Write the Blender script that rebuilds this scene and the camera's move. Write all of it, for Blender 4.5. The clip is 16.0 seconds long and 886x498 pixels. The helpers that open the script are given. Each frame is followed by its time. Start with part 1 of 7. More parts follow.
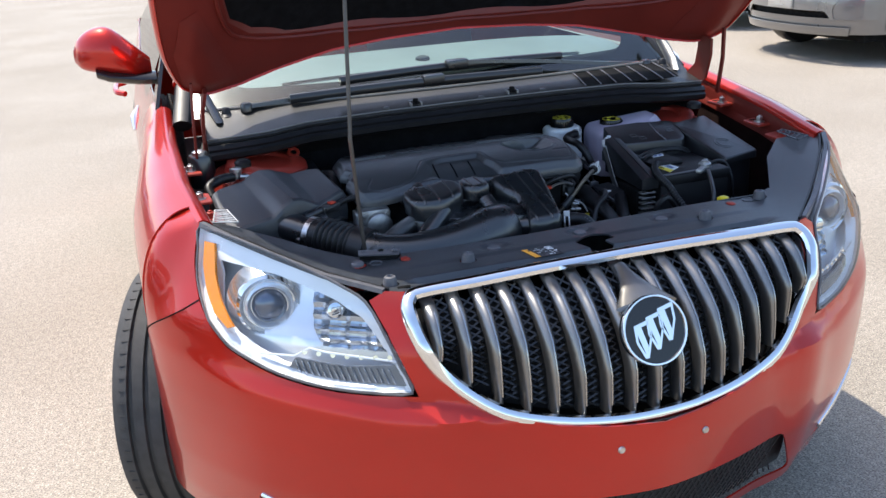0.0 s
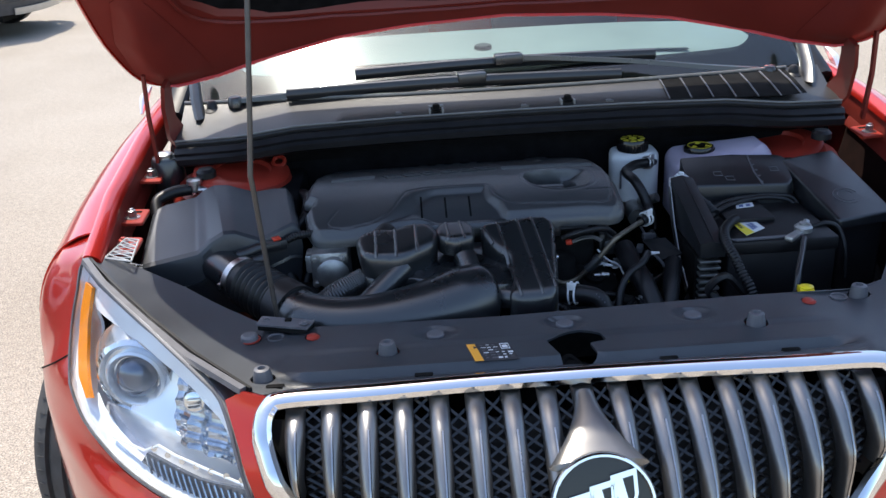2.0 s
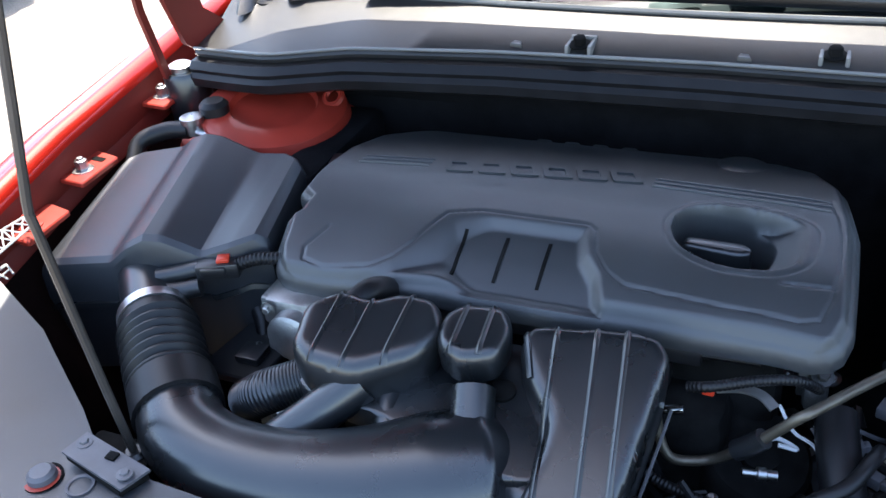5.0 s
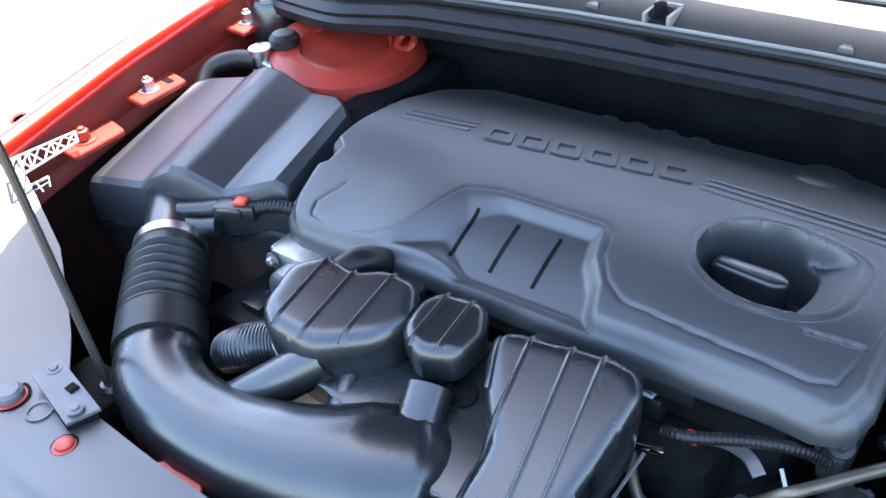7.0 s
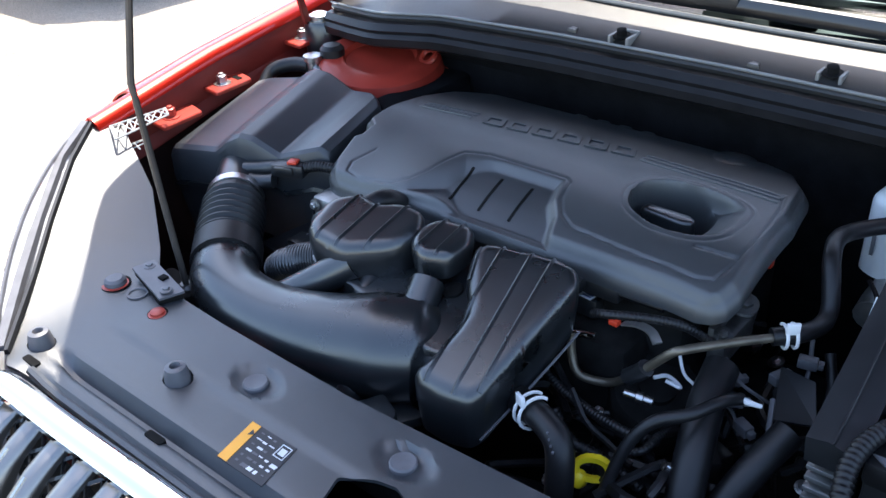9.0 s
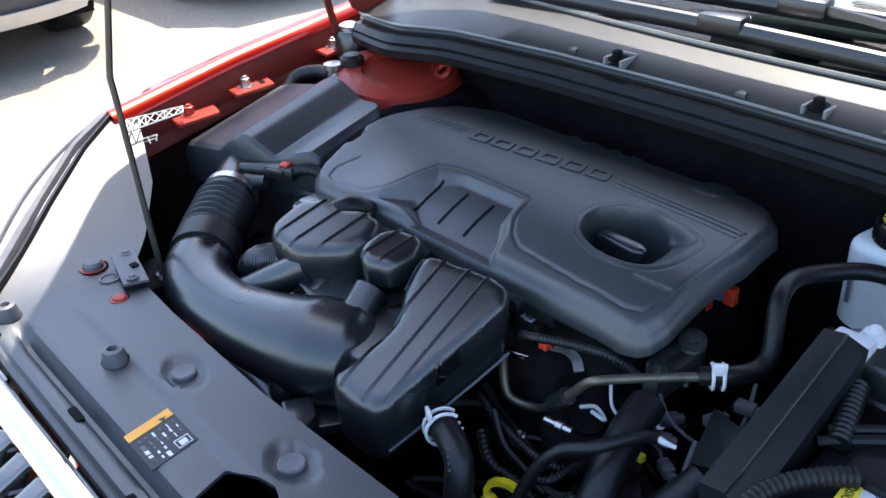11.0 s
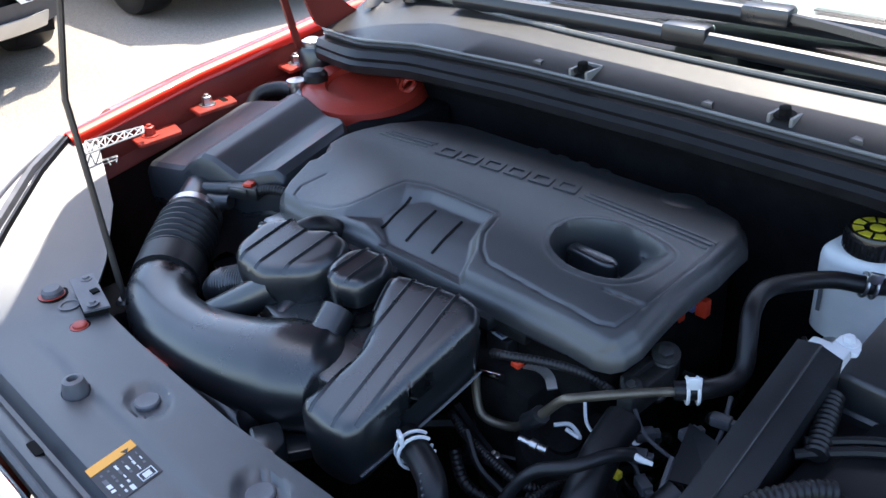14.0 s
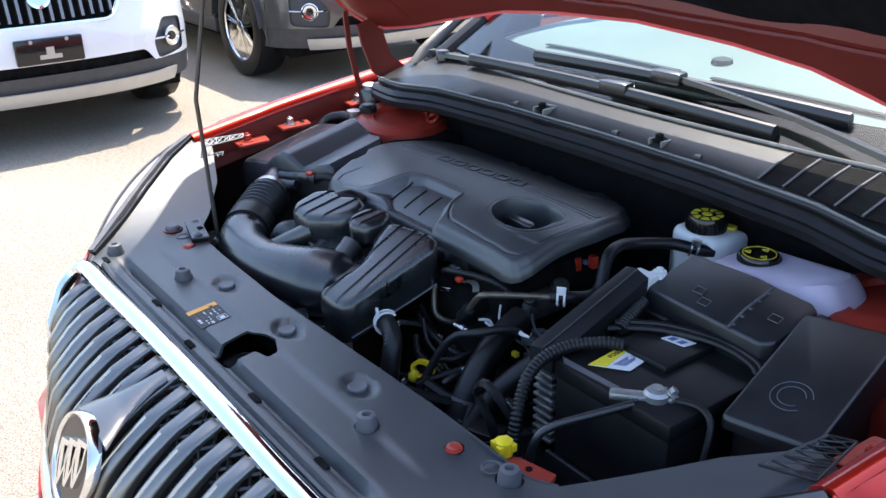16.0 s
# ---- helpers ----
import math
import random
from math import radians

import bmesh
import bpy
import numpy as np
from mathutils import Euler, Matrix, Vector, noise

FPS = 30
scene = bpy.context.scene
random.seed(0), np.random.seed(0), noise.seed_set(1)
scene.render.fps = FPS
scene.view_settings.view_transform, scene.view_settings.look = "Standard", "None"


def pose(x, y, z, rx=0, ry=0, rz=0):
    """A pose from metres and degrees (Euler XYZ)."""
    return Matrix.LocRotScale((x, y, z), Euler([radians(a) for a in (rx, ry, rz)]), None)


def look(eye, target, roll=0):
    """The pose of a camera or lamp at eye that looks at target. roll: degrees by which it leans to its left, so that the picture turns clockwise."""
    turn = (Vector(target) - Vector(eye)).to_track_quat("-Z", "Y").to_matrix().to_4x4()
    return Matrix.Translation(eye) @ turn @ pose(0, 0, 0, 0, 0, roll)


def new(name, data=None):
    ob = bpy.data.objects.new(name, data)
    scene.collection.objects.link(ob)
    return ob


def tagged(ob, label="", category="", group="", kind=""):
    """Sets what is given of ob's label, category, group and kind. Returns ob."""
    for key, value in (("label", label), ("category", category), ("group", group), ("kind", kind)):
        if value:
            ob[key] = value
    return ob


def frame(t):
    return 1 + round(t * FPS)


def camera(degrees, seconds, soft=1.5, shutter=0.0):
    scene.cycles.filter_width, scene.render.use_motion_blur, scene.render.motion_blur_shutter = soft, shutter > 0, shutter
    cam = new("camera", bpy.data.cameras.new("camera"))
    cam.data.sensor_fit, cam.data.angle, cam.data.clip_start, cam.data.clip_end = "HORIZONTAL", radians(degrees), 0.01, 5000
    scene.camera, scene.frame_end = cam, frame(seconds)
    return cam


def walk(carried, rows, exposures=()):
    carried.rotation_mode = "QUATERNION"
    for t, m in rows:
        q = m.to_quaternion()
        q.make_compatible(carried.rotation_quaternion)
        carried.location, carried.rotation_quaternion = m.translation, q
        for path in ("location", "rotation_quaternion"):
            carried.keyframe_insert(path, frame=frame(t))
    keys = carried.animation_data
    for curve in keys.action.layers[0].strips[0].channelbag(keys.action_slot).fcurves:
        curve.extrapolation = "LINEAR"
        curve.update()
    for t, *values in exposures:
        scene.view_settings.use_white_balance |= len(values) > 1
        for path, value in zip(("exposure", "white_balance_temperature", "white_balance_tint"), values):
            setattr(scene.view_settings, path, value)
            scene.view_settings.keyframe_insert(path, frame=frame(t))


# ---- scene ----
cam = camera(51.5, 16.0, soft=1.5)
PATH = [
    (0, (-0.813, -1.689, 1.463), (-0.263, 0.109, 0.78), -3.4),
    (0.5, (-0.679, -1.556, 1.464), (-0.218, 0.255, 0.753), -2.3),
    (1, (-0.541, -1.45, 1.47), (-0.093, 0.358, 0.744), -2.6),
    (1.5, (-0.323, -1.348, 1.476), (-0.097, 0.504, 0.757), -3.0),
    (2, (-0.205, -1.258, 1.46), (-0.158, 0.592, 0.701), -3.2),
    (2.5, (-0.126, -1.079, 1.452), (-0.164, 0.754, 0.654), -3.5),
    (3, (-0.067, -0.901, 1.456), (-0.119, 0.911, 0.61), -2.3),
    (3.5, (-0.005, -0.758, 1.436), (-0.261, 1.011, 0.538), -3.6),
    (4, (0.108, -0.579, 1.435), (-0.426, 1.074, 0.444), -4.9),
    (4.2, (0.121, -0.536, 1.422), (-0.481, 1.087, 0.42), -5.3),
    (6.3, (0.125, -0.209, 1.376), (-0.775, 1.129, 0.193), -5.8),
    (6.5, (0.166, -0.206, 1.37), (-0.797, 1.097, 0.198), -5.8),
    (7, (0.237, -0.211, 1.372), (-0.82, 1.029, 0.212), -6.0),
    (7.5, (0.285, -0.246, 1.378), (-0.834, 0.998, 0.283), -6.1),
    (8, (0.312, -0.359, 1.394), (-0.797, 0.914, 0.322), -4.4),
    (8.5, (0.374, -0.467, 1.405), (-0.716, 0.832, 0.345), -2.7),
    (9, (0.446, -0.444, 1.408), (-0.683, 0.844, 0.375), -3.0),
    (9.5, (0.509, -0.331, 1.397), (-0.718, 0.873, 0.376), -3.5),
    (9.7, (0.528, -0.312, 1.388), (-0.745, 0.857, 0.382), -3.3),
    (11.8, (0.605, -0.307, 1.391), (-0.74, 0.806, 0.416), -2.9),
    (12, (0.608, -0.307, 1.396), (-0.738, 0.817, 0.434), -3.0),
    (12.5, (0.603, -0.309, 1.395), (-0.746, 0.826, 0.452), -3.4),
    (13, (0.594, -0.306, 1.395), (-0.758, 0.835, 0.462), -3.7),
    (13.5, (0.582, -0.301, 1.391), (-0.732, 0.872, 0.444), -3.3),
    (14, (0.578, -0.292, 1.386), (-0.726, 0.879, 0.422), -3.3),
    (14.5, (0.618, -0.289, 1.392), (-0.689, 0.887, 0.44), -3.2),
    (15, (0.724, -0.344, 1.406), (-0.631, 0.841, 0.535), -3.5),
    (15.5, (0.904, -0.472, 1.426), (-0.508, 0.677, 0.599), -2.0),
    (16, (1.103, -0.527, 1.456), (-0.378, 0.554, 0.657), -1.1),
]
walk(cam, [(t, look(eye, target, roll)) for t, eye, target, roll in PATH], exposures=[(0, 1.28), (0.5, 1.3), (1.0, 1.36), (2.0, 1.28), (2.5, 1.2), (3.0, 1.4), (3.5, 1.6), (4.0, 1.5), (4.2, 1.6), (6.3, 3.25), (7.0, 3.25), (7.5, 2.97), (8.5, 2.45), (9.5, 2.08), (12.5, 2.15), (14.5, 2.1), (15.5, 1.97), (16, 1.78)])

from mathutils.geometry import delaunay_2d_cdt

# ---- light ----
SUN = Vector((-0.24, 0.35, 1.0)).normalized()
world = bpy.data.worlds.new("sky")
scene.world = world
world.use_nodes = True
wn = world.node_tree
sky = wn.nodes.new("ShaderNodeTexSky")
sky.sky_type, sky.sun_disc = "NISHITA", False
sky.sun_elevation = math.asin(SUN.z)
sky.sun_rotation = math.atan2(SUN.x, SUN.y)
sky.dust_density = 1.5
wn.nodes["Background"].inputs[1].default_value = 0.15
wn.links.new(sky.outputs[0], wn.nodes["Background"].inputs[0])
sun = new("sun", bpy.data.lights.new("sun", "SUN"))
sun.data.energy, sun.data.angle, sun.data.color = 2.6, radians(0.53), (1.0, 0.93, 0.82)
sun.matrix_world = look(SUN * 20, (0, 0, 0))


# ---- materials ----
def mat(name, col, rough=0.5, metal=0.0, vary=0.12, scale=25.0, bump=0.0, bscale=400.0, coat=0.0, spec=0.5,
        alt=None, rvary=0.08, sheen=0.0):
    m = bpy.data.materials.new(name)
    m.use_nodes = True
    nt = m.node_tree
    p = nt.nodes["Principled BSDF"]
    tc = nt.nodes.new("ShaderNodeTexCoord")
    big = nt.nodes.new("ShaderNodeTexNoise")
    big.inputs["Scale"].default_value, big.inputs["Detail"].default_value = scale, 6.0
    nt.links.new(tc.outputs["Object"], big.inputs["Vector"])
    ramp = nt.nodes.new("ShaderNodeValToRGB")
    c = Vector(col)
    lo = Vector(alt) if alt else c * (1 - vary)
    hi = c * (1 + vary)
    ramp.color_ramp.elements[0].position, ramp.color_ramp.elements[1].position = 0.32, 0.68
    ramp.color_ramp.elements[0].color, ramp.color_ramp.elements[1].color = (*lo, 1), (*hi, 1)
    nt.links.new(big.outputs["Fac"], ramp.inputs["Fac"])
    nt.links.new(ramp.outputs["Color"], p.inputs["Base Color"])
    p.inputs["Metallic"].default_value = metal
    p.inputs["Specular IOR Level"].default_value = spec
    p.inputs["Coat Weight"].default_value = coat
    p.inputs["Coat Roughness"].default_value = 0.03
    rr = nt.nodes.new("ShaderNodeMapRange")
    rr.inputs["To Min"].default_value, rr.inputs["To Max"].default_value = max(0.02, rough - rvary), min(1, rough + rvary)
    fine = nt.nodes.new("ShaderNodeTexNoise")
    fine.inputs["Scale"].default_value, fine.inputs["Detail"].default_value = bscale, 3.0
    nt.links.new(tc.outputs["Object"], fine.inputs["Vector"])
    nt.links.new(big.outputs["Fac"], rr.inputs["Value"])
    nt.links.new(rr.outputs["Result"], p.inputs["Roughness"])
    if bump:
        b = nt.nodes.new("ShaderNodeBump")
        b.inputs["Strength"].default_value, b.inputs["Distance"].default_value = bump, 0.001
        nt.links.new(fine.outputs["Fac"], b.inputs["Height"])
        nt.links.new(b.outputs["Normal"], p.inputs["Normal"])
    return m


def glass(name, tint, ior=1.5, rough=0.0, dust=0.0):
    m = bpy.data.materials.new(name)
    m.use_nodes = True
    nt = m.node_tree
    out = nt.nodes["Material Output"]
    tr, gl = nt.nodes.new("ShaderNodeBsdfTransparent"), nt.nodes.new("ShaderNodeBsdfGlossy")
    tr.inputs["Color"].default_value = (*tint, 1)
    gl.inputs["Roughness"].default_value = rough
    fr = nt.nodes.new("ShaderNodeFresnel")
    fr.inputs["IOR"].default_value = ior
    mx = nt.nodes.new("ShaderNodeMixShader")
    nt.links.new(fr.outputs[0], mx.inputs[0])
    nt.links.new(tr.outputs[0], mx.inputs[1])
    if dust:
        veil, blend = nt.nodes.new("ShaderNodeBsdfGlossy"), nt.nodes.new("ShaderNodeMixShader")
        veil.inputs["Roughness"].default_value, blend.inputs[0].default_value = 0.13, dust
        nt.links.new(gl.outputs[0], blend.inputs[1])
        nt.links.new(veil.outputs[0], blend.inputs[2])
        nt.links.new(blend.outputs[0], mx.inputs[2])
    else:
        nt.links.new(gl.outputs[0], mx.inputs[2])
    nt.links.new(mx.outputs[0], out.inputs["Surface"])
    return m


RED = mat("red_paint", (0.46, 0.018, 0.009), 0.34, 0.6, 0.06, 3, 0.02, 1500, coat=0.8, spec=0.15)
RED_MATT = mat("red_primer", (0.34, 0.032, 0.018), 0.45, 0.1, 0.2, 14, 0.05, 600, coat=0.15)
# body red darkened: shade of hood underside, flanges and hinges in the colour
RED_SHADED = mat("red_inner_shaded", (0.15, 0.016, 0.010), 0.5, 0.0, 0.1, 9, 0.05, 600)
PLASTIC = mat("black_plastic", (0.011, 0.012, 0.014), 0.36, 0, 0.2, 22, 0.15, 1400, spec=0.8)
PAD = mat("cover_plastic", (0.027, 0.032, 0.039), 0.40, 0, 0.2, 12, 0.3, 1400, spec=0.9)
COVER = mat("engine_cover_plastic", (0.030, 0.033, 0.036), 0.36, 0, 0.10, 9, 0.35, 1500, spec=1.0)
MOULD = mat("moulded_plastic", (0.011, 0.013, 0.015), 0.29, 0, 0.15, 14, 0.06, 500, spec=1.0)
RUBBER = mat("rubber", (0.008, 0.008, 0.009), 0.42, 0, 0.3, 30, 0.08, 900, spec=0.4)
TYRE = mat("tyre_rubber", (0.045, 0.044, 0.043), 0.75, 0, 0.25, 30, 0.5, 500)
RODSTEEL = mat("rod_steel", (0.07, 0.062, 0.055), 0.35, 0.3, 0.2, 30)
FILTERBOX = mat("filter_box_plastic", (0.022, 0.025, 0.030), 0.42, 0, 0.12, 14, 0.2, 900, spec=0.8)
# near-black brown: the shadow under the fender edge is in this colour
APRON = mat("shaded_apron", (0.014, 0.006, 0.005), 0.9, 0, 0.4, 20, 0.3, 300, spec=0.1)
GLOSSBLACK = mat("gloss_black", (0.01, 0.01, 0.011), 0.12, 0, 0.2, 10)
# near-black metal; also paints the shade in holes, slots and deep hollows
DARK = mat("dark_metal_and_shade", (0.008, 0.008, 0.008), 0.8, 0.0, 0.6, 30, 0.6, 200, spec=0.08)
ALU = mat("cast_aluminium", (0.42, 0.42, 0.41), 0.42, 0.9, 0.25, 40, 0.5, 500)
DIRTYALU = mat("oily_aluminium", (0.10, 0.10, 0.10), 0.48, 0.7, 0.45, 40, 0.6, 500)
STEEL = mat("zinc_steel", (0.5, 0.5, 0.5), 0.3, 1.0, 0.2, 60, 0.2, 900)
COWLGREY = mat("cowl_plastic", (0.028, 0.0275, 0.027), 0.40, 0, 0.12, 14, 0.35, 1200)
BRIGHTNICKEL = mat("bright_nickel", (0.42, 0.415, 0.41), 0.26, 1.0, 0.06, 12, rvary=0.05)
CHROME = mat("chrome", (0.78, 0.79, 0.80), 0.06, 1.0, 0.03, 10, rvary=0.03)
SATIN = mat("satin_nickel", (0.23, 0.225, 0.22), 0.32, 0.9, 0.08, 12, rvary=0.05)
LAMPSILVER = mat("lamp_silver", (0.86, 0.88, 0.92), 0.22, 0.5, 0.06, 12, rvary=0.05)
AMBER = mat("amber_lens", (0.85, 0.28, 0.02), 0.15, 0, 0.08, 60)
WHITE = mat("white_plastic", (0.72, 0.73, 0.74), 0.4, 0, 0.08, 20)
RESERVOIR = mat("milky_plastic", (0.66, 0.68, 0.68), 0.38, 0, 0.1, 16, 0.1, 300)
COOLANT = mat("mauve_milky_plastic", (0.50, 0.44, 0.54), 0.35, 0, 0.12, 10, 0.1, 300)
YELLOW = mat("yellow_plastic", (0.80, 0.62, 0.02), 0.35, 0, 0.1, 40)
YELLOW_PRINT = mat("yellow_print", (0.62, 0.52, 0.03), 0.5, 0, 0.15, 80)
LABEL_WHITE = mat("label_white", (0.70, 0.71, 0.72), 0.5, 0, 0.06, 40)
LABEL_ORANGE = mat("label_orange", (0.85, 0.38, 0.04), 0.5, 0, 0.06, 40)
LABEL_YELLOW = mat("label_yellow", (0.85, 0.68, 0.04), 0.5, 0, 0.06, 40)
LABEL_BLACK = mat("label_print", (0.03, 0.03, 0.035), 0.6, 0, 0.1, 40)
LABEL_BLUE = mat("label_blue", (0.10, 0.14, 0.32), 0.5, 0, 0.1, 40)
REDPLASTIC = mat("red_plastic", (0.62, 0.05, 0.02), 0.4, 0, 0.1, 40)
GREYCAP = mat("grey_plug", (0.10, 0.10, 0.11), 0.45, 0, 0.15, 50, 0.2, 800)
INSULATOR = mat("hood_felt", (0.007, 0.007, 0.008), 0.95, 0, 0.35, 40, 0.8, 260, spec=0.1)
DASH = mat("pale_dash_vinyl", (0.27, 0.29, 0.28), 0.6, 0, 0.08, 6, 0.4, 500)
INTERIOR = mat("dash_vinyl", (0.05, 0.055, 0.06), 0.7, 0, 0.15, 10, 0.5, 500)
BRASS = mat("brass_pipe", (0.15, 0.13, 0.10), 0.42, 0.7, 0.25, 50, 0.2, 500)
WINDSCREEN = glass("windscreen_glass", (0.60, 0.83, 0.87), 1.6, 0.06, 0.5)
LENS = glass("lamp_lens", (0.93, 0.95, 0.96), 1.22)
SIDEGLASS = glass("side_glass", (0.25, 0.28, 0.28), 1.6)


# ---- mesh tools ----
def part(name, bm, material, parent=None, label="", angle=38):
    """One bmesh in world coordinates as one mesh object under parent."""
    me = bpy.data.meshes.new(name)
    bmesh.ops.recalc_face_normals(bm, faces=bm.faces)
    if parent is not None:
        o = Vector((0, 0, 0))
        q = parent
        while q is not None:
            o += q.location
            q = q.parent
        bmesh.ops.translate(bm, verts=bm.verts, vec=-o)
    bm.to_mesh(me)
    bm.free()
    me.polygons.foreach_set("use_smooth", [True] * len(me.polygons))
    me.set_sharp_from_angle(angle=radians(angle))
    me.materials.append(material)
    ob = new(name, me)
    if parent is not None:
        ob.parent = parent
    if label:
        ob["label"] = label
    return ob


def thing(name, label, category, at=(0, 0, 0), group="", kind=""):
    ob = new(name)
    ob.empty_display_size = 0.05
    ob.location = at
    return tagged(ob, label, category, group, kind)


def add(bm, *others):
    for o in others:
        me = bpy.data.meshes.new("tmp")
        o.to_mesh(me)
        o.free()
        bm.from_mesh(me)
        bpy.data.meshes.remove(me)
    return bm


def xf(bm, m):
    bmesh.ops.transform(bm, matrix=m, verts=bm.verts)
    return bm


def box(x0, x1, y0, y1, z0, z1, bevel=0.0, seg=2):
    bm = bmesh.new()
    bmesh.ops.create_cube(bm, size=1)
    for v in bm.verts:
        v.co = Vector(((x0 + x1) / 2 + v.co.x * (x1 - x0), (y0 + y1) / 2 + v.co.y * (y1 - y0), (z0 + z1) / 2 + v.co.z * (z1 - z0)))
    if bevel:
        bmesh.ops.bevel(bm, geom=bm.edges[:], offset=bevel, segments=seg, affect="EDGES", profile=0.5)
    return bm


def fillet(pts, r, n=4):
    """A closed outline with its corners rounded; r a number or one a corner."""
    out = []
    k = len(pts)
    for i, p in enumerate(pts):
        rad = r[i] if isinstance(r, (list, tuple)) else r
        p, a, b = Vector(p), Vector(pts[i - 1]), Vector(pts[(i + 1) % k])
        da, db = (a - p), (b - p)
        t = min(rad, da.length * 0.45, db.length * 0.45)
        if t < 1e-5:
            out.append(p)
            continue
        pa, pb = p + da.normalized() * t, p + db.normalized() * t
        for j in range(n + 1):
            s = j / n
            out.append((1 - s) ** 2 * pa + 2 * s * (1 - s) * p + s * s * pb)
    return out


def prism(outline, z0, z1, bevel=0.0, seg=3, both=False, top=None):
    """An outline in the plan made solid; top: height by (x, y)."""
    bm = bmesh.new()
    lo = [bm.verts.new((p[0], p[1], z0)) for p in outline]
    f = bm.faces.new(lo)
    r = bmesh.ops.extrude_face_region(bm, geom=[f])
    up = [v for v in r["geom"] if isinstance(v, bmesh.types.BMVert)]
    for v in up:
        v.co.z = z1
    bm.edges.ensure_lookup_table()
    ups = set(up)
    if bevel:
        es = [e for e in bm.edges if e.verts[0] in ups and e.verts[1] in ups]
        if both:
            los = set(lo)
            es += [e for e in bm.edges if e.verts[0] in los and e.verts[1] in los]
        bmesh.ops.bevel(bm, geom=es, offset=bevel, segments=seg, affect="EDGES", profile=0.5)
    if top:
        for v in bm.verts:
            if v.co.z > (z0 + z1) / 2:
                v.co.z += top(v.co.x, v.co.y)
    return bm


def spline(pts, n=6, closed=False):
    """Points along a Catmull-Rom curve."""
    P = [Vector(p) for p in pts]
    k = len(P)
    out = []
    for i in range(k if closed else k - 1):
        p1, p2 = P[i], P[(i + 1) % k]
        p0 = P[i - 1] if (closed or i) else p1 * 2 - p2
        p3 = P[(i + 2) % k] if (closed or i + 2 < k) else p2 * 2 - p1
        for j in range(n):
            t = j / n
            out.append(0.5 * (2 * p1 + (p2 - p0) * t + (2 * p0 - 5 * p1 + 4 * p2 - p3) * t * t + (3 * p1 - p0 - 3 * p2 + p3) * t ** 3))
    if not closed:
        out.append(P[-1])
    return out


def rings(loops, cap=True, closed=False):
    """A skin over loops of equal length."""
    bm = bmesh.new()
    vs = [[bm.verts.new(p) for p in l] for l in loops]
    n = len(loops[0])
    for i in range(len(vs) if closed else len(vs) - 1):
        a, b = vs[i], vs[(i + 1) % len(vs)]
        for j in range(n):
            bm.faces.new((a[j], a[(j + 1) % n], b[(j + 1) % n], b[j]))
    if cap and not closed:
        bm.faces.new(vs[0])
        bm.faces.new(vs[-1])
    return bm


def sweep(path, section, closed=False, cap=True, up=(0, 0, 1)):
    """A section [(side, up)] or a function of the index carried along a path."""
    P = [Vector(p) for p in path]
    k = len(P)
    loops = []
    nrm = None
    for i, p in enumerate(P):
        a = P[i - 1] if (i or closed) else p
        b = P[(i + 1) % k] if (i + 1 < k or closed) else p
        t = (b - a).normalized()
        if nrm is None:
            u = Vector(up)
            if abs(t.dot(u)) > 0.95:
                u = Vector((1, 0, 0))
            nrm = (u - t * u.dot(t)).normalized()
        else:
            nrm = (nrm - t * nrm.dot(t)).normalized()
        side = t.cross(nrm)
        sec = section(i, k) if callable(section) else section
        loops.append([p + side * s[0] + nrm * s[1] for s in sec])
    return rings(loops, cap, closed)


def circle(r, n=12, rx=None):
    return [((rx or r) * math.cos(2 * math.pi * j / n), r * math.sin(2 * math.pi * j / n)) for j in range(n)]


def tube(pts, r, n=12, k=6, smooth=True, closed=False):
    """A round hose along points; r: a radius, or radii one a point."""
    path = spline(pts, k, closed) if smooth else [Vector(p) for p in pts]
    if isinstance(r, (list, tuple)):
        rr = np.interp(np.linspace(0, 1, len(path)), np.linspace(0, 1, len(r)), r)
        return sweep(path, lambda i, m: circle(float(rr[i]), n), closed)
    return sweep(path, circle(r, n), closed)


def ribbed(pts, r, pitch=0.008, depth=0.12, n=14, sharp=False):
    """A corrugated hose."""
    path = spline(pts, 24)
    d = [0.0]
    for a, b in zip(path, path[1:]):
        d.append(d[-1] + (b - a).length)
    m = max(8, int(d[-1] / pitch * 6))
    dense = []
    for s in np.linspace(0, d[-1], m):
        j = min(len(path) - 2, max(0, int(np.searchsorted(d, s)) - 1))
        t = (s - d[j]) / max(1e-6, d[j + 1] - d[j])
        dense.append(path[j].lerp(path[j + 1], min(1, max(0, t))))
    return sweep(dense, lambda i, k: circle(r * (1 + depth * math.sin(i / 6 * 2 * math.pi)), n))


def lathe(profile, at=(0, 0, 0), axis=(0, 0, 1), n=20):
    """Profile [(radius, height)] turned about an axis."""
    q = Vector((0, 0, 1)).rotation_difference(Vector(axis)).to_matrix().to_4x4()
    bm = bmesh.new()
    loops = [[bm.verts.new((r * math.cos(2 * math.pi * j / n), r * math.sin(2 * math.pi * j / n), h)) for j in range(n)] if r > 1e-6
             else [bm.verts.new((0, 0, h))] for r, h in profile]
    for a, b in zip(loops, loops[1:]):
        for j in range(n):
            k = (j + 1) % n
            if len(a) == 1 and len(b) == 1:
                break
            if len(a) == 1:
                bm.faces.new((a[0], b[k], b[j]))
            elif len(b) == 1:
                bm.faces.new((a[j], a[k], b[0]))
            else:
                bm.faces.new((a[j], a[k], b[k], b[j]))
    for l in (loops[0], loops[-1]):
        if len(l) > 2:
            bm.faces.new(l)
    return xf(bm, Matrix.Translation(at) @ q)


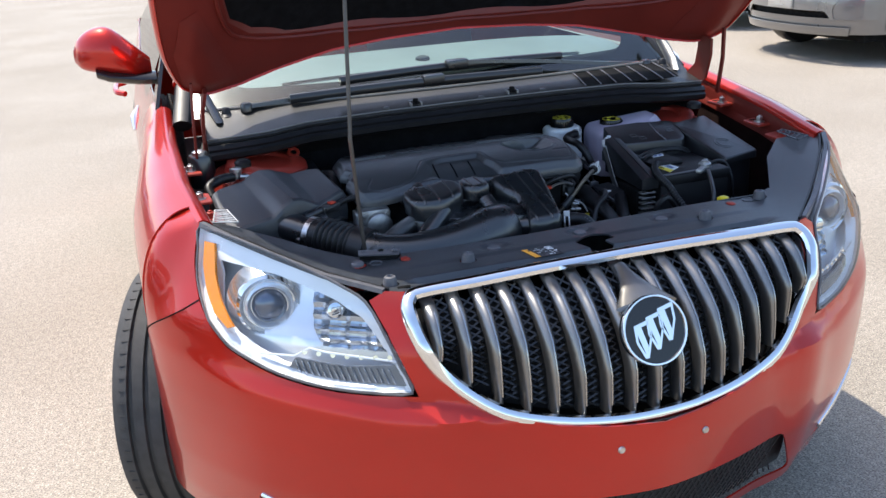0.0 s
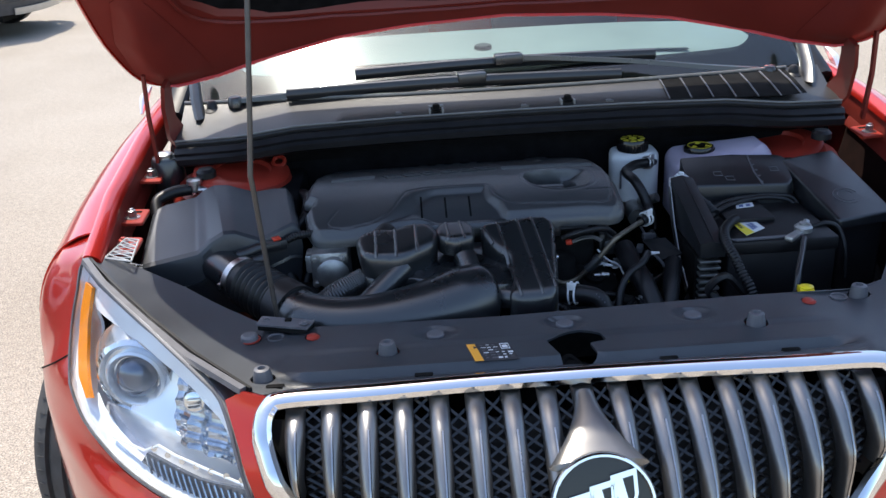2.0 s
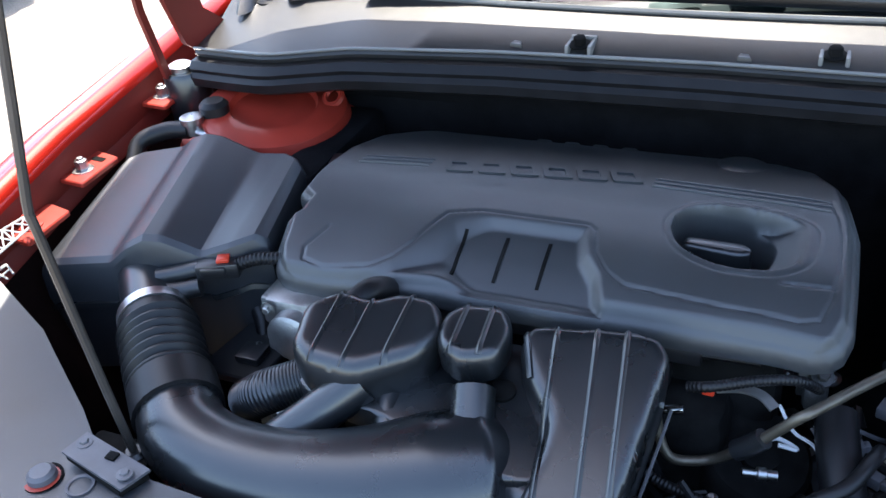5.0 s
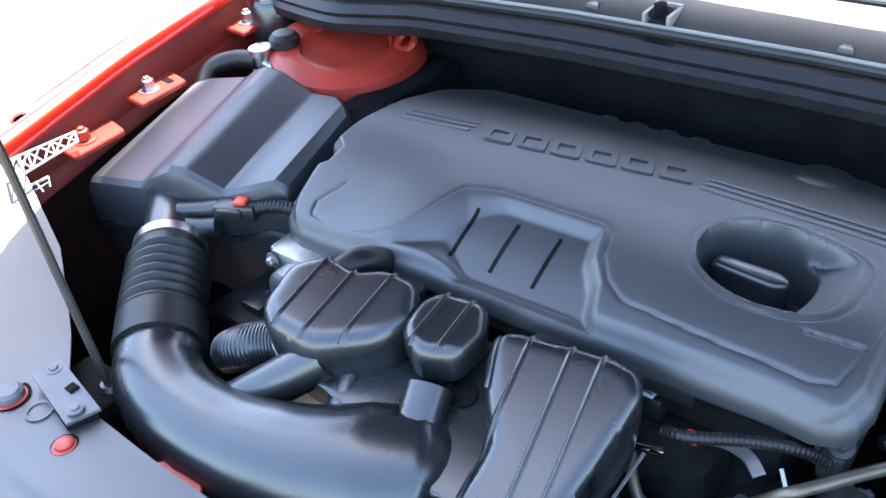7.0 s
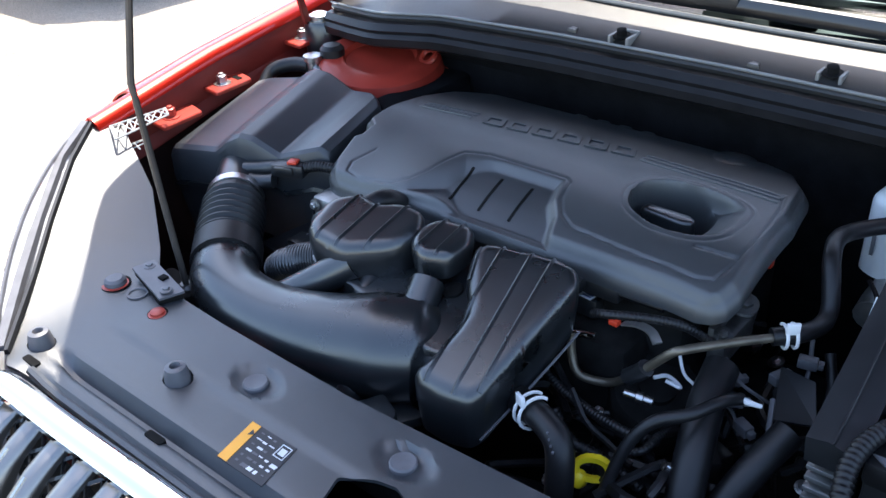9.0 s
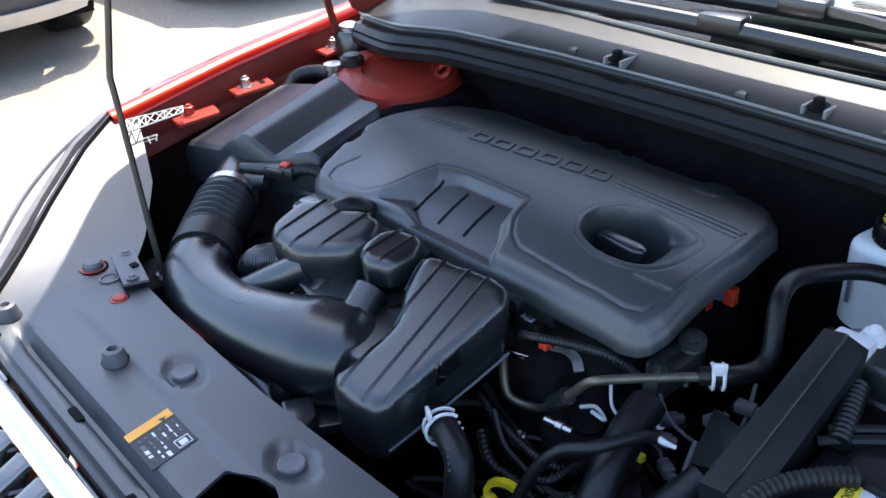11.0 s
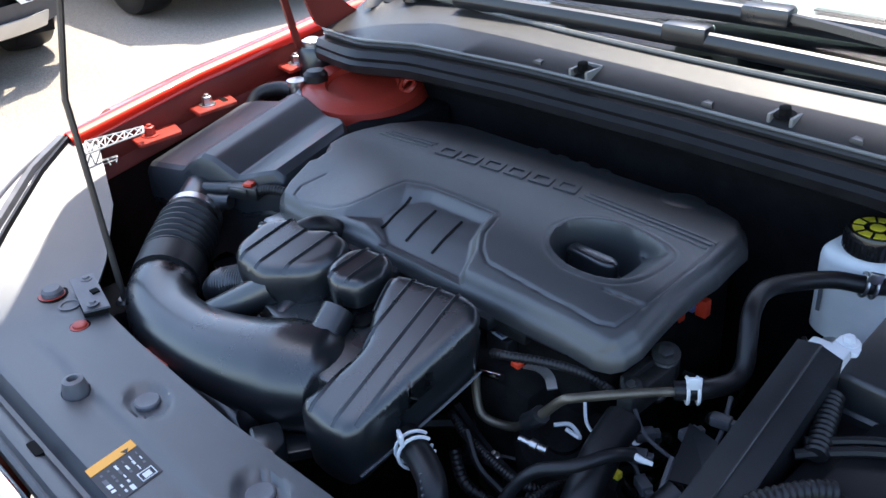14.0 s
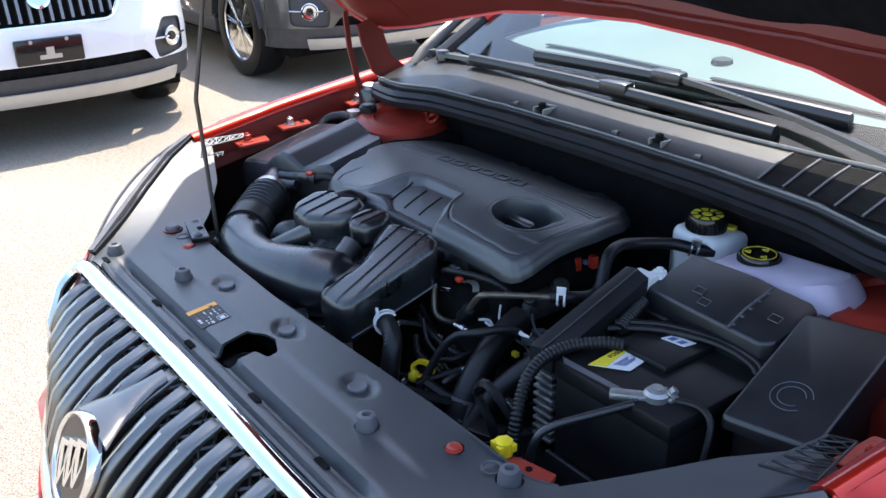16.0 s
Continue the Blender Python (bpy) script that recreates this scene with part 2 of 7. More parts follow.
def inside(x, y, poly):
    c = False
    k = len(poly)
    for i in range(k):
        x1, y1, x2, y2 = poly[i][0], poly[i][1], poly[i - 1][0], poly[i - 1][1]
        if (y1 > y) != (y2 > y) and x < (x2 - x1) * (y - y1) / (y2 - y1) + x1:
            c = not c
    return c


def thicken(bm, t):
    """A second face behind an open sheet, with its rim closed."""
    bm.normal_update()
    old = bm.verts[:]
    faces = bm.faces[:]
    rims = [e for e in bm.edges if len(e.link_faces) == 1]
    twin = {v: bm.verts.new(v.co + v.normal * t) for v in old}
    for f in faces:
        bm.faces.new([twin[v] for v in reversed(f.verts)])
    for e in rims:
        a, b = e.verts
        bm.faces.new((a, b, twin[b], twin[a]))
    return bm


def sheet(nu, nv, fn, skirt=None):
    """A fine sheet over u, v in 0..1; skirt: a function of a rim point that gives lower points."""
    bm = bmesh.new()
    g = [[bm.verts.new(fn(i / nu, j / nv)) for i in range(nu + 1)] for j in range(nv + 1)]
    for j in range(nv):
        for i in range(nu):
            bm.faces.new((g[j][i], g[j][i + 1], g[j + 1][i + 1], g[j + 1][i]))
    if skirt:
        rim = [g[0][i] for i in range(nu)] + [g[j][nu] for j in range(nv)] + [g[nv][i] for i in range(nu, 0, -1)] + [g[j][0] for j in range(nv, 0, -1)]
        prev = rim
        c = sum((v.co for v in rim), Vector()) / len(rim)
        for lv in skirt:
            nxt = []
            for v in rim:
                d = Vector((v.co.x - c.x, v.co.y - c.y, 0)).normalized()
                nxt.append(bm.verts.new(v.co + d * lv[0] - Vector((0, 0, lv[1]))))
            for i in range(len(rim)):
                k = (i + 1) % len(rim)
                bm.faces.new((prev[i], prev[k], nxt[k], nxt[i]))
            prev = nxt
    return bm


def poly_dist(x, y, poly):
    """Distance to an outline, positive inside."""
    best = 9.0
    for i in range(len(poly)):
        ax, ay, bx, by = poly[i - 1][0], poly[i - 1][1], poly[i][0], poly[i][1]
        dx, dy = bx - ax, by - ay
        t = max(0, min(1, ((x - ax) * dx + (y - ay) * dy) / (dx * dx + dy * dy + 1e-12)))
        best = min(best, math.hypot(x - ax - t * dx, y - ay - t * dy))
    return best if inside(x, y, poly) else -best


def smooth(t):
    t = max(0.0, min(1.0, t))
    return t * t * (3 - 2 * t)


def letters(text, size, at, right, up, depth=0.0004):
    """Words in the built-in font, as a bmesh."""
    cu = bpy.data.curves.new("words", "FONT")
    cu.body, cu.size, cu.extrude, cu.align_x, cu.align_y = text, size, depth, "CENTER", "CENTER"
    ob = bpy.data.objects.new("words", cu)
    me = bpy.data.meshes.new_from_object(ob)
    bm = bmesh.new()
    bm.from_mesh(me)
    bpy.data.meshes.remove(me)
    bpy.data.objects.remove(ob)
    r, u = Vector(right).normalized(), Vector(up).normalized()
    n = r.cross(u)
    m = Matrix((r, u, n)).transposed().to_4x4()
    return xf(bm, Matrix.Translation(at) @ m)


def slab(a, b, c, d, h):
    """A thin plate on four corners, h thick upwards."""
    P = [Vector(q) for q in (a, b, c, d)]
    n = (P[1] - P[0]).cross(P[3] - P[0]).normalized()
    if n.z < 0:
        n = -n
    return rings([P, [q + n * h for q in P]])


def skin(outline, holes, fn, du, dv, thick=0.0):
    """A curved sheet: an outline with holes in (u, v), laid into space by fn(u, v)."""
    vs, es = [], []

    def loop(poly):
        start = len(vs)
        pts = []
        for i, p in enumerate(poly):
            a, b = Vector(p[:2]), Vector(poly[(i + 1) % len(poly)][:2])
            m = max(1, int(max(abs(a.x - b.x) / du, abs(a.y - b.y) / dv) + 0.5))
            pts += [a.lerp(b, j / m) for j in range(m)]
        vs.extend(pts)
        es.extend((start + i, start + (i + 1) % len(pts)) for i in range(len(pts)))
        return pts

    rim = loop(outline)
    for h in holes:
        rim = rim + loop(h)
    us, ws = [p[0] for p in outline], [p[1] for p in outline]
    ra = np.array([(p[0] / du, p[1] / dv) for p in rim])
    for u in np.arange(min(us), max(us), du):
        for w in np.arange(min(ws), max(ws), dv):
            if inside(u, w, outline) and not any(inside(u, w, h) for h in holes):
                if ((ra - (u / du, w / dv)) ** 2).sum(1).min() > 0.2:
                    vs.append(Vector((float(u), float(w))))
    v2, _, fs, *_ = delaunay_2d_cdt(vs, es, [], 0, 1e-6)
    bm = bmesh.new()
    bv = [bm.verts.new(fn(p.x, p.y)) for p in v2]
    for f in fs:
        c = sum((v2[i] for i in f), Vector((0, 0))) / len(f)
        if inside(c.x, c.y, outline) and not any(inside(c.x, c.y, h) for h in holes):
            bm.faces.new([bv[i] for i in f])
    bmesh.ops.delete(bm, geom=[v for v in bm.verts if not v.link_faces], context="VERTS")
    bmesh.ops.recalc_face_normals(bm, faces=bm.faces)
    if thick:
        thicken(bm, thick)
    return bm


def interp(x, xs, ys):
    return float(np.interp(x, xs, ys))


def bolt(at, axis=(0, 0, 1), r=0.007, h=0.006):
    """A hexagon head on its washer."""
    return add(lathe([(0, 0), (r * 1.7, 0), (r * 1.7, 0.0015), (r * 1.2, 0.002), (0, 0.002)], at, axis, 16),
               lathe([(r, 0.0015), (r, h), (r * 0.8, h + 0.001), (0, h + 0.001)], at, axis, 6))

# ---- ground ----
ASPHALT = bpy.data.materials.new("worn_asphalt")
ASPHALT.use_nodes = True
nt = ASPHALT.node_tree
pb = nt.nodes["Principled BSDF"]
tc = nt.nodes.new("ShaderNodeTexCoord")
n1, n2, n3 = (nt.nodes.new("ShaderNodeTexNoise") for _ in range(3))
for n_, s_, d_ in ((n1, 0.7, 6), (n2, 40, 8), (n3, 190, 4)):
    n_.inputs["Scale"].default_value, n_.inputs["Detail"].default_value = s_, d_
    nt.links.new(tc.outputs["Object"], n_.inputs["Vector"])
vor = nt.nodes.new("ShaderNodeTexVoronoi")
vor.inputs["Scale"].default_value = 75
nt.links.new(tc.outputs["Object"], vor.inputs["Vector"])
r1, r2, r3 = (nt.nodes.new("ShaderNodeValToRGB") for _ in range(3))
for r_, a_, b_, p0_, p1_ in ((r1, (0.275, 0.243, 0.200), (0.325, 0.292, 0.248), 0.35, 0.65), (r2, (0.80, 0.79, 0.78), (1.10, 1.09, 1.07), 0.30, 0.68),
                             (r3, (0.45, 0.44, 0.43), (1.60, 1.58, 1.56), 0.34, 0.70)):
    r_.color_ramp.elements[0].color, r_.color_ramp.elements[1].color = (*a_, 1), (*b_, 1)
    r_.color_ramp.elements[0].position, r_.color_ramp.elements[1].position = p0_, p1_
nt.links.new(n1.outputs["Fac"], r1.inputs["Fac"])
nt.links.new(n2.outputs["Fac"], r2.inputs["Fac"])
nt.links.new(n3.outputs["Fac"], r3.inputs["Fac"])
m1, m2 = nt.nodes.new("ShaderNodeMixRGB"), nt.nodes.new("ShaderNodeMixRGB")
for m_ in (m1, m2):
    m_.blend_type = "MULTIPLY"
    m_.inputs[0].default_value = 1.0
nt.links.new(r1.outputs[0], m1.inputs[1])
nt.links.new(r2.outputs[0], m1.inputs[2])
nt.links.new(m1.outputs[0], m2.inputs[1])
nt.links.new(r3.outputs[0], m2.inputs[2])
nt.links.new(m2.outputs[0], pb.inputs["Base Color"])
pb.inputs["Roughness"].default_value = 0.85
bp = nt.nodes.new("ShaderNodeBump")
bp.inputs["Strength"].default_value, bp.inputs["Distance"].default_value = 0.8, 0.004
nt.links.new(vor.outputs["Distance"], bp.inputs["Height"])
nt.links.new(bp.outputs["Normal"], pb.inputs["Normal"])
gb = bmesh.new()
bmesh.ops.create_grid(gb, x_segments=40, y_segments=40, size=600)
tagged(part("ground", gb, ASPHALT), "sun-bleached worn asphalt of the parking lot", "asphalt", kind="structure")

# ---- the red car: body ----
car = thing("car", "bright red sedan with its hood propped open on the asphalt", "car", (0, 2.0, 0))


def nose_w(z):
    return interp(z, [0.2, 0.74, 0.805, 0.9], [0.90, 0.90, 0.87, 0.82])


def nose_y(x, z):
    """The depth of the car's front skin."""
    w = nose_w(z)
    q = min(1.0, abs(x) / w)
    dy = interp(z, [0.2, 0.3, 0.4, 0.5, 0.57, 0.65, 0.72, 0.80, 0.9], [0.09, 0.045, 0.016, 0.004, 0.0, 0.002, 0.02, 0.06, 0.075])
    # a shelf runs under grille and lamps
    far = smooth((abs(x) - 0.38) / 0.12)
    zc = 0.552 + 0.125 * min(abs(x), 0.8) - 0.030 * far
    dy -= (0.014 + 0.026 * smooth((abs(x) - 0.28) / 0.16) - 0.014 * far) * (1 - smooth((z - zc) / (0.022 + 0.026 * far))) * (1 - smooth((abs(x) - 0.70) / 0.17))
    return -0.375 + 0.62 * (1 - (1 - q ** 1.6) ** 0.625) + dy


def nose_u(x, z):
    return math.copysign(math.asin(min(1, abs(x) / nose_w(z)) ** 0.8), x)


def nose(u, z, off=0.0):
    x = math.copysign(nose_w(z) * math.sin(min(abs(u), math.pi / 2)) ** 1.25, u)
    y = nose_y(x, z)
    p = Vector((x, y, z))
    if off:
        e = 0.004
        tx = Vector((2 * e, nose_y(x + e, z) - nose_y(x - e, z), 0)) if abs(x) < 0.85 else Vector((0, math.copysign(1, x), 0))
        tz = Vector((0, nose_y(x, z + e) - nose_y(x, z - e), 2 * e))
        n = tx.cross(tz).normalized()
        p += n * off
    return p


def uz(pts):
    return [(nose_u(x, z), z) for x, z in pts]


# outlines in the front view
LAMP = [(0.761, 0.895), (0.70, 0.888), (0.624, 0.866), (0.568, 0.842), (0.528, 0.821), (0.497, 0.798), (0.476, 0.746), (0.459, 0.692), (0.444, 0.643), (0.514, 0.640), (0.566, 0.642),
        (0.618, 0.649), (0.67, 0.661), (0.713, 0.679), (0.746, 0.698), (0.765, 0.723), (0.777, 0.748), (0.782, 0.778), (0.780, 0.82), (0.771, 0.858)]
GRILLE = [(0.0, 0.558), (0.10, 0.566), (0.20, 0.578), (0.29, 0.600), (0.355, 0.642), (0.398, 0.69), (0.422, 0.74), (0.432, 0.785), (0.424, 0.806), (0.40, 0.812), (0.30, 0.814),
          (0.15, 0.817), (0.0, 0.818)]


def mirror(pts):
    return [(-x, z) for x, z in reversed(pts) if abs(x) > 1e-6]


def grille_y(x, z):
    yc = interp(z, [0.55, 0.60, 0.66, 0.727, 0.78, 0.806, 0.82], [-0.355, -0.353, -0.343, -0.303, -0.242, -0.190, -0.165])
    k = interp(z, [0.55, 0.66, 0.72, 0.78, 0.807], [0.62, 0.66, 0.40, 0.18, 0.06])
    return yc + k * x * x


half = [(0.0, 0.235), (0.5, 0.235), (0.80, 0.24)]
side = [(math.pi / 2, 0.25), (math.pi / 2, 0.45), (math.pi / 2, 0.652)]
SEAM = [nose_u(0.787, 0.768), math.pi / 2]


def seam(q):
    """The joint between fender and bumper, from lamp to wheel arch."""
    return SEAM[0] + (SEAM[1] - SEAM[0]) * q, 0.768 - 0.116 * q ** 0.8


lamp_low = [(0.781, 0.745), (0.769, 0.719), (0.750, 0.692), (0.716, 0.672), (0.672, 0.654), (0.62, 0.642), (0.566, 0.635), (0.514, 0.633), (0.434, 0.635), (0.453, 0.694), (0.470, 0.748), (0.490, 0.800),
            (0.462, 0.818), (0.428, 0.818)]
rim = [p for p in reversed(GRILLE) if p[1] < 0.80]
right = uz(half) + side + [seam(q) for q in (0.75, 0.5, 0.25, 0.0)] + uz(lamp_low) + uz(rim)
left = [(-u, z) for u, z in reversed(right) if abs(u) > 1e-6]
intake = uz(fillet([(-0.40, 0.27), (0.40, 0.27), (0.335, 0.405), (-0.335, 0.405)], 0.02))
fogs = [uz(fillet([(s * 0.50, 0.29), (s * 0.70, 0.30), (s * 0.735, 0.37), (s * 0.60, 0.345)], 0.012)) for s in (1, -1)]
bumper = part("bumper", skin(right + left, [intake] + fogs, nose, 0.03, 0.013, -0.004), RED, car, "glossy red front bumper skin with two plate screws")
part("lower_grille", skin(uz([(-0.42, 0.25), (0.42, 0.25), (0.37, 0.42), (-0.37, 0.42)]), [], lambda u, z: nose(u, z, -0.03), 0.06, 0.03), PLASTIC, bumper)
mesh_bm = bmesh.new()
for i in range(-26, 27):
    for sgn in (1, -1):
        xs = [i * 0.016 + sgn * (z - 0.27) * 0.5 for z in (0.27, 0.315, 0.36, 0.405)]
        if max(map(abs, xs)) < 0.36:
            add(mesh_bm, tube([nose(nose_u(x, z), z, -0.012) for x, z in zip(xs, (0.27, 0.315, 0.36, 0.405))], 0.0016, 4, 1, False))
tagged(part("lower_grille_mesh", mesh_bm, PLASTIC, bumper), kind="stuff")
for s in (1, -1):
    part("fog_recess", skin(uz(fillet([(s * 0.48, 0.28), (s * 0.72, 0.29), (s * 0.75, 0.38), (s * 0.59, 0.355)], 0.012)), [], lambda u, z: nose(u, z, -0.035), 0.05, 0.02), PLASTIC, bumper)
    part("fog_trim", tube([nose(nose_u(s * x, z), z, 0.0) for x, z in ((0.52, 0.315), (0.60, 0.335), (0.68, 0.358), (0.725, 0.375))], 0.006, 8), CHROME, bumper, "chrome fog lamp trim")
for x in (-0.089, 0.089):
    n = Vector((x * 0.3, -1, 0.03)).normalized()
    part("plate_screw", lathe([(0.0075, 0), (0.0075, 0.002), (0.006, 0.004), (0.003, 0.0035), (0, 0.003)], nose(nose_u(x, 0.514), 0.514), n, 14), STEEL, bumper, "small zinc plate screw")

# the grille
ring_path = []
full = GRILLE + mirror(GRILLE)[0:]
for p in spline([Vector((x, z, 0)) for x, z in full[1:12] + [(0.0, 0.818)] + [(-x, z) for x, z in reversed(full[1:12])] + [(0.0, 0.563)]], 4, True):
    ring_path.append(Vector((p.x, grille_y(p.x, p.y) - 0.008, p.y)))


def ring_section(i, k):
    return [(0.013 * math.cos(a), 0.015 * math.sin(a)) for a in np.linspace(0, 2 * math.pi, 11)[:-1]]


grille = part("grille", sweep(ring_path, ring_section, True), CHROME, car, "waterfall grille in a bright chrome surround")


def bottom_of(x):
    xs = [p[0] for p in GRILLE[:8]]
    zs = [p[1] for p in GRILLE[:8]]
    return interp(abs(x), xs, zs)


for i in range(-8, 9):
    x = i * 0.0487
    zt = 0.804 if abs(i) < 8 else 0.795
    zb = bottom_of(x) + 0.010
    w = 0.0135 if abs(i) != 0 else 0.015
    zz = np.linspace(zt, zb, 12)
    path = [Vector((x * (1 + 0.0 * (zt - z)), grille_y(x, z) + 0.012 - 0.016 * math.sin(math.pi * (j / 11) ** 0.7), z)) for j, z in enumerate(zz)]
    loops = []
    for j, p in enumerate(path):
        wj = w * (1.0 - 0.42 * smooth((j / 11 - 0.15) / 0.75))
        loops.append([p + Vector((wj * math.cos(a), 0.006 - 0.019 * math.sin(a) * (0.55 + 0.45 * math.sin(a)), 0)) for a in np.linspace(0, math.pi, 13)] + [p + Vector((-wj, 0.016, 0)), p + Vector((wj, 0.016, 0))])
    slat = part("slat", rings(loops), SATIN, grille)
    part("slat_ridge", sweep([p + Vector((0.15 * w, -0.0128, 0)) for p in path[1:-1]], [(-0.0022, -0.001), (0.0022, -0.001), (0.0012, 0.0014), (-0.0012, 0.0014)], up=(0, -1, 0)), BRIGHTNICKEL, grille)
GRILLE_LOW = [(x, min(z, 0.776)) for x, z in GRILLE]
back = skin(mirror(GRILLE_LOW) + GRILLE_LOW, [], lambda x, z: Vector((x, grille_y(x, z) + 0.045, z)), 0.05, 0.03)
part("grille_backing", back, mat("grille_void", (0.006, 0.006, 0.006), 0.8), grille)
zig = bmesh.new()
for i in range(-8, 8):
    xa, xb = i * 0.0487 + 0.012, (i + 1) * 0.0487 - 0.012
    zs = np.arange(max(bottom_of(xa), bottom_of(xb)) + 0.015, 0.79, 0.0125)
    for j, z in enumerate(zs):
        a, b = (xa, xb) if j % 2 else (xb, xa)
        add(zig, tube([(a, grille_y(a, z) + 0.022, z), (b, grille_y(b, z + 0.0125) + 0.022, z + 0.0125)], 0.0026, 4, 1, False))
        add(zig, tube([(a, grille_y(a, z + 0.0125) + 0.024, z + 0.0125), (b, grille_y(b, z) + 0.024, z)], 0.0026, 4, 1, False))
tagged(part("grille_lattice", zig, GLOSSBLACK, grille), kind="stuff")

# the emblem: a ring with three slanted shields, drawn as plain shapes
EC = Vector((0.0, -0.332, 0.722))
EN = Vector((0, -1, 0.42)).normalized()
ex, ey = Vector((1, 0, 0)), EN.cross(Vector((1, 0, 0)))


def emb(a, b, h):
    return EC + ex * a + ey * b + EN * h


emblem = part("emblem", lathe([(0.058, -0.012), (0.066, -0.010), (0.067, 0.004), (0.065, 0.007), (0.062, 0.007), (0.060, 0.004), (0.060, 0.001), (0, 0.001)], EC, EN, 40), CHROME, grille, "round chrome emblem with three slanted shields")
part("emblem_field", lathe([(0, 0.0015), (0.0602, 0.0015), (0.0602, 0.003), (0, 0.003)], EC, EN, 32), GLOSSBLACK, grille)
pod = []
for q in np.linspace(0, 1, 8):
    w_ = 0.014 + 0.050 * q ** 1.8
    pod.append([Vector((w_ * math.cos(a), -0.198 - 0.106 * q, 0.800 - 0.030 * q - 0.008 * q * q + 0.010 * math.sin(a))) for a in np.linspace(0, 2 * math.pi, 17)[:-1]])
part("emblem_mount", rings(pod), SATIN, grille)
for k in (-1, 0, 1):
    c = Vector((k * 0.0265, k * 0.012))
    pts = [(-0.017, 0.026), (0.016, 0.034), (0.017, 0.002), (0.004, -0.036), (-0.004, -0.036), (-0.017, -0.006)]
    o = [Vector((c.x + a, c.y + b)) for a, b in pts]
    inn = [Vector((c.x + a * 0.72, c.y + b * 0.74)) for a, b in pts]
    bm = bmesh.new()
    A = [bm.verts.new(emb(p.x, p.y, 0.007)) for p in o]
    B = [bm.verts.new(emb(p.x, p.y, 0.007)) for p in inn]
    C = [bm.verts.new(emb(p.x, p.y, 0.002)) for p in o]
    D = [bm.verts.new(emb(p.x, p.y, 0.002)) for p in inn]
    for j in range(6):
        q = (j + 1) % 6
        bm.faces.new((A[j], A[q], B[q], B[j]))
        bm.faces.new((C[j], C[q], A[q], A[j]))
        bm.faces.new((B[j], B[q], D[q], D[j]))
    bar = [Vector((c.x - 0.016, c.y + 0.024)), Vector((c.x + 0.000, c.y - 0.034)), Vector((c.x + 0.008, c.y - 0.022)), Vector((c.x - 0.003, c.y + 0.026))]
    bm.faces.new([bm.verts.new(emb(p.x, p.y, 0.0068)) for p in bar])
    part("shield", bm, CHROME, grille)


# headlamps
RIB_SILVER = mat("rib_silver", (0.20, 0.22, 0.26), 0.25, 0.6, 0.1, 40)
PROJECTOR = mat("projector_glass", (0.13, 0.15, 0.20), 0.05, 0.6, 0.05, 10, coat=1)
FRAME = mat("lamp_frame_silver", (0.86, 0.88, 0.92), 0.25, 0.15, 0.04, 12, rvary=0.05)
BEZEL = mat("bezel_silver", (0.80, 0.83, 0.88), 0.24, 0.9, 0.04, 12, rvary=0.05)
REFLECTOR = mat("reflector_silver", (0.46, 0.50, 0.56), 0.16, 0.85, 0.15, 60, rvary=0.05)


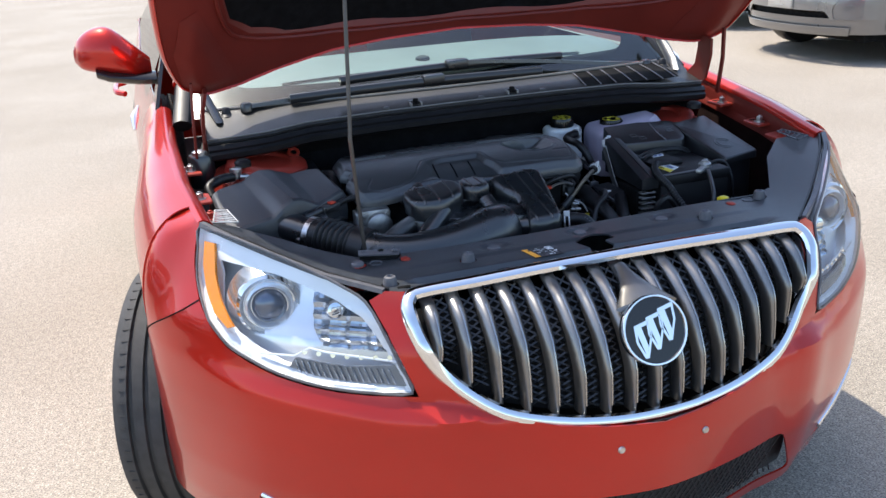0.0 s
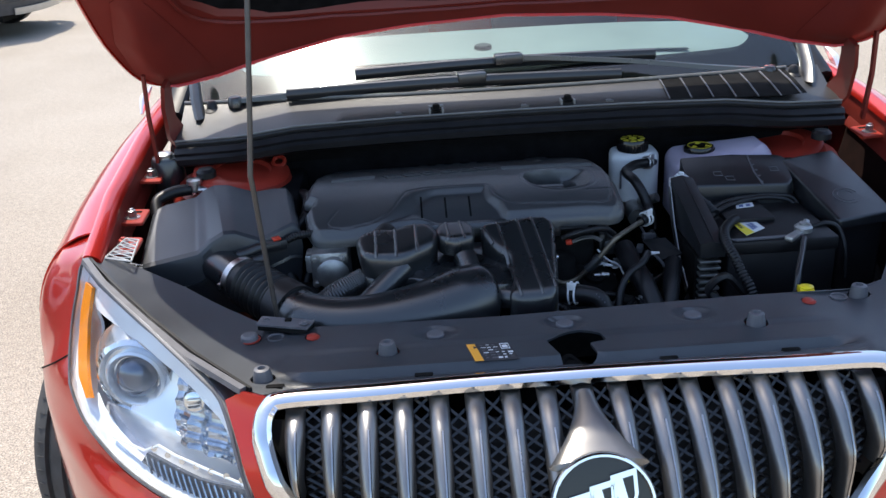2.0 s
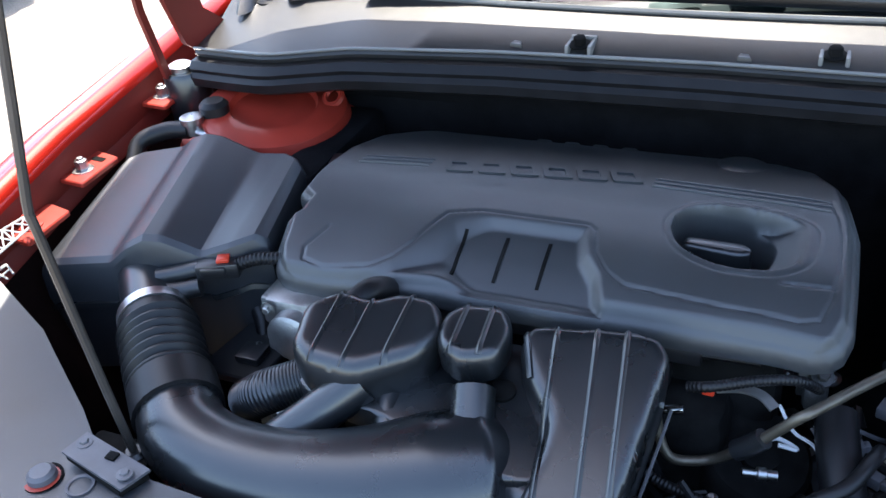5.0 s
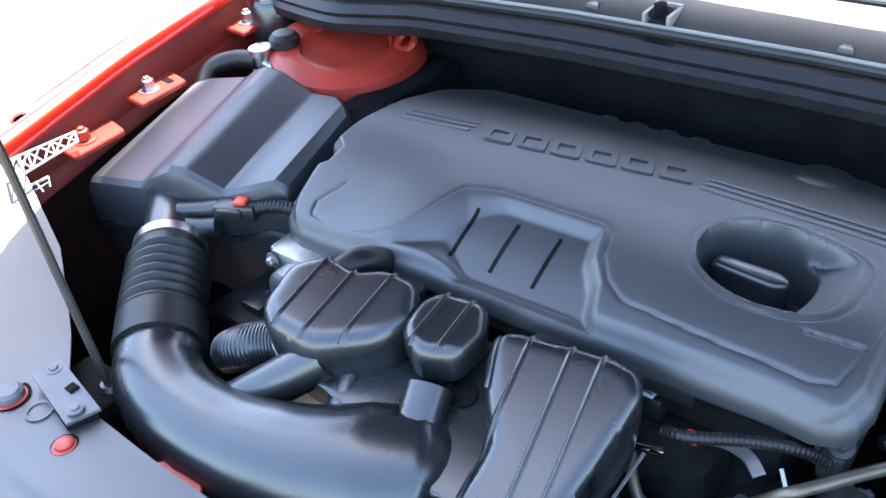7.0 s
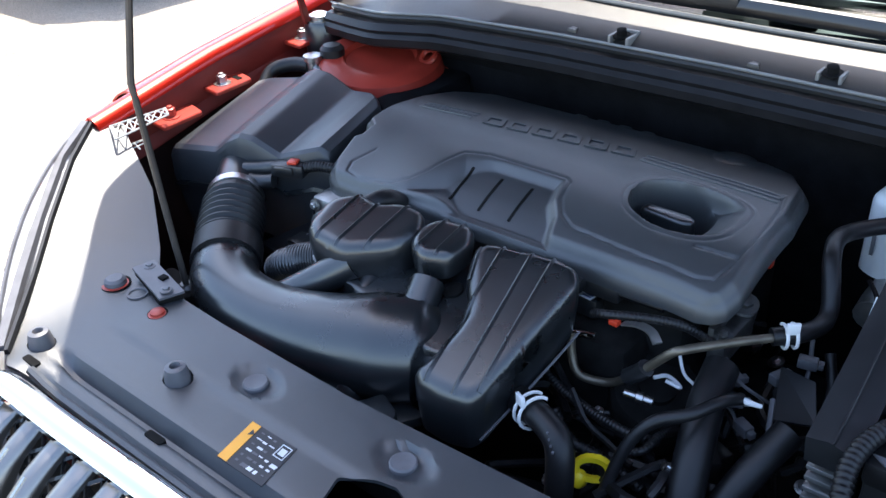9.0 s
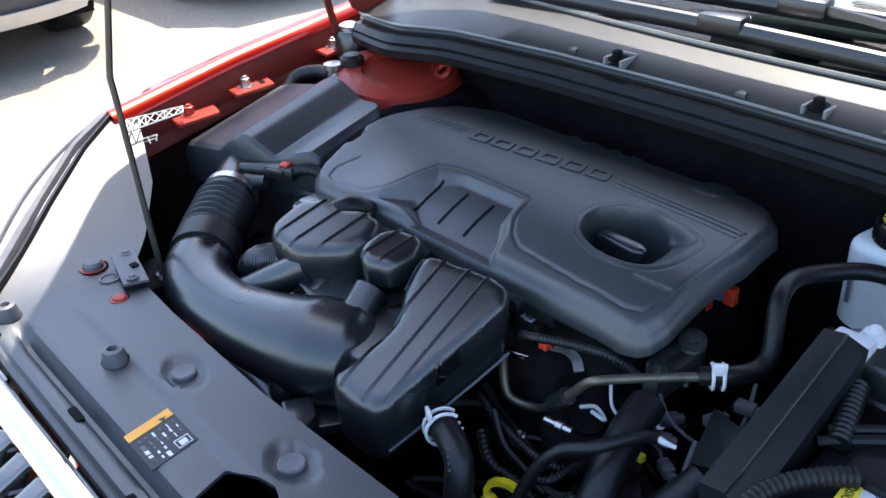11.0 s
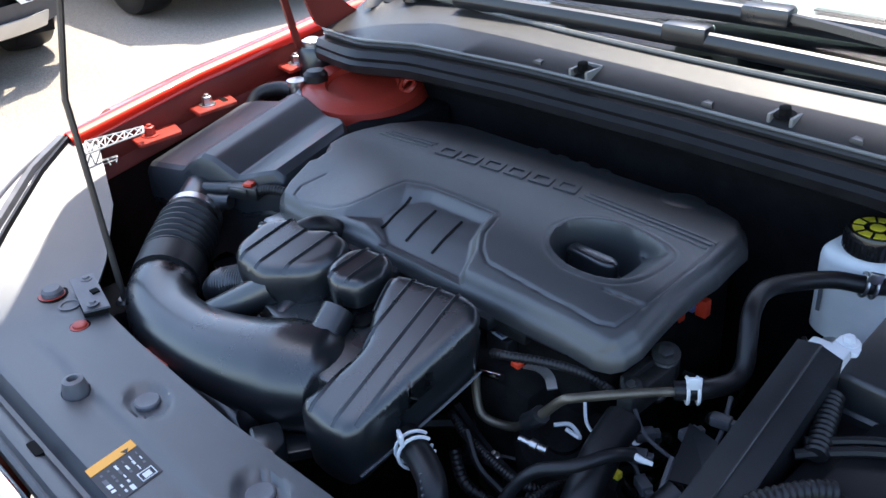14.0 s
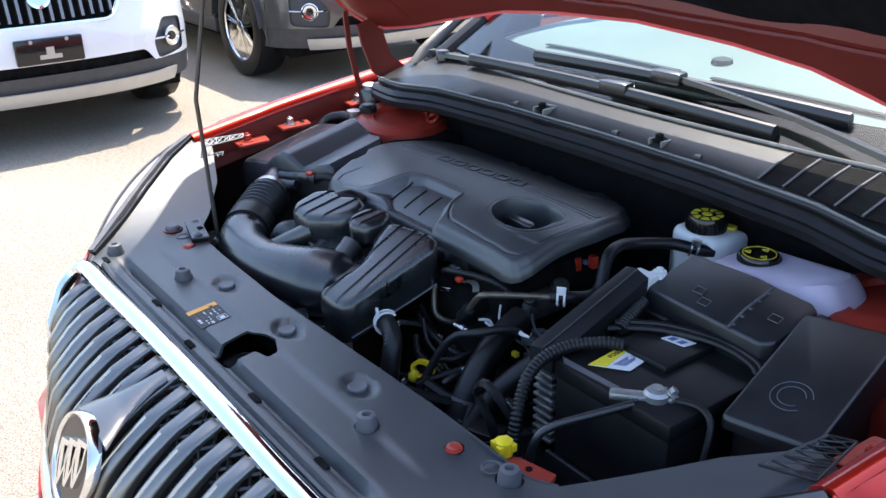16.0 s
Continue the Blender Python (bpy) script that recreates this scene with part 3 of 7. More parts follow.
def headlamp(s):
    out = uz([(s * x, z) for x, z in LAMP])
    inner = [(s * (0.63 + (x - 0.63) * 0.93), 0.765 + (z - 0.765) * 0.93) for x, z in LAMP]
    lamp = part("headlamp", skin(out, [], lambda u, z: nose(u, z, -0.050) - Vector((0, 0, 0.0225 * smooth((z - 0.70) / 0.1))), 0.05, 0.02), LAMPSILVER, car, "clear headlamp with a projector and an amber side marker")
    wall = rings([[nose(u, z, d) + Vector((0, 0, 0.45 * d * smooth((z - 0.70) / 0.1))) for u, z in out] for d in (-0.051, -0.03, 0.0)], False)
    part("lamp_housing", wall, LAMPSILVER, lamp)
    part("lamp_back", skin(out, [], lambda u, z: nose(u, z, -0.056) - Vector((0, 0, 0.026 * smooth((z - 0.70) / 0.1))), 0.05, 0.02), PLASTIC, lamp, "black back shell")
    seal = sweep([nose(p.x, p.y, 0.001) for p in spline([Vector((a, b, 0)) for a, b in out], 3, True)], circle(0.0028, 6), True)
    part("lamp_gasket", seal, GREYCAP, lamp)
    lens = part("lens", skin(out, [], lambda u, z: nose(u, z, 0.004), 0.05, 0.025), LENS, lamp, "clear curved lens")
    lens.visible_shadow = False
    # projector
    pc = nose(nose_u(s * 0.680, 0.783), 0.783, -0.040)
    ax = Vector((s * 0.15, -1, 0.02)).normalized()
    part("projector_ring", lathe([(0.064, -0.02), (0.064, 0.004), (0.058, 0.010), (0.052, 0.004), (0.046, -0.012), (0.041, -0.014)], pc, ax, 32), CHROME, lamp)
    part("projector_bezel", lathe([(0.084, -0.034), (0.078, -0.022), (0.0715, -0.010), (0.0645, 0.002)], pc, ax, 40), BEZEL, lamp, "satin silver bowl")
    part("projector_shroud", lathe([(0.047, -0.012), (0.047, 0.010), (0.043, 0.013), (0.037, 0.006), (0.036, -0.01)], pc, ax, 32), LAMPSILVER, lamp)
    part("projector_lens", lathe([(0.0365, -0.005), (0.033, 0.008), (0.024, 0.017), (0.012, 0.021), (0, 0.022)], pc, ax, 28),
         PROJECTOR, lamp)
    # faceted high-beam reflector with its bulb shield, and the clear cover step below it
    ref = [uz([(s * x, z)])[0] for x, z in ((0.480, 0.708), (0.505, 0.775), (0.545, 0.808), (0.596, 0.806), (0.606, 0.760), (0.598, 0.712))]
    part("reflector", skin(ref, [], lambda u, z: nose(u, z, -0.030 - 0.006 * abs(math.sin(z * 150)) - 0.008 * abs(math.sin(u * 60))), 0.012, 0.004), REFLECTOR, lamp, "faceted high-beam reflector", 12)
    bc = nose(nose_u(s * 0.560, 0.785), 0.785, -0.030)
    part("bulb_shield", add(lathe([(0.019, -0.012), (0.019, 0.004), (0.015, 0.010), (0.006, 0.012), (0, 0.012)], bc, Vector((s * 0.1, -1, 0.25)), 18), box(bc.x - 0.010, bc.x + 0.010, bc.y - 0.016, bc.y - 0.010, bc.z - 0.006, bc.z + 0.010, 0.002)), CHROME, lamp)
    part("divider", sweep([nose(nose_u(s * x, z), z, -0.012) for x, z in ((0.466, 0.697), (0.52, 0.702), (0.585, 0.707), (0.612, 0.712), (0.640, 0.694), (0.700, 0.690))], circle(0.0022, 6)), FRAME, lamp)
    # turn lamp: dark ribbed band along the lower edge, with a row of small reflector cups above it
    band_ = [uz([(s * x, z)])[0] for x, z in ((0.456, 0.650), (0.56, 0.650), (0.655, 0.668), (0.64, 0.690), (0.55, 0.682), (0.468, 0.690))]
    part("turn_lamp", skin(band_, [], lambda u, z: nose(u, z, -0.016), 0.03, 0.015, -0.006), RIB_SILVER, lamp)
    for j in range(16):
        x0 = 0.474 + j * 0.0105
        part("turn_lamp_rib", tube([nose(nose_u(s * (x0 + 0.004 * k), z), z, -0.0135) for k, z in enumerate((0.655 + 0.0012 * max(0, j - 9), 0.668, 0.682 + 0.0008 * max(0, j - 9)))], 0.0016, 5, 2), REFLECTOR, lamp)
    for j in range(7):
        x0, z0 = 0.478 + j * 0.024, 0.702 + 0.0002 * (j - 3) ** 2
        part("reflector_cup", lathe([(0.0048, 0.003), (0.004, 0.0), (0.002, -0.002), (0, -0.0025)], nose(nose_u(s * x0, z0), z0, -0.014), Vector((s * 0.15, -1, 0.25)), 10), CHROME, lamp)
    strip = [uz([(s * x, z)])[0] for x, z in ((0.762, 0.872), (0.744, 0.872), (0.752, 0.82), (0.750, 0.775), (0.736, 0.735), (0.748, 0.730), (0.766, 0.752), (0.773, 0.785), (0.772, 0.83))]
    part("side_marker", skin(strip, [], lambda u, z: nose(u, z, -0.006), 0.03, 0.015, -0.006), AMBER, lamp, "amber side marker")
    # pale moulded frame round the rim, broad along the brow
    hole = [(s * x, z) for x, z in ((0.742, 0.850), (0.700, 0.846), (0.640, 0.838), (0.585, 0.818), (0.545, 0.800), (0.512, 0.778), (0.494, 0.742), (0.478, 0.695), (0.468, 0.660), (0.520, 0.657), (0.566, 0.659), (0.616, 0.666), (0.664, 0.679), (0.704, 0.697), (0.734, 0.716), (0.750, 0.740), (0.758, 0.775), (0.754, 0.815))]
    brim = [nose(p.x, p.y) for p in spline([Vector((a, b, 0)) for a, b in out], 4, True)]

    def frame_pt(u, z):
        p = nose(u, z)
        k = max(1 - smooth((z - 0.74) / 0.06), smooth((abs(p.x) - 0.725) / 0.03) * (1 - smooth((z - 0.82) / 0.04)))
        d = min((p - b).length for b in brim)
        return nose(u, z, -0.008 - 0.003 * (1 - k) - 0.022 * k * smooth((d - 0.004) / 0.024)) - Vector((0, 0, 0.006 * smooth((z - 0.70) / 0.1)))

    part("lamp_frame", skin(out, [uz(hole)], frame_pt, 0.016, 0.007, -0.004), FRAME, lamp, "pale silver inner frame")
    return lamp


for s in (-1, 1):
    headlamp(s)


# fenders, arches and inner flanges
def ridge(y):
    return interp(y, [0.1, 0.16, 0.4, 0.7, 1.0, 1.2], [0.750, 0.757, 0.785, 0.795, 0.79, 0.785]), interp(y, [0.1, 0.16, 0.4, 0.7, 1.0, 1.2], [0.890, 0.900, 0.932, 0.968, 0.995, 1.005])


def fender_x(y, z):
    xr, zr = ridge(y)
    zs = zr - 0.20
    xo = interp(y, [0.1, 0.30, 0.55, 0.8, 1.05, 1.25], [0.89, 0.897, 0.905, 0.885, 0.868, 0.872])
    if z > zs:
        q = (z - zs) / (zr - zs)
        return xr + (xo - xr) * math.sqrt(max(0, 1 - q * q))
    return xo - 0.10 * max(0, zs - z - 0.25) ** 1.5


AX, AZ = 0.60, 0.335


def fender_map(s):
    def f(y, q):
        zr = ridge(y)[1]
        z = 0.24 + (zr - 0.24) * math.sin(min(1.0, q) * math.pi / 2)
        return Vector((s * fender_x(y, z), y, z))
    return f


def q_of(y, z):
    return math.asin(max(-1, min(1, (z - 0.24) / (ridge(y)[1] - 0.24)))) * 2 / math.pi


def fender(s):
    arch = [(AX + 0.365 * math.cos(a), AZ + 0.375 * math.sin(a)) for a in np.linspace(math.pi * 0.94, math.pi * 0.06, 22)]
    front = [(0.25, z) for z in (0.45, 0.55, 0.652, 0.70, 0.75, 0.80, 0.84, 0.87, 0.89, 0.90, 0.907)]
    top = [(y, None) for y in (0.16, 0.25, 0.35, 0.45, 0.55, 0.65, 0.75, 0.85, 0.95, 1.05, 1.12)]
    rear = [(1.12, 0.5), (1.10, 0.25)]
    bot = [(AX + 0.40, 0.25)]
    poly = [(y, q_of(y, z)) for y, z in front] + [(y, 1.0) for y, _ in top[1:]] + [(y, q_of(y, z)) for y, z in rear + bot]
    poly += [(y, q_of(y, z)) for y, z in reversed(arch)]
    fen = part("fender", skin(poly, [], fender_map(s), 0.04, 0.035, 0.003), RED, car, "glossy red front fender over the wheel arch")
    edge = [(0.787, 0.768), (0.787, 0.80), (0.784, 0.83), (0.777, 0.858), (0.768, 0.885), (0.761, 0.903)]
    loops = []
    for k in np.linspace(0, 1, 13):
        xl, zl = interp(k, [i / 5 for i in range(6)], [p[0] for p in edge]), interp(k, [i / 5 for i in range(6)], [p[1] for p in edge])
        u0 = nose_u(xl, zl)
        a = nose(u0, zl)
        zr = 0.652 + (ridge(0.25)[1] - 0.652) * k
        b = Vector((fender_x(0.25, zr), 0.25, zr))
        d = (b - a).length
        ta = (nose(u0 + 0.02, zl) - nose(u0 - 0.02, zl)).normalized() * d
        fm = fender_map(1)
        tb = (fm(0.27, q_of(0.25, zr)) - fm(0.25, q_of(0.25, zr))).normalized() * d
        row = []
        for q in np.linspace(0, 1, 11):
            p = a * (2 * q ** 3 - 3 * q * q + 1) + ta * (q ** 3 - 2 * q * q + q) + b * (3 * q * q - 2 * q ** 3) + tb * (q ** 3 - q * q)
            if k < 0.5:
                uu, zz = seam(q)
                h = nose(uu, zz)
                low_a, low_b = nose(nose_u(*edge[0]), edge[0][1]), Vector((fender_x(0.25, 0.652), 0.25, 0.652))
                dd = (low_b - low_a).length
                lta = (nose(nose_u(*edge[0]) + 0.02, 0.768) - nose(nose_u(*edge[0]) - 0.02, 0.768)).normalized() * dd
                p0 = low_a * (2 * q ** 3 - 3 * q * q + 1) + lta * (q ** 3 - 2 * q * q + q) + low_b * (3 * q * q - 2 * q ** 3) + Vector((0, dd, 0)) * (q ** 3 - q * q)
                p += (h - p0) * (1 - 2 * k) ** 2
            row.append(Vector((s * p.x, p.y, p.z)))
        lap = fm(0.268, q_of(0.25, zr))
        row.append(Vector((s * (lap.x + 0.0012), lap.y, lap.z + 0.0008)))
        loops.append(row)
    patch = bmesh.new()
    vs = [[patch.verts.new(p) for p in row] for row in loops]
    for r0, r1 in zip(vs, vs[1:]):
        for c in range(11):
            f4 = (r0[c], r0[c + 1], r1[c + 1], r1[c])
            patch.faces.new(f4 if s > 0 else f4[::-1])
    part("fender_front", thicken(patch, -0.003), RED, fen)
    part("bumper_seam", sweep([Vector((s * p.x, p.y, p.z)) for p in [nose(*seam(q), 0.0005) for q in np.linspace(0, 1, 9)]], circle(0.0016, 5)), DARK, fen)
    # rolled flange along the bay
    ys = np.linspace(0.17, 1.0, 18)
    loops = []
    for y in ys:
        xr, zr = ridge(y)
        sec = [(0.004, 0.0), (-0.006, -0.001), (-0.014, -0.010), (-0.018, -0.040), (-0.020, -0.062), (-0.022, -0.062), (-0.022, -0.040), (-0.018, -0.008), (-0.008, 0.003), (0.0, 0.004)]
        loops.append([Vector((s * (xr + a), y, zr + b)) for a, b in sec])
    part("fender_flange", rings(loops), RED_SHADED, fen)
    crest = [[Vector((s * (ridge(y)[0] + a), y, ridge(y)[1] + b)) for a, b in ((0.008, 0.001), (0.002, 0.0052), (-0.004, 0.0058), (-0.009, 0.0042), (-0.014, 0.0016), (-0.019, -0.0014), (-0.0225, -0.006), (-0.0245, -0.014), (-0.021, -0.014), (-0.010, -0.001))] for y in np.linspace(0.165, 1.0, 22)]
    part("fender_crest", rings(crest), RED, fen)
    # inner apron, coloured as if in full shade, with brackets and bolts
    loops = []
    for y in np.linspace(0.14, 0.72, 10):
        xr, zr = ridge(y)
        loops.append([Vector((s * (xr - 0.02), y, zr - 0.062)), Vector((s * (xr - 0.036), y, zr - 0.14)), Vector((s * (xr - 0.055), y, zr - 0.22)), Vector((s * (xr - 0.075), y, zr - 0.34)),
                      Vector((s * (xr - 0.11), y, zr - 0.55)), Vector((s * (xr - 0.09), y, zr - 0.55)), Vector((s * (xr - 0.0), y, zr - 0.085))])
    part("inner_apron", rings(loops), APRON, fen, "inner wing panel, its shade put into a near-black brown")
    part("apron_ledge", rings([[Vector((s * (ridge(y)[0] + a), y, ridge(y)[1] + b)) for a, b in ((-0.019, -0.058), (-0.032, -0.078), (-0.032, -0.081), (-0.019, -0.064))] for y in np.linspace(0.15, 0.72, 10)]), RED_SHADED, fen)
    for yb in (0.292, 0.405, 0.59):
        xr, zr = ridge(yb)
        tab = prism(fillet([(s * (xr - 0.018), yb - 0.035), (s * (xr - 0.018), yb + 0.045), (s * (xr - 0.062), yb + 0.035), (s * (xr - 0.066), yb - 0.04)], 0.006), zr - 0.052, zr - 0.046, 0.0015, 1)
        part("fender_bracket", tab, RED_MATT, fen)
        part("fender_bolt", add(bolt((s * (xr - 0.040), yb - 0.008, zr - 0.046), r=0.0085, h=0.014), lathe([(0.004, 0), (0.004, 0.018), (0, 0.019)], (s * (xr - 0.040), yb - 0.008, zr - 0.046))), STEEL if yb > 0.35 else RED_MATT, fen)
        if yb > 0.35:
            part("bracket_slot", prism(fillet([(s * (xr - 0.030), yb + 0.018), (s * (xr - 0.050), yb + 0.016), (s * (xr - 0.050), yb + 0.026), (s * (xr - 0.030), yb + 0.028)], 0.003), zr - 0.0465, zr - 0.0452), DARK, fen)
    # wheel well
    well = []
    for a in np.linspace(math.pi * 1.02, -math.pi * 0.02, 16):
        y, z = AX + 0.37 * math.cos(a), AZ + 0.38 * math.sin(a)
        well.append([Vector((s * 0.60, y, z)), Vector((s * 0.885, y, z)), Vector((s * 0.885, y, z + 0.006)), Vector((s * 0.60, y, z + 0.006))])
    part("wheel_well", rings(well), RUBBER, fen)
    # lattice end bracket above the lamp
    lat = bmesh.new()
    def strut(a, b, z=0.893, r=0.0011):
        add(lat, tube([(s * a[0], a[1], z), (s * b[0], b[1], z)], r, 5, 1, False))
    ra = [Vector((0.733, 0.182)).lerp(Vector((0.722, 0.270)), q) for q in np.linspace(0, 1, 7)]
    rb = [Vector((0.684, 0.160)).lerp(Vector((0.697, 0.258)), q) for q in np.linspace(0, 1, 7)]
    for k in range(6):
        strut(ra[k], ra[k + 1], r=0.0017)
        strut(rb[k], rb[k + 1], r=0.0017)
        m_ = (ra[k] + rb[k + 1]) * 0.5
        strut(ra[k], rb[k + 1])
        strut(rb[k], m_ + Vector((0.004, 0.003)))
        strut(ra[k + 1], m_)
        strut(ra[k], rb[k]) if k % 2 == 0 else None
    strut(ra[0], rb[0], r=0.0017)
    strut(ra[6], rb[6], r=0.0017)
    for j in range(4):
        q0, q1 = Vector((0.704, 0.166)).lerp(Vector((0.702, 0.212)), j / 3), Vector((0.672, 0.168)).lerp(Vector((0.680, 0.200)), j / 3)
        strut(q0, q1, 0.868)
    strut((0.704, 0.166), (0.702, 0.212), 0.868, 0.002)
    strut((0.688, 0.167), (0.691, 0.206), 0.868)
    part("lattice_bracket", lat, mat("lattice_grey", (0.42, 0.42, 0.41), 0.4, 0, 0.1, 40) if s < 0 else PLASTIC, fen, "open pale plastic lattice bracket" if s < 0 else "open black plastic lattice bracket")


for s in (-1, 1):
    fender(s)


# wheels
def wheel(name, at, steer):
    rim_m = LAMPSILVER
    w = part(name, bmesh.new(), RUBBER, car)
    w.location = Vector(at) - car.location
    w.rotation_euler = (0, 0, radians(steer))
    prof = [(0.218, -0.095), (0.235, -0.104), (0.285, -0.111), (0.318, -0.104), (0.331, -0.085), (0.334, -0.05), (0.335, 0.0), (0.334, 0.05), (0.331, 0.085), (0.318, 0.104),
            (0.285, 0.111), (0.235, 0.104), (0.218, 0.095)]
    grooved = []
    for (r0, h0), (r1, h1) in zip(prof, prof[1:]):
        grooved.append((r0, h0))
    grooved.append(prof[-1])
    g = []
    for r, h in grooved[:5]:
        g.append((r, h))
    for c in (-0.058, -0.02, 0.02, 0.058):
        g += [(0.334, c - 0.007), (0.325, c - 0.0045), (0.325, c + 0.0045), (0.334, c + 0.007)]
    g += grooved[8:]
    ty = lathe(g, (0, 0, 0), (1, 0, 0), 72)
    # sipes over the shoulders
    for j in range(72):
        a = 2 * math.pi * j / 72
        for sg in (1, -1):
            q = box(sg * 0.066, sg * 0.083, -0.0012, 0.0012, 0.322, 0.3343)
            xf(q, Matrix.Rotation(a, 4, "X") @ Matrix.Shear("XZ", 4, (0.0, 0.0)))
            add(ty, q)
    tyre = part("tyre", ty, TYRE)
    tyre.parent = w
    rimo = part("rim", lathe([(0.22, 0.10), (0.226, 0.105), (0.22, 0.09), (0.19, 0.05), (0.19, -0.09), (0.22, -0.10), (0.22, 0.095)], (0, 0, 0), (1, 0, 0), 40), rim_m)
    rimo.parent = w
    for sg in (-1,):
        sp = lathe([(0.035, 0.07), (0.034, 0.082), (0.0, 0.086)], (0, 0, 0), (sg * (1 if at[0] < 0 else -1), 0, 0), 20)
        for j in range(5):
            a = 2 * math.pi * j / 5
            d = -1 if at[0] < 0 else 1
            q = prism([(-0.02, 0.02), (0.02, 0.02), (0.032, 0.20), (-0.032, 0.20)], 0.06, 0.08, 0.004, 2)
            xf(q, Matrix.Rotation(a, 4, "X") @ Matrix(((0, 0, d, 0), (1, 0, 0, 0), (0, 1, 0, 0), (0, 0, 0, 1))))
            add(sp, q)
        sob = part("spokes", sp, rim_m)
        sob.parent = w
    return w


wheel("front_wheel", (-0.815, AX, AZ), -19)
wheel("front_wheel", (0.795, AX, AZ), -16)
wheel("rear_wheel", (-0.80, AX + 2.685, AZ), 0)
wheel("rear_wheel", (0.80, AX + 2.685, AZ), 0)

# ---- hood, propped open ----
HA = radians(50)
HV, HN = Vector((0, -math.cos(HA), math.sin(HA))), Vector((0, math.sin(HA), math.cos(HA)))
HU = [0, 0.2, 0.35, 0.5, 0.6, 0.68, 0.74, 0.78]


def hood_pt(u, w, off=0.0):
    a = abs(u)
    base = Vector((u, interp(a, HU, [0.703, 0.702, 0.698, 0.683, 0.656, 0.620, 0.592, 0.576]), interp(a, HU, [1.174, 1.165, 1.150, 1.119, 1.094, 1.082, 1.090, 1.104])))
    return base + HV * w + HN * (off + 0.03 * math.sin(math.pi * min(1, max(0, w) / 0.9)) * (1 - (u / 0.78) ** 2))


front_edge = [(0.778, 0.15), (0.782, 0.30), (0.772, 0.42), (0.755, 0.47), (0.72, 0.54), (0.66, 0.65), (0.595, 0.755), (0.53, 0.82), (0.46, 0.865), (0.35, 0.90), (0.2, 0.92), (0.0, 0.93)]
rear_edge = [(0.0, 0.0), (0.12, 0.0), (0.25, 0.0), (0.35, 0.0), (0.45, 0.0), (0.52, 0.0), (0.58, 0.0), (0.64, 0.0), (0.70, 0.004), (0.742, 0.023), (0.765, 0.075)]
hood_out = rear_edge + front_edge + [(-u, w) for u, w in reversed((rear_edge + front_edge)[1:-1])]
hood = part("hood", skin(hood_out, [], lambda u, w: hood_pt(u, w, 0.030), 0.05, 0.06, 0.002), RED, car, "open red hood seen from below, black felt liner inside")
rim_path = [hood_pt(p.x, p.y, 0.014) for p in spline([Vector((u, w, 0)) for u, w in hood_out], 3, True)]
part("hood_edge", sweep(rim_path, lambda i, k: [(0.006 * math.cos(a), 0.016 * math.sin(a)) for a in np.linspace(0, 2 * math.pi, 9)[:-1]], True, up=HN), RED, hood)
fh = [(0.0, 0.041), (0.2, 0.049), (0.35, 0.071), (0.48, 0.108), (0.57, 0.153), (0.62, 0.21), (0.64, 0.34), (0.61, 0.50), (0.52, 0.65), (0.38, 0.76), (0.2, 0.81), (0.0, 0.82)]
felt = [Vector(p) for p in fh + [(-u, w) for u, w in reversed(fh[1:-1])]]
part("hood_frame", skin(hood_out, [[(p.x, p.y) for p in felt]], lambda u, w: hood_pt(u, w, 0.002), 0.05, 0.05, 0.002), RED_SHADED, hood)
part("hood_step", rings([[hood_pt(p.x, p.y, 0.002) for p in felt], [hood_pt(p.x * 0.985, 0.42 + (p.y - 0.42) * 0.97, 0.014) for p in felt]], False), RED_SHADED, hood)
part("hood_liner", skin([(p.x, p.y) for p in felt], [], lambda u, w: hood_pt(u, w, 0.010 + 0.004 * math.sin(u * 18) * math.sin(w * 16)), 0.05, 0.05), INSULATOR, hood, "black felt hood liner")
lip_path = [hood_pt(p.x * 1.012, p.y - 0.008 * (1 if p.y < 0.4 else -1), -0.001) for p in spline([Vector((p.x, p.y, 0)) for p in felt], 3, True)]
part("hood_bead", sweep(lip_path, circle(0.005, 6), True, up=HN), RED_SHADED, hood)
for s in (-1, 1):
    # stiffening lobe and a drain hole at the hinge end
    out_ = [(s * u, w) for u, w in ((0.60, 0.015), (0.66, 0.009), (0.71, 0.011), (0.74, 0.04), (0.752, 0.13), (0.73, 0.24), (0.69, 0.27), (0.655, 0.18), (0.62, 0.08))]
    part("hood_lobe", skin(out_, [], lambda u, w: hood_pt(u, w, 0.0005 - 0.014 * smooth(max(0, poly_dist(u, w, out_)) / 0.045)), 0.012, 0.012, 0.003), RED_SHADED, hood)
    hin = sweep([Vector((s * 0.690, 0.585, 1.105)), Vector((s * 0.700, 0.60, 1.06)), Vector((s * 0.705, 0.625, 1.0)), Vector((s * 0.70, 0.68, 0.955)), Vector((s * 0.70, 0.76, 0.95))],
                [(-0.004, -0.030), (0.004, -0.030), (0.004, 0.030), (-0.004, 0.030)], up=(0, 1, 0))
    part("hood_hinge", hin, RED_SHADED, hood)
    part("hinge_link", sweep([Vector((s * 0.722, 0.545, 1.125)), Vector((s * 0.728, 0.555, 1.04)), Vector((s * 0.732, 0.58, 0.94))], [(-0.003, -0.006), (0.003, -0.006), (0.003, 0.006), (-0.003, 0.006)], up=(0, 1, 0)), RED_SHADED, hood)

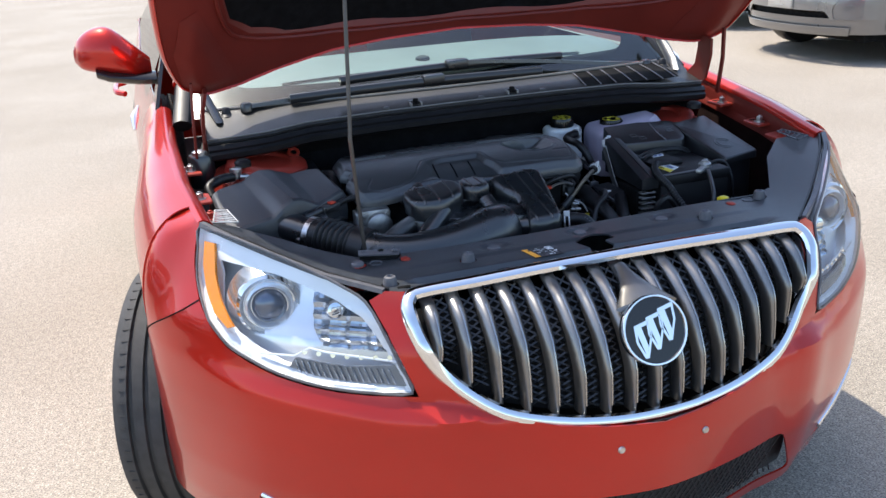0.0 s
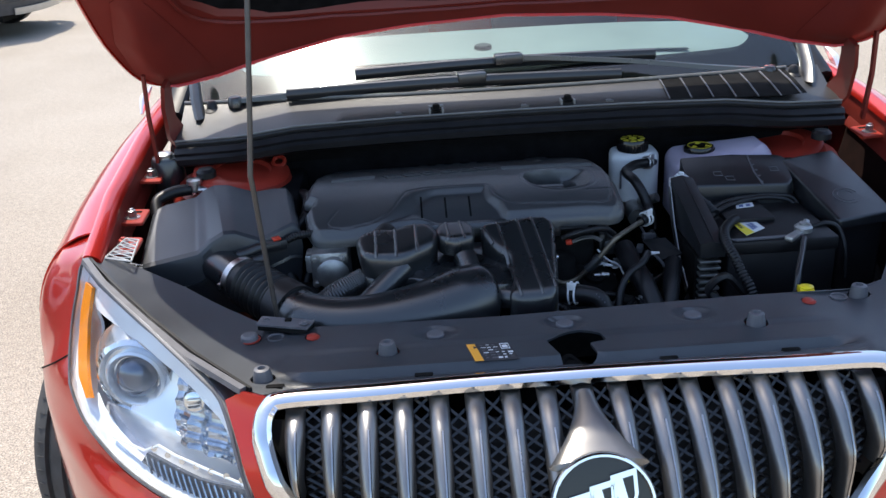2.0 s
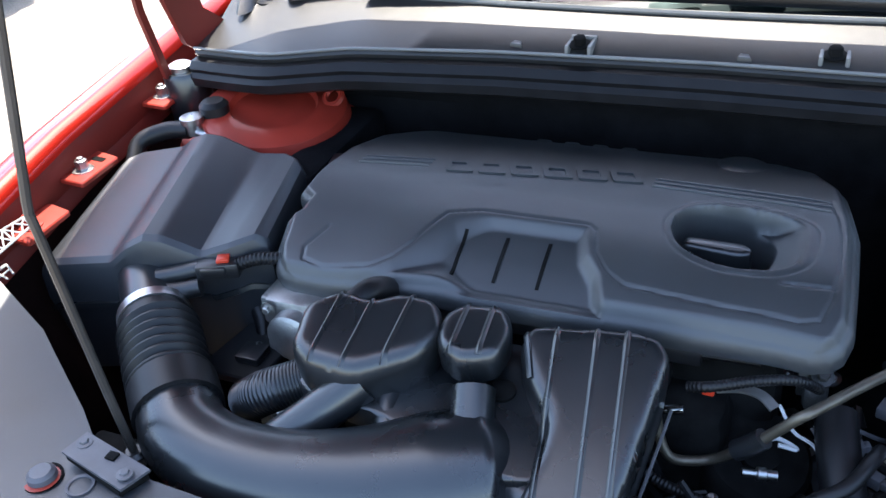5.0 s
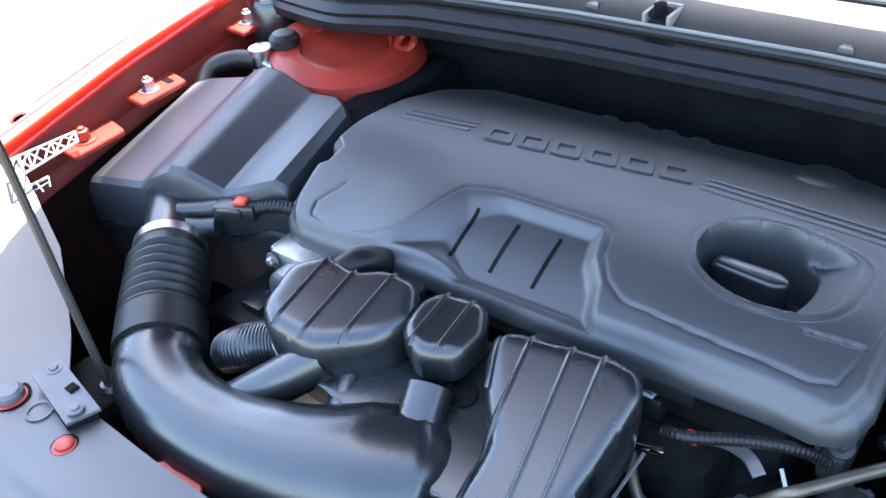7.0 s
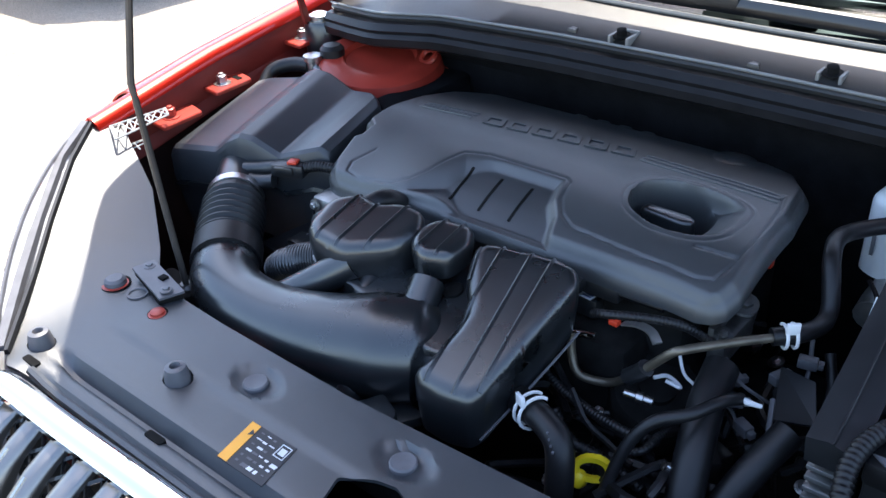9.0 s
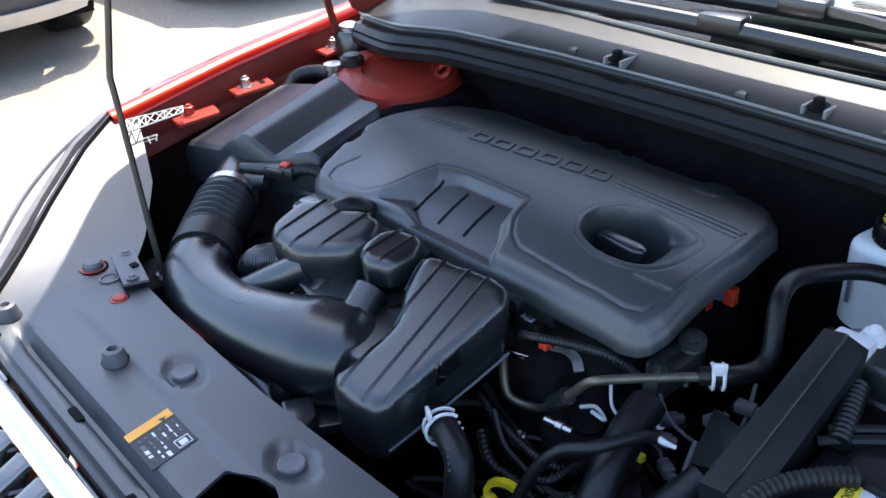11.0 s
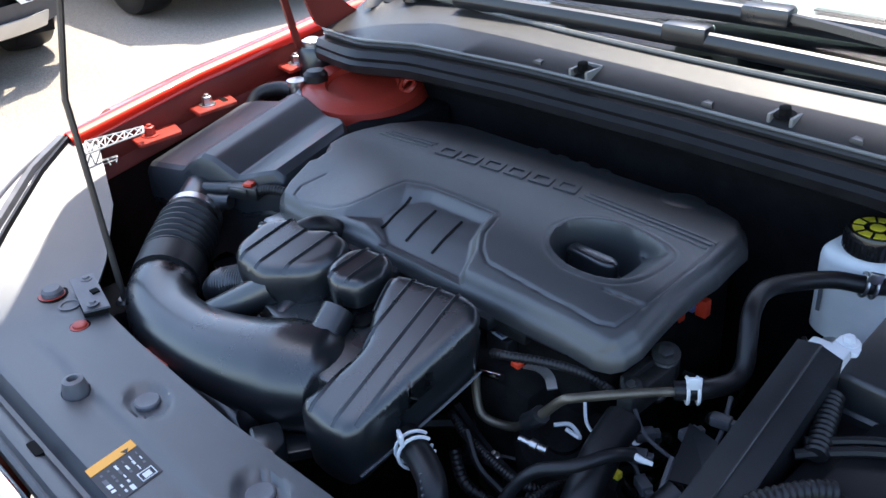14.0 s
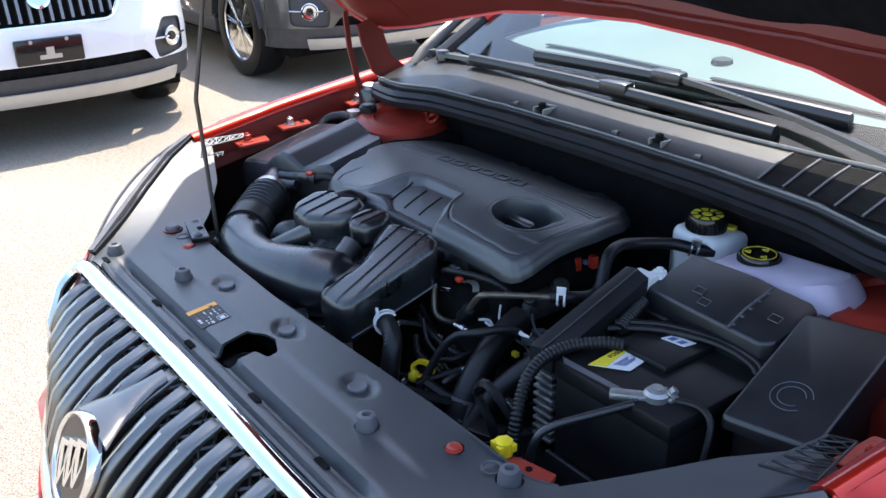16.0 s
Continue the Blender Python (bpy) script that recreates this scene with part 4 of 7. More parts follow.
prop = thing("prop_rod", "thin black steel rod propping the hood open", "prop rod", (-0.445, 0.072, 0.78))
part("rod", tube([(-0.440, 0.075, 0.785), (-0.445, 0.074, 0.86), (-0.4525, 0.071, 1.035), (-0.4535, 0.071, 1.055), (-0.449, 0.078, 1.10), (-0.434, 0.107, 1.275), (-0.3965, 0.181, 1.735)], 0.0042, 8, 3), RODSTEEL, prop)
part("pivot", lathe([(0.012, 0), (0.012, 0.014), (0.008, 0.018), (0, 0.018)], (-0.44, 0.075, 0.772), (0, 0, 1), 14), PLASTIC, prop)

# ---- cowl, wipers, windscreen ----
def cowl_front(x):
    a = abs(x)
    return interp(a, [0, 0.25, 0.42, 0.50, 0.56, 0.62, 0.72], [0.622, 0.616, 0.600, 0.588, 0.578, 0.590, 0.615])


def cowl_rear(x):
    return 0.700 + 0.10 * x * x


xs = np.linspace(-0.70, 0.70, 57)
loops = []
for x in xs:
    yf, yr = cowl_front(x) , cowl_rear(x)
    zf = 0.985 - 0.02 * max(0, abs(x) - 0.45) / 0.25
    loops.append([Vector((x, yf, zf)), Vector((x, yf + 0.004, zf + 0.006)), Vector((x, (yf + yr) / 2, zf + 0.022)), Vector((x, yr - 0.006, 1.018)), Vector((x, yr, 1.021)), Vector((x, yr + 0.006, 1.012)),
                  Vector((x, yr + 0.03, 1.000)), Vector((x, yr + 0.09, 0.998)), Vector((x, yr + 0.09, 0.97)), Vector((x, yf + 0.01, zf - 0.02))])
# much paler than the cowl: sun glare on its edges, put into the colour
LIP_GLARE = mat("cowl_glare_plastic", (0.20, 0.20, 0.19), 0.25, 0, 0.1, 20)
cowl = part("cowl", rings(loops), COWLGREY, car, "grey-black plastic cowl panel below the windscreen")
bead = [Vector((x, cowl_rear(x) - 0.002, 1.0225)) for x in xs if x < 0.64]
part("cowl_lip", sweep(bead, circle(0.0035, 6)), LIP_GLARE, cowl)
part("cowl_front_bead", sweep([Vector((x, cowl_front(x) + 0.001, 0.9925 - 0.02 * max(0, abs(x) - 0.45) / 0.25)) for x in xs], circle(0.0022, 6)), LIP_GLARE, cowl)
seal = []
for x in xs:
    yf = cowl_front(x) - 0.004
    zf = 0.972 - 0.02 * max(0, abs(x) - 0.45) / 0.25
    seal.append([Vector((x, yf + 0.006, zf + 0.008)), Vector((x, yf - 0.008, zf + 0.007)), Vector((x, yf - 0.016, zf - 0.002)), Vector((x, yf - 0.013, zf - 0.008)), Vector((x, yf - 0.019, zf - 0.014)),
                 Vector((x, yf - 0.017, zf - 0.026)), Vector((x, yf - 0.006, zf - 0.032)), Vector((x, yf + 0.008, zf - 0.028))])
part("cowl_seal", rings(seal), RUBBER, cowl, "black rubber bulkhead seal")
wallb = []
for x in np.linspace(-0.70, 0.70, 15):
    yf = cowl_front(x) + 0.012
    wallb.append([Vector((x, yf, 0.945)), Vector((x, 0.66, 0.90)), Vector((x, 0.69, 0.35)), Vector((x, 0.71, 0.35)), Vector((x, 0.70, 0.95))])
part("bulkhead", rings(wallb), INSULATOR, cowl, "black felt-lined bulkhead")
for x, y in ((-0.155, 0.631), (0.123, 0.642)):
    part("cowl_bolt", bolt((x, y, 1.002), (0, -0.15, 1), 0.0075, 0.010), DARK, cowl)
    # pale bars paint the sunlit rim round each bolt
    notch = add(box(x - 0.016, x - 0.011, y - 0.012, y + 0.022, 0.990, 1.0045, 0.002), box(x + 0.011, x + 0.016, y - 0.012, y + 0.022, 0.990, 1.0045, 0.002), box(x - 0.016, x + 0.016, y + 0.018, y + 0.023, 0.990, 1.0065, 0.002))
    part("cowl_notch", notch, LIP_GLARE, cowl)
for x in (-0.235, 0.03, 0.21):
    part("cowl_fin", prism([(x - 0.007, 0.630), (x + 0.009, 0.628), (x + 0.005, 0.640), (x - 0.005, 0.642)], 0.985, 1.000, 0.003, 2), PLASTIC, cowl)
# dark sheet on the panel paints the shade of the vent recess
part("vent_hollow", skin([(0.335, 0.0), (0.62, 0.0), (0.62, 1.0), (0.335, 1.0)], [], lambda x, q: Vector((x, cowl_front(x) + 0.012 + q * (cowl_rear(x) - cowl_front(x) - 0.022), interp(q, [0, 0.5, 1], [0.995, 1.0088, 1.0185]))), 0.05, 0.25), DARK, cowl)
for j in range(7):
    x = 0.335 + j * 0.045
    part("vent_bar", sweep([Vector((x, cowl_front(x) + 0.010, 0.9965)), Vector((x, (cowl_front(x) + cowl_rear(x)) / 2, 1.0105)), Vector((x, cowl_rear(x) - 0.010, 1.0200))], circle(0.0018, 6)), GREYCAP, cowl)
for s in (-1, 1):
    part("cowl_plug", lathe([(0.020, 0), (0.020, 0.012), (0.012, 0.018), (0.010, 0.030), (0.006, 0.034), (0, 0.034)], (s * 0.637, 0.722, 0.995), (0, 0, 1), 18), RUBBER, cowl)
    horn = rings([[Vector((s * (x + 0.012 * math.cos(a)), y + 0.03 * math.sin(a), z)) for a in np.linspace(0, 2 * math.pi, 9)[:-1]] for x, y, z in ((0.66, 0.70, 1.0), (0.672, 0.74, 1.03), (0.684, 0.80, 1.06), (0.69, 0.86, 1.09))])
    part("cowl_corner", horn, PLASTIC, cowl)


def screen(u, w, off=0.0):
    x = u * (0.715 - 0.13 * w)
    return Vector((x, 0.725 + 0.78 * w + 0.24 * x * x * (1 - 0.5 * w) - 0.5 * off, 1.006 + 0.452 * w - 0.02 * w * w + 0.86 * off))


glassy = part("windscreen", skin([(-1, 0), (1, 0), (1, 1), (-1, 1)], [], screen, 0.05, 0.05), WINDSCREEN, car, "raked windscreen reflecting the sky")
glassy.visible_shadow = False
band = skin([(-1.02, -0.03), (1.02, -0.03), (1.02, 1.03), (-1.02, 1.03)], [fillet([(-0.84, 0.10), (0.84, 0.10), (0.94, 0.24), (0.95, 0.96), (-0.95, 0.96), (-0.94, 0.24)], 0.06)], lambda u, w: screen(u, w, -0.006), 0.1, 0.1)
part("windscreen_border", band, GLOSSBLACK, car, "black printed windscreen border")


def wiper(lend, knuckle, rend, pivot, flip):
    blade = sweep([Vector(lend).lerp(Vector(rend), t) + Vector((0, 0, 0.006 * math.sin(math.pi * t))) for t in np.linspace(0, 1, 14)],
                  [(-0.011, 0.0), (-0.009, 0.010), (-0.002, 0.015), (0.004, 0.013), (0.009, 0.004), (0.009, 0.0), (0.002, -0.010), (-0.002, -0.010)])
    b = part("wiper", blade, PLASTIC, car, "black wiper blade on its arm")
    k = Vector(knuckle)
    part("wiper_knuckle", xf(box(-0.032, 0.032, -0.016, 0.016, -0.004, 0.020, 0.006), Matrix.Translation(k) @ Matrix.Rotation(0.1, 4, "Z")), MOULD, b)
    p = Vector(pivot)
    d = (p - k).normalized()
    mid = k.lerp(p, 0.5) + Vector((0, 0.015, 0.014))
    path = [k + Vector((0, 0, 0.010)), k.lerp(mid, 0.4) + Vector((0, 0, 0.008)), mid, mid.lerp(p, 0.5) + Vector((0, 0, 0.004)), p + Vector((0, 0, 0.012))]
    part("wiper_arm", sweep(spline(path, 4), lambda i, n: [(-0.005 - 0.005 * i / n, -0.004), (0.005 + 0.005 * i / n, -0.004), (0.004 + 0.004 * i / n, 0.005), (-0.004 - 0.004 * i / n, 0.005)]), MOULD, b)
    part("wiper_cap", lathe([(0.016, 0), (0.016, 0.016), (0.012, 0.022), (0, 0.023)], p, (0, 0, 1), 16), MOULD, b)
    return b


wiper((-0.472, 0.708, 1.032), (-0.071, 0.739, 1.034), (0.262, 0.757, 1.022), (-0.585, 0.716, 1.014), False)
wiper((-0.325, 0.765, 1.055), (0.015, 0.783, 1.061), (0.353, 0.818, 1.050), (0.588, 0.735, 1.006), True)

# cabin shell behind the screen
def body_ring(y):
    wsill = interp(y, [1.1, 2.5, 3.7, 4.25], [0.872, 0.90, 0.88, 0.80])
    belt = interp(y, [1.1, 2.5, 3.7, 4.25], [0.985, 1.00, 1.03, 0.98])
    return wsill, belt


def side_pt(s):
    def f(y, z):
        w, b = body_ring(y)
        q = (z - 0.24) / (b - 0.24)
        return Vector((s * (w - 0.07 * max(0, q - 0.55) ** 1.5 / 0.3 - 0.04 * max(0, 0.25 - q)), y, z))
    return f


for s in (-1, 1):
    rarch = [(AX + 2.685 + 0.365 * math.cos(a), AZ + 0.375 * math.sin(a)) for a in np.linspace(math.pi * 0.94, math.pi * 0.06, 14)]
    poly = [(1.125, 0.25), (1.125, 0.99), (2.5, 1.00), (3.7, 1.03), (4.2, 0.98), (4.25, 0.6), (4.2, 0.25), (3.68, 0.25)] + list(reversed(rarch)) + [(2.9, 0.25)]
    door = part("side_panel", skin(poly, [], side_pt(s), 0.10, 0.08, 0.003), RED, car, "red door and rear side")
    part("door_handle", tube([(s * 0.905, 1.95, 0.90), (s * 0.935, 1.99, 0.905), (s * 0.935, 2.12, 0.91), (s * 0.905, 2.16, 0.912)], 0.011, 8), RED, door)
    pillar = sweep([screen(s * 1.03, w) + Vector((s * 0.006, 0.0, 0.0)) for w in np.linspace(0.13, 1.02, 12)], circle(0.024, 8, 0.030))
    part("pillar_foot", sweep([screen(s * 1.03, w) + Vector((s * 0.004, 0.004, -0.004)) for w in (-0.06, 0.0, 0.08, 0.15)], circle(0.021, 8, 0.026)), RUBBER, car)
    part("pillar", pillar, RED, car)
    win = skin([(1.18, 0.0), (2.9, 0.0), (3.5, 0.12), (2.85, 1.0), (1.75, 1.0)], [], lambda y, q, s=s: Vector((s * (0.83 - 0.22 * q), y, 0.995 + 0.40 * q)), 0.3, 0.2)
    part("side_window", win, SIDEGLASS, car)
    # mirror
    mp = [(0.80, 1.21, 1.085, 0.02, 0.03), (0.845, 1.20, 1.105, 0.045, 0.055), (0.90, 1.20, 1.135, 0.060, 0.075), (0.95, 1.21, 1.14, 0.058, 0.070), (0.99, 1.225, 1.135, 0.042, 0.050), (1.01, 1.24, 1.13, 0.015, 0.02)]
    fine = [[float(np.interp(k, range(6), c)) for c in zip(*mp)] for k in np.linspace(0, 5, 6)]
    keys = [spline([Vector((r_[0], r_[c], 0)) for r_ in fine], 5) for c in (1, 2, 3, 4)]
    loops = [[Vector((s * a_.x, a_.y + max(0.008, c_.y) * 0.9 * math.cos(a), b_.y + max(0.010, d_.y) * math.sin(a) * (1.0 if math.sin(a) > 0 else 0.8))) for a in np.linspace(0, 2 * math.pi, 25)[:-1]] for a_, b_, c_, d_ in zip(*keys)]
    mir = part("wing_mirror", rings(loops), RED, car, "red door mirror with a black foot")
    part("mirror_foot", rings([[Vector((s * x, y + 0.05 * math.cos(a), z + 0.02 * math.sin(a))) for a in np.linspace(0, 2 * math.pi, 11)[:-1]] for x, y, z in ((0.79, 1.20, 1.056), (0.84, 1.20, 1.060), (0.92, 1.205, 1.074), (0.955, 1.212, 1.088))]), GLOSSBLACK, mir)
    part("mirror_glass", lathe([(0, 0), (0.05, 0), (0.05, 0.003), (0, 0.003)], (s * 0.93, 1.262, 1.12), (0, 1, 0), 18), CHROME, mir)
    corner = skin([(1.0, 0.0), (1.20, 0.0), (1.20, 1.0)], [], lambda y, q, s=s: Vector((s * (0.80 - 0.05 * q), y, 0.99 + 0.16 * q)), 0.05, 0.2, 0.01)
    part("quarter_trim", corner, GLOSSBLACK, car)
    part("side_lamp", tube([(s * 0.872, 1.00, 0.945), (s * 0.868, 1.03, 0.975), (s * 0.855, 1.06, 1.0)], [0.004, 0.012, 0.004], 8), LAMPSILVER, car)
roof = []
for y, z, w in ((1.44, 1.445, 0.58), (1.7, 1.475, 0.60), (2.2, 1.485, 0.61), (2.7, 1.46, 0.60), (3.2, 1.33, 0.60), (3.65, 1.10, 0.66), (4.2, 1.06, 0.66), (4.28, 0.95, 0.66)):
    roof.append([Vector((x * w, y, z - 0.05 * abs(x) ** 3)) for x in np.linspace(-1, 1, 9)] + [Vector((x * w, y, z - 0.02 - 0.05 * abs(x) ** 3)) for x in np.linspace(1, -1, 9)])
part("roof", rings(roof), RED, car)
part("rear_bumper", rings([[Vector((x, 4.20 + 0.1 * (1 - (x / 0.85) ** 2), z)) for x in np.linspace(-0.82, 0.82, 9)] + [Vector((x, 4.16, z)) for x in np.linspace(0.8, -0.8, 9)] for z in (0.25, 0.5, 0.75, 0.98)]), RED, car)
dash = []
for y, z in ((0.79, 0.995), (0.84, 1.03), (0.92, 1.052), (1.05, 1.066), (1.20, 1.070), (1.32, 1.05), (1.37, 0.96), (1.37, 0.6)):
    dash.append([Vector((x, y + 0.10 * x * x, z - 0.03 * abs(x / 0.68) ** 3)) for x in np.linspace(-0.66, 0.66, 11)] + [Vector((x, y + 0.10 * x * x, z - 0.03)) for x in np.linspace(0.66, -0.66, 11)])
dsh = part("dashboard", rings(dash), DASH, car, "pale grey dashboard top seen through the glass")
part("sun_sensor", lathe([(0.022, 0), (0.020, 0.008), (0.008, 0.012), (0, 0.012)], (-0.024, 0.985, 1.059), (0, 0, 1), 16), INTERIOR, dsh)
for xa, xb in ((-0.46, -0.06), (0.02, 0.46)):
    part("defrost_slot", sweep([Vector((x, 0.900 + 0.10 * x * x, 1.0505 - 0.03 * abs(x / 0.68) ** 3)) for x in np.linspace(xa, xb, 9)], [(-0.006, -0.001), (0.006, -0.001), (0.006, 0.0015), (-0.006, 0.0015)]), INTERIOR, dsh)
for x in (-0.36, 0.36):
    seat = add(box(x - 0.25, x + 0.25, 1.75, 2.2, 0.4, 0.62, 0.06, 3), xf(box(x - 0.24, x + 0.24, -0.07, 0.07, 0.0, 0.62, 0.06, 3), Matrix.Translation((0, 2.22, 0.58)) @ Matrix.Rotation(-0.25, 4, "X")),
               box(x - 0.13, x + 0.13, 2.32, 2.42, 1.22, 1.38, 0.04, 3))
    part("seat", seat, INTERIOR, car)
part("cabin_floor", box(-0.80, 0.80, 0.72, 4.1, 0.20, 0.26), INTERIOR, car)
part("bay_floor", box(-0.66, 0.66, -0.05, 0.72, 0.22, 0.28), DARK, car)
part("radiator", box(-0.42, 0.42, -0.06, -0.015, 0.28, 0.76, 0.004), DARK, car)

# ---- radiator cover ----
def pad_z(x, y):
    a = abs(x)
    z = 0.812 + 0.080 * smooth((a - 0.44) / 0.42) * 1.25
    mid = 1 - smooth((a - 0.36) / 0.07)
    z += 0.0035 * smooth((y + 0.056) / 0.010) * mid
    z -= 0.017 * smooth((-0.103 - y) / 0.013) * mid
    z += 0.012 * smooth((-0.120 - y) / 0.007) * mid
    z -= 0.010 * smooth((-0.138 - y) / 0.012) * mid
    for fx, fy in WELLS:
        q = math.hypot((x - fx - 0.002) / 0.031, (y - fy) / 0.021)
        z -= 0.0055 * (1 - smooth((q - 0.80) / 0.28))
    return z


WELLS = ((-0.192, -0.018), (0.006, -0.012), (0.203, -0.012))


pad_half = [(0.0, -0.148), (0.20, -0.147), (0.39, -0.150), (0.435, -0.160), (0.470, -0.140), (0.545, -0.065), (0.62, 0.010), (0.70, 0.095), (0.755, 0.165)]
pad_l = [(-0.735, 0.205), (-0.705, 0.190), (-0.60, 0.150), (-0.50, 0.085), (-0.455, 0.050), (-0.39, 0.030), (-0.30, 0.024), (-0.10, 0.020), (0.0, 0.024)]
pad_r = [(0.30, 0.036), (0.485, 0.036), (0.523, 0.046), (0.565, 0.108), (0.62, 0.190), (0.69, 0.250), (0.745, 0.21)]
outline = pad_half + list(reversed(pad_r)) + list(reversed(pad_l)) + [(-x, y) for x, y in reversed(pad_half[1:])]
latch = fillet([(-0.066, -0.126), (-0.012, -0.117), (-0.030, -0.060), (0.004, -0.044), (0.024, -0.040), (0.054, -0.052), (0.058, -0.070), (0.032, -0.076), (0.038, -0.108), (0.006, -0.127)], 0.004)
posts = [(-0.264, -0.062), (0.287, -0.051), (-0.440, -0.116), (0.474, 0.017)]
holes = [[(x + 0.018 * math.cos(a), y + 0.015 * math.sin(a)) for a in np.linspace(0, 2 * math.pi, 15)[:-1]] for x, y in posts]
holes.append([(p.x, p.y) for p in latch])
slots_ = [(-0.213, -0.128), (-0.054, -0.1385), (0.135, -0.128), (-0.42, -0.140), (0.31, -0.128)]
pad = tagged(part("radiator_cover", skin(outline, holes, lambda x, y: Vector((x, y, pad_z(x, y))), 0.008, 0.005, -0.004), PAD), "dark grey plastic cover over the radiator support", "cover")
front_lip = [Vector((x, -0.147, pad_z(x, -0.147) - 0.001)) for x in np.linspace(-0.41, 0.41, 30)]
part("front_bead", sweep(front_lip, circle(0.006, 8)), PAD, pad)
part("rear_flange", sweep([Vector((x, y, pad_z(x, y) - 0.010)) for x, y in pad_l[4:] + pad_r[:3]], [(-0.002, -0.012), (0.002, -0.012), (0.002, 0.010), (-0.002, 0.010)]), PAD, pad)
for x, y in posts:
    zt = pad_z(x, y)
    part("locating_post", lathe([(0.015, -0.010), (0.0135, 0.006), (0.011, 0.016), (0.006, 0.0175), (0.004, 0.012), (0, 0.012)], (x, y, zt), (0, 0, 1), 18), GREYCAP, pad)
    part("post_well", lathe([(0.022, -0.016), (0.022, -0.012), (0, -0.012)], (x, y, zt), (0, 0, 1), 14), DARK, pad)
for x, y in WELLS:
    part("fastener", lathe([(0.0135, -0.001), (0.0135, 0.0035), (0.012, 0.005), (0.008, 0.0046), (0, 0.0042)], (x, y, pad_z(x, y)), (0, 0, 1), 20), GREYCAP, pad)
for x, y in slots_:
    part("lip_slot", prism(fillet([(x - 0.013, y - 0.004), (x + 0.013, y - 0.004), (x + 0.013, y + 0.005), (x - 0.013, y + 0.005)], 0.003), pad_z(x, y) - 0.004, pad_z(x, y) + 0.0012), DARK, pad)
for x, y, r in ((-0.476, 0.003, 0.0175), (-0.379, -0.005, 0.0115), (0.389, 0.005, 0.0115)):
    zt = pad_z(x, y)
    part("screw_well", lathe([(r * 1.05, 0.0), (r * 1.05, 0.0006), (0, 0.0006)], (x, y, zt), (0, 0, 1), 20), DARK, pad)
    part("screw_seat", lathe([(r * 0.92, 0.0), (r * 0.92, 0.0010), (0, 0.0010)], (x + 0.001, y - 0.0015, zt), (0, 0, 1), 20), RED_MATT, pad, "red painted screw seat")
    big = r > 0.015
    part("screw", lathe([(r * 0.78, 0.001), (r * 0.74, 0.006 if big else 0.003), (r * 0.55, 0.009 if big else 0.0042), (0, 0.0095 if big else 0.0042)], (x, y, zt), (0, 0, 1), 16), GREYCAP if big else RED_MATT, pad)
for x, y in ((-0.437, 0.007), (0.443, 0.017)):
    zt = pad_z(x, y)
    part("plug_recess", lathe([(0.013, 0.0), (0.013, 0.002), (0.0105, 0.0015), (0.0100, -0.001), (0, -0.001)], (x, y, zt), (0, 0, 1), 18), GREYCAP, pad)
for s in (-1, 1):
    part("lamp_strip", sweep([Vector((s * x, y, pad_z(x, y) + 0.003)) for x, y in ((0.452, -0.150), (0.545, -0.062), (0.62, 0.012), (0.70, 0.098), (0.752, 0.166))], [(-0.003, -0.003), (0.003, -0.003), (0.002, 0.004), (-0.002, 0.004)]), RUBBER, pad)
    part("lamp_rail", sweep([Vector((s * x, y, pad_z(x, y) + 0.004)) for x, y in ((0.462, -0.152), (0.555, -0.072), (0.63, 0.002), (0.71, 0.088), (0.757, 0.158))], [(-0.007, -0.004), (0.007, -0.004), (0.005, 0.004), (-0.005, 0.004)]), GREYCAP, pad)
part("latch", add(box(-0.035, 0.03, -0.125, -0.06, 0.765, 0.772), tube([(-0.02, -0.10, 0.78), (0.0, -0.075, 0.790), (0.02, -0.09, 0.78)], 0.005, 8), box(-0.012, 0.012, -0.11, -0.07, 0.77, 0.788, 0.003), box(-0.11, 0.09, -0.146, -0.022, 0.735, 0.760), box(-0.11, 0.09, -0.024, -0.018, 0.735, 0.803)), DARK, pad, "dark steel hood latch in its opening")
# red support beam under the cover
beam = tagged(part("radiator_support", box(-0.50, 0.50, -0.015, 0.020, 0.765, 0.795, 0.006), RED_MATT), "red painted crossbeam behind the grille", "crossbeam")
part("rod_bracket", box(-0.50, -0.42, 0.02, 0.095, 0.755, 0.785, 0.006), DARK, beam)
for o in ([(-0.335, 0.02), (-0.25, 0.02), (-0.262, 0.040), (-0.305, 0.048)], [(0.23, 0.02), (0.29, 0.03), (0.283, 0.056), (0.243, 0.060)], [(0.40, 0.03), (0.50, 0.03), (0.478, 0.086), (0.425, 0.074)]):
    part("support_tab", prism(fillet(o, 0.004), 0.786, 0.792, 0.001, 1), RED_MATT, beam)
    c = sum((Vector(p) for p in o), Vector((0, 0))) / 4
    part("tab_hole", lathe([(0.0045, 0), (0.0045, 0.001), (0, 0.001)], (c.x, c.y + 0.012, 0.792), (0, 0, 1), 12), DARK, beam)
# steel stay plate with two screws
stay = tagged(part("stay_plate", slab((-0.468, 0.024, 0.826), (-0.388, 0.006, 0.822), (-0.378, 0.034, 0.822), (-0.462, 0.052, 0.826), 0.003), GREYCAP), "small grey steel plate screwed down beside the prop rod", "plate")
part("plate_base", slab((-0.466, 0.025, 0.818), (-0.391, 0.006, 0.815), (-0.379, 0.031, 0.815), (-0.458, 0.051, 0.818), 0.006), DARK, stay)
for x, y in ((-0.455, 0.040), (-0.393, 0.020)):
    part("plate_screw", bolt((x, y, 0.8275), r=0.0045, h=0.003), GREYCAP, stay)
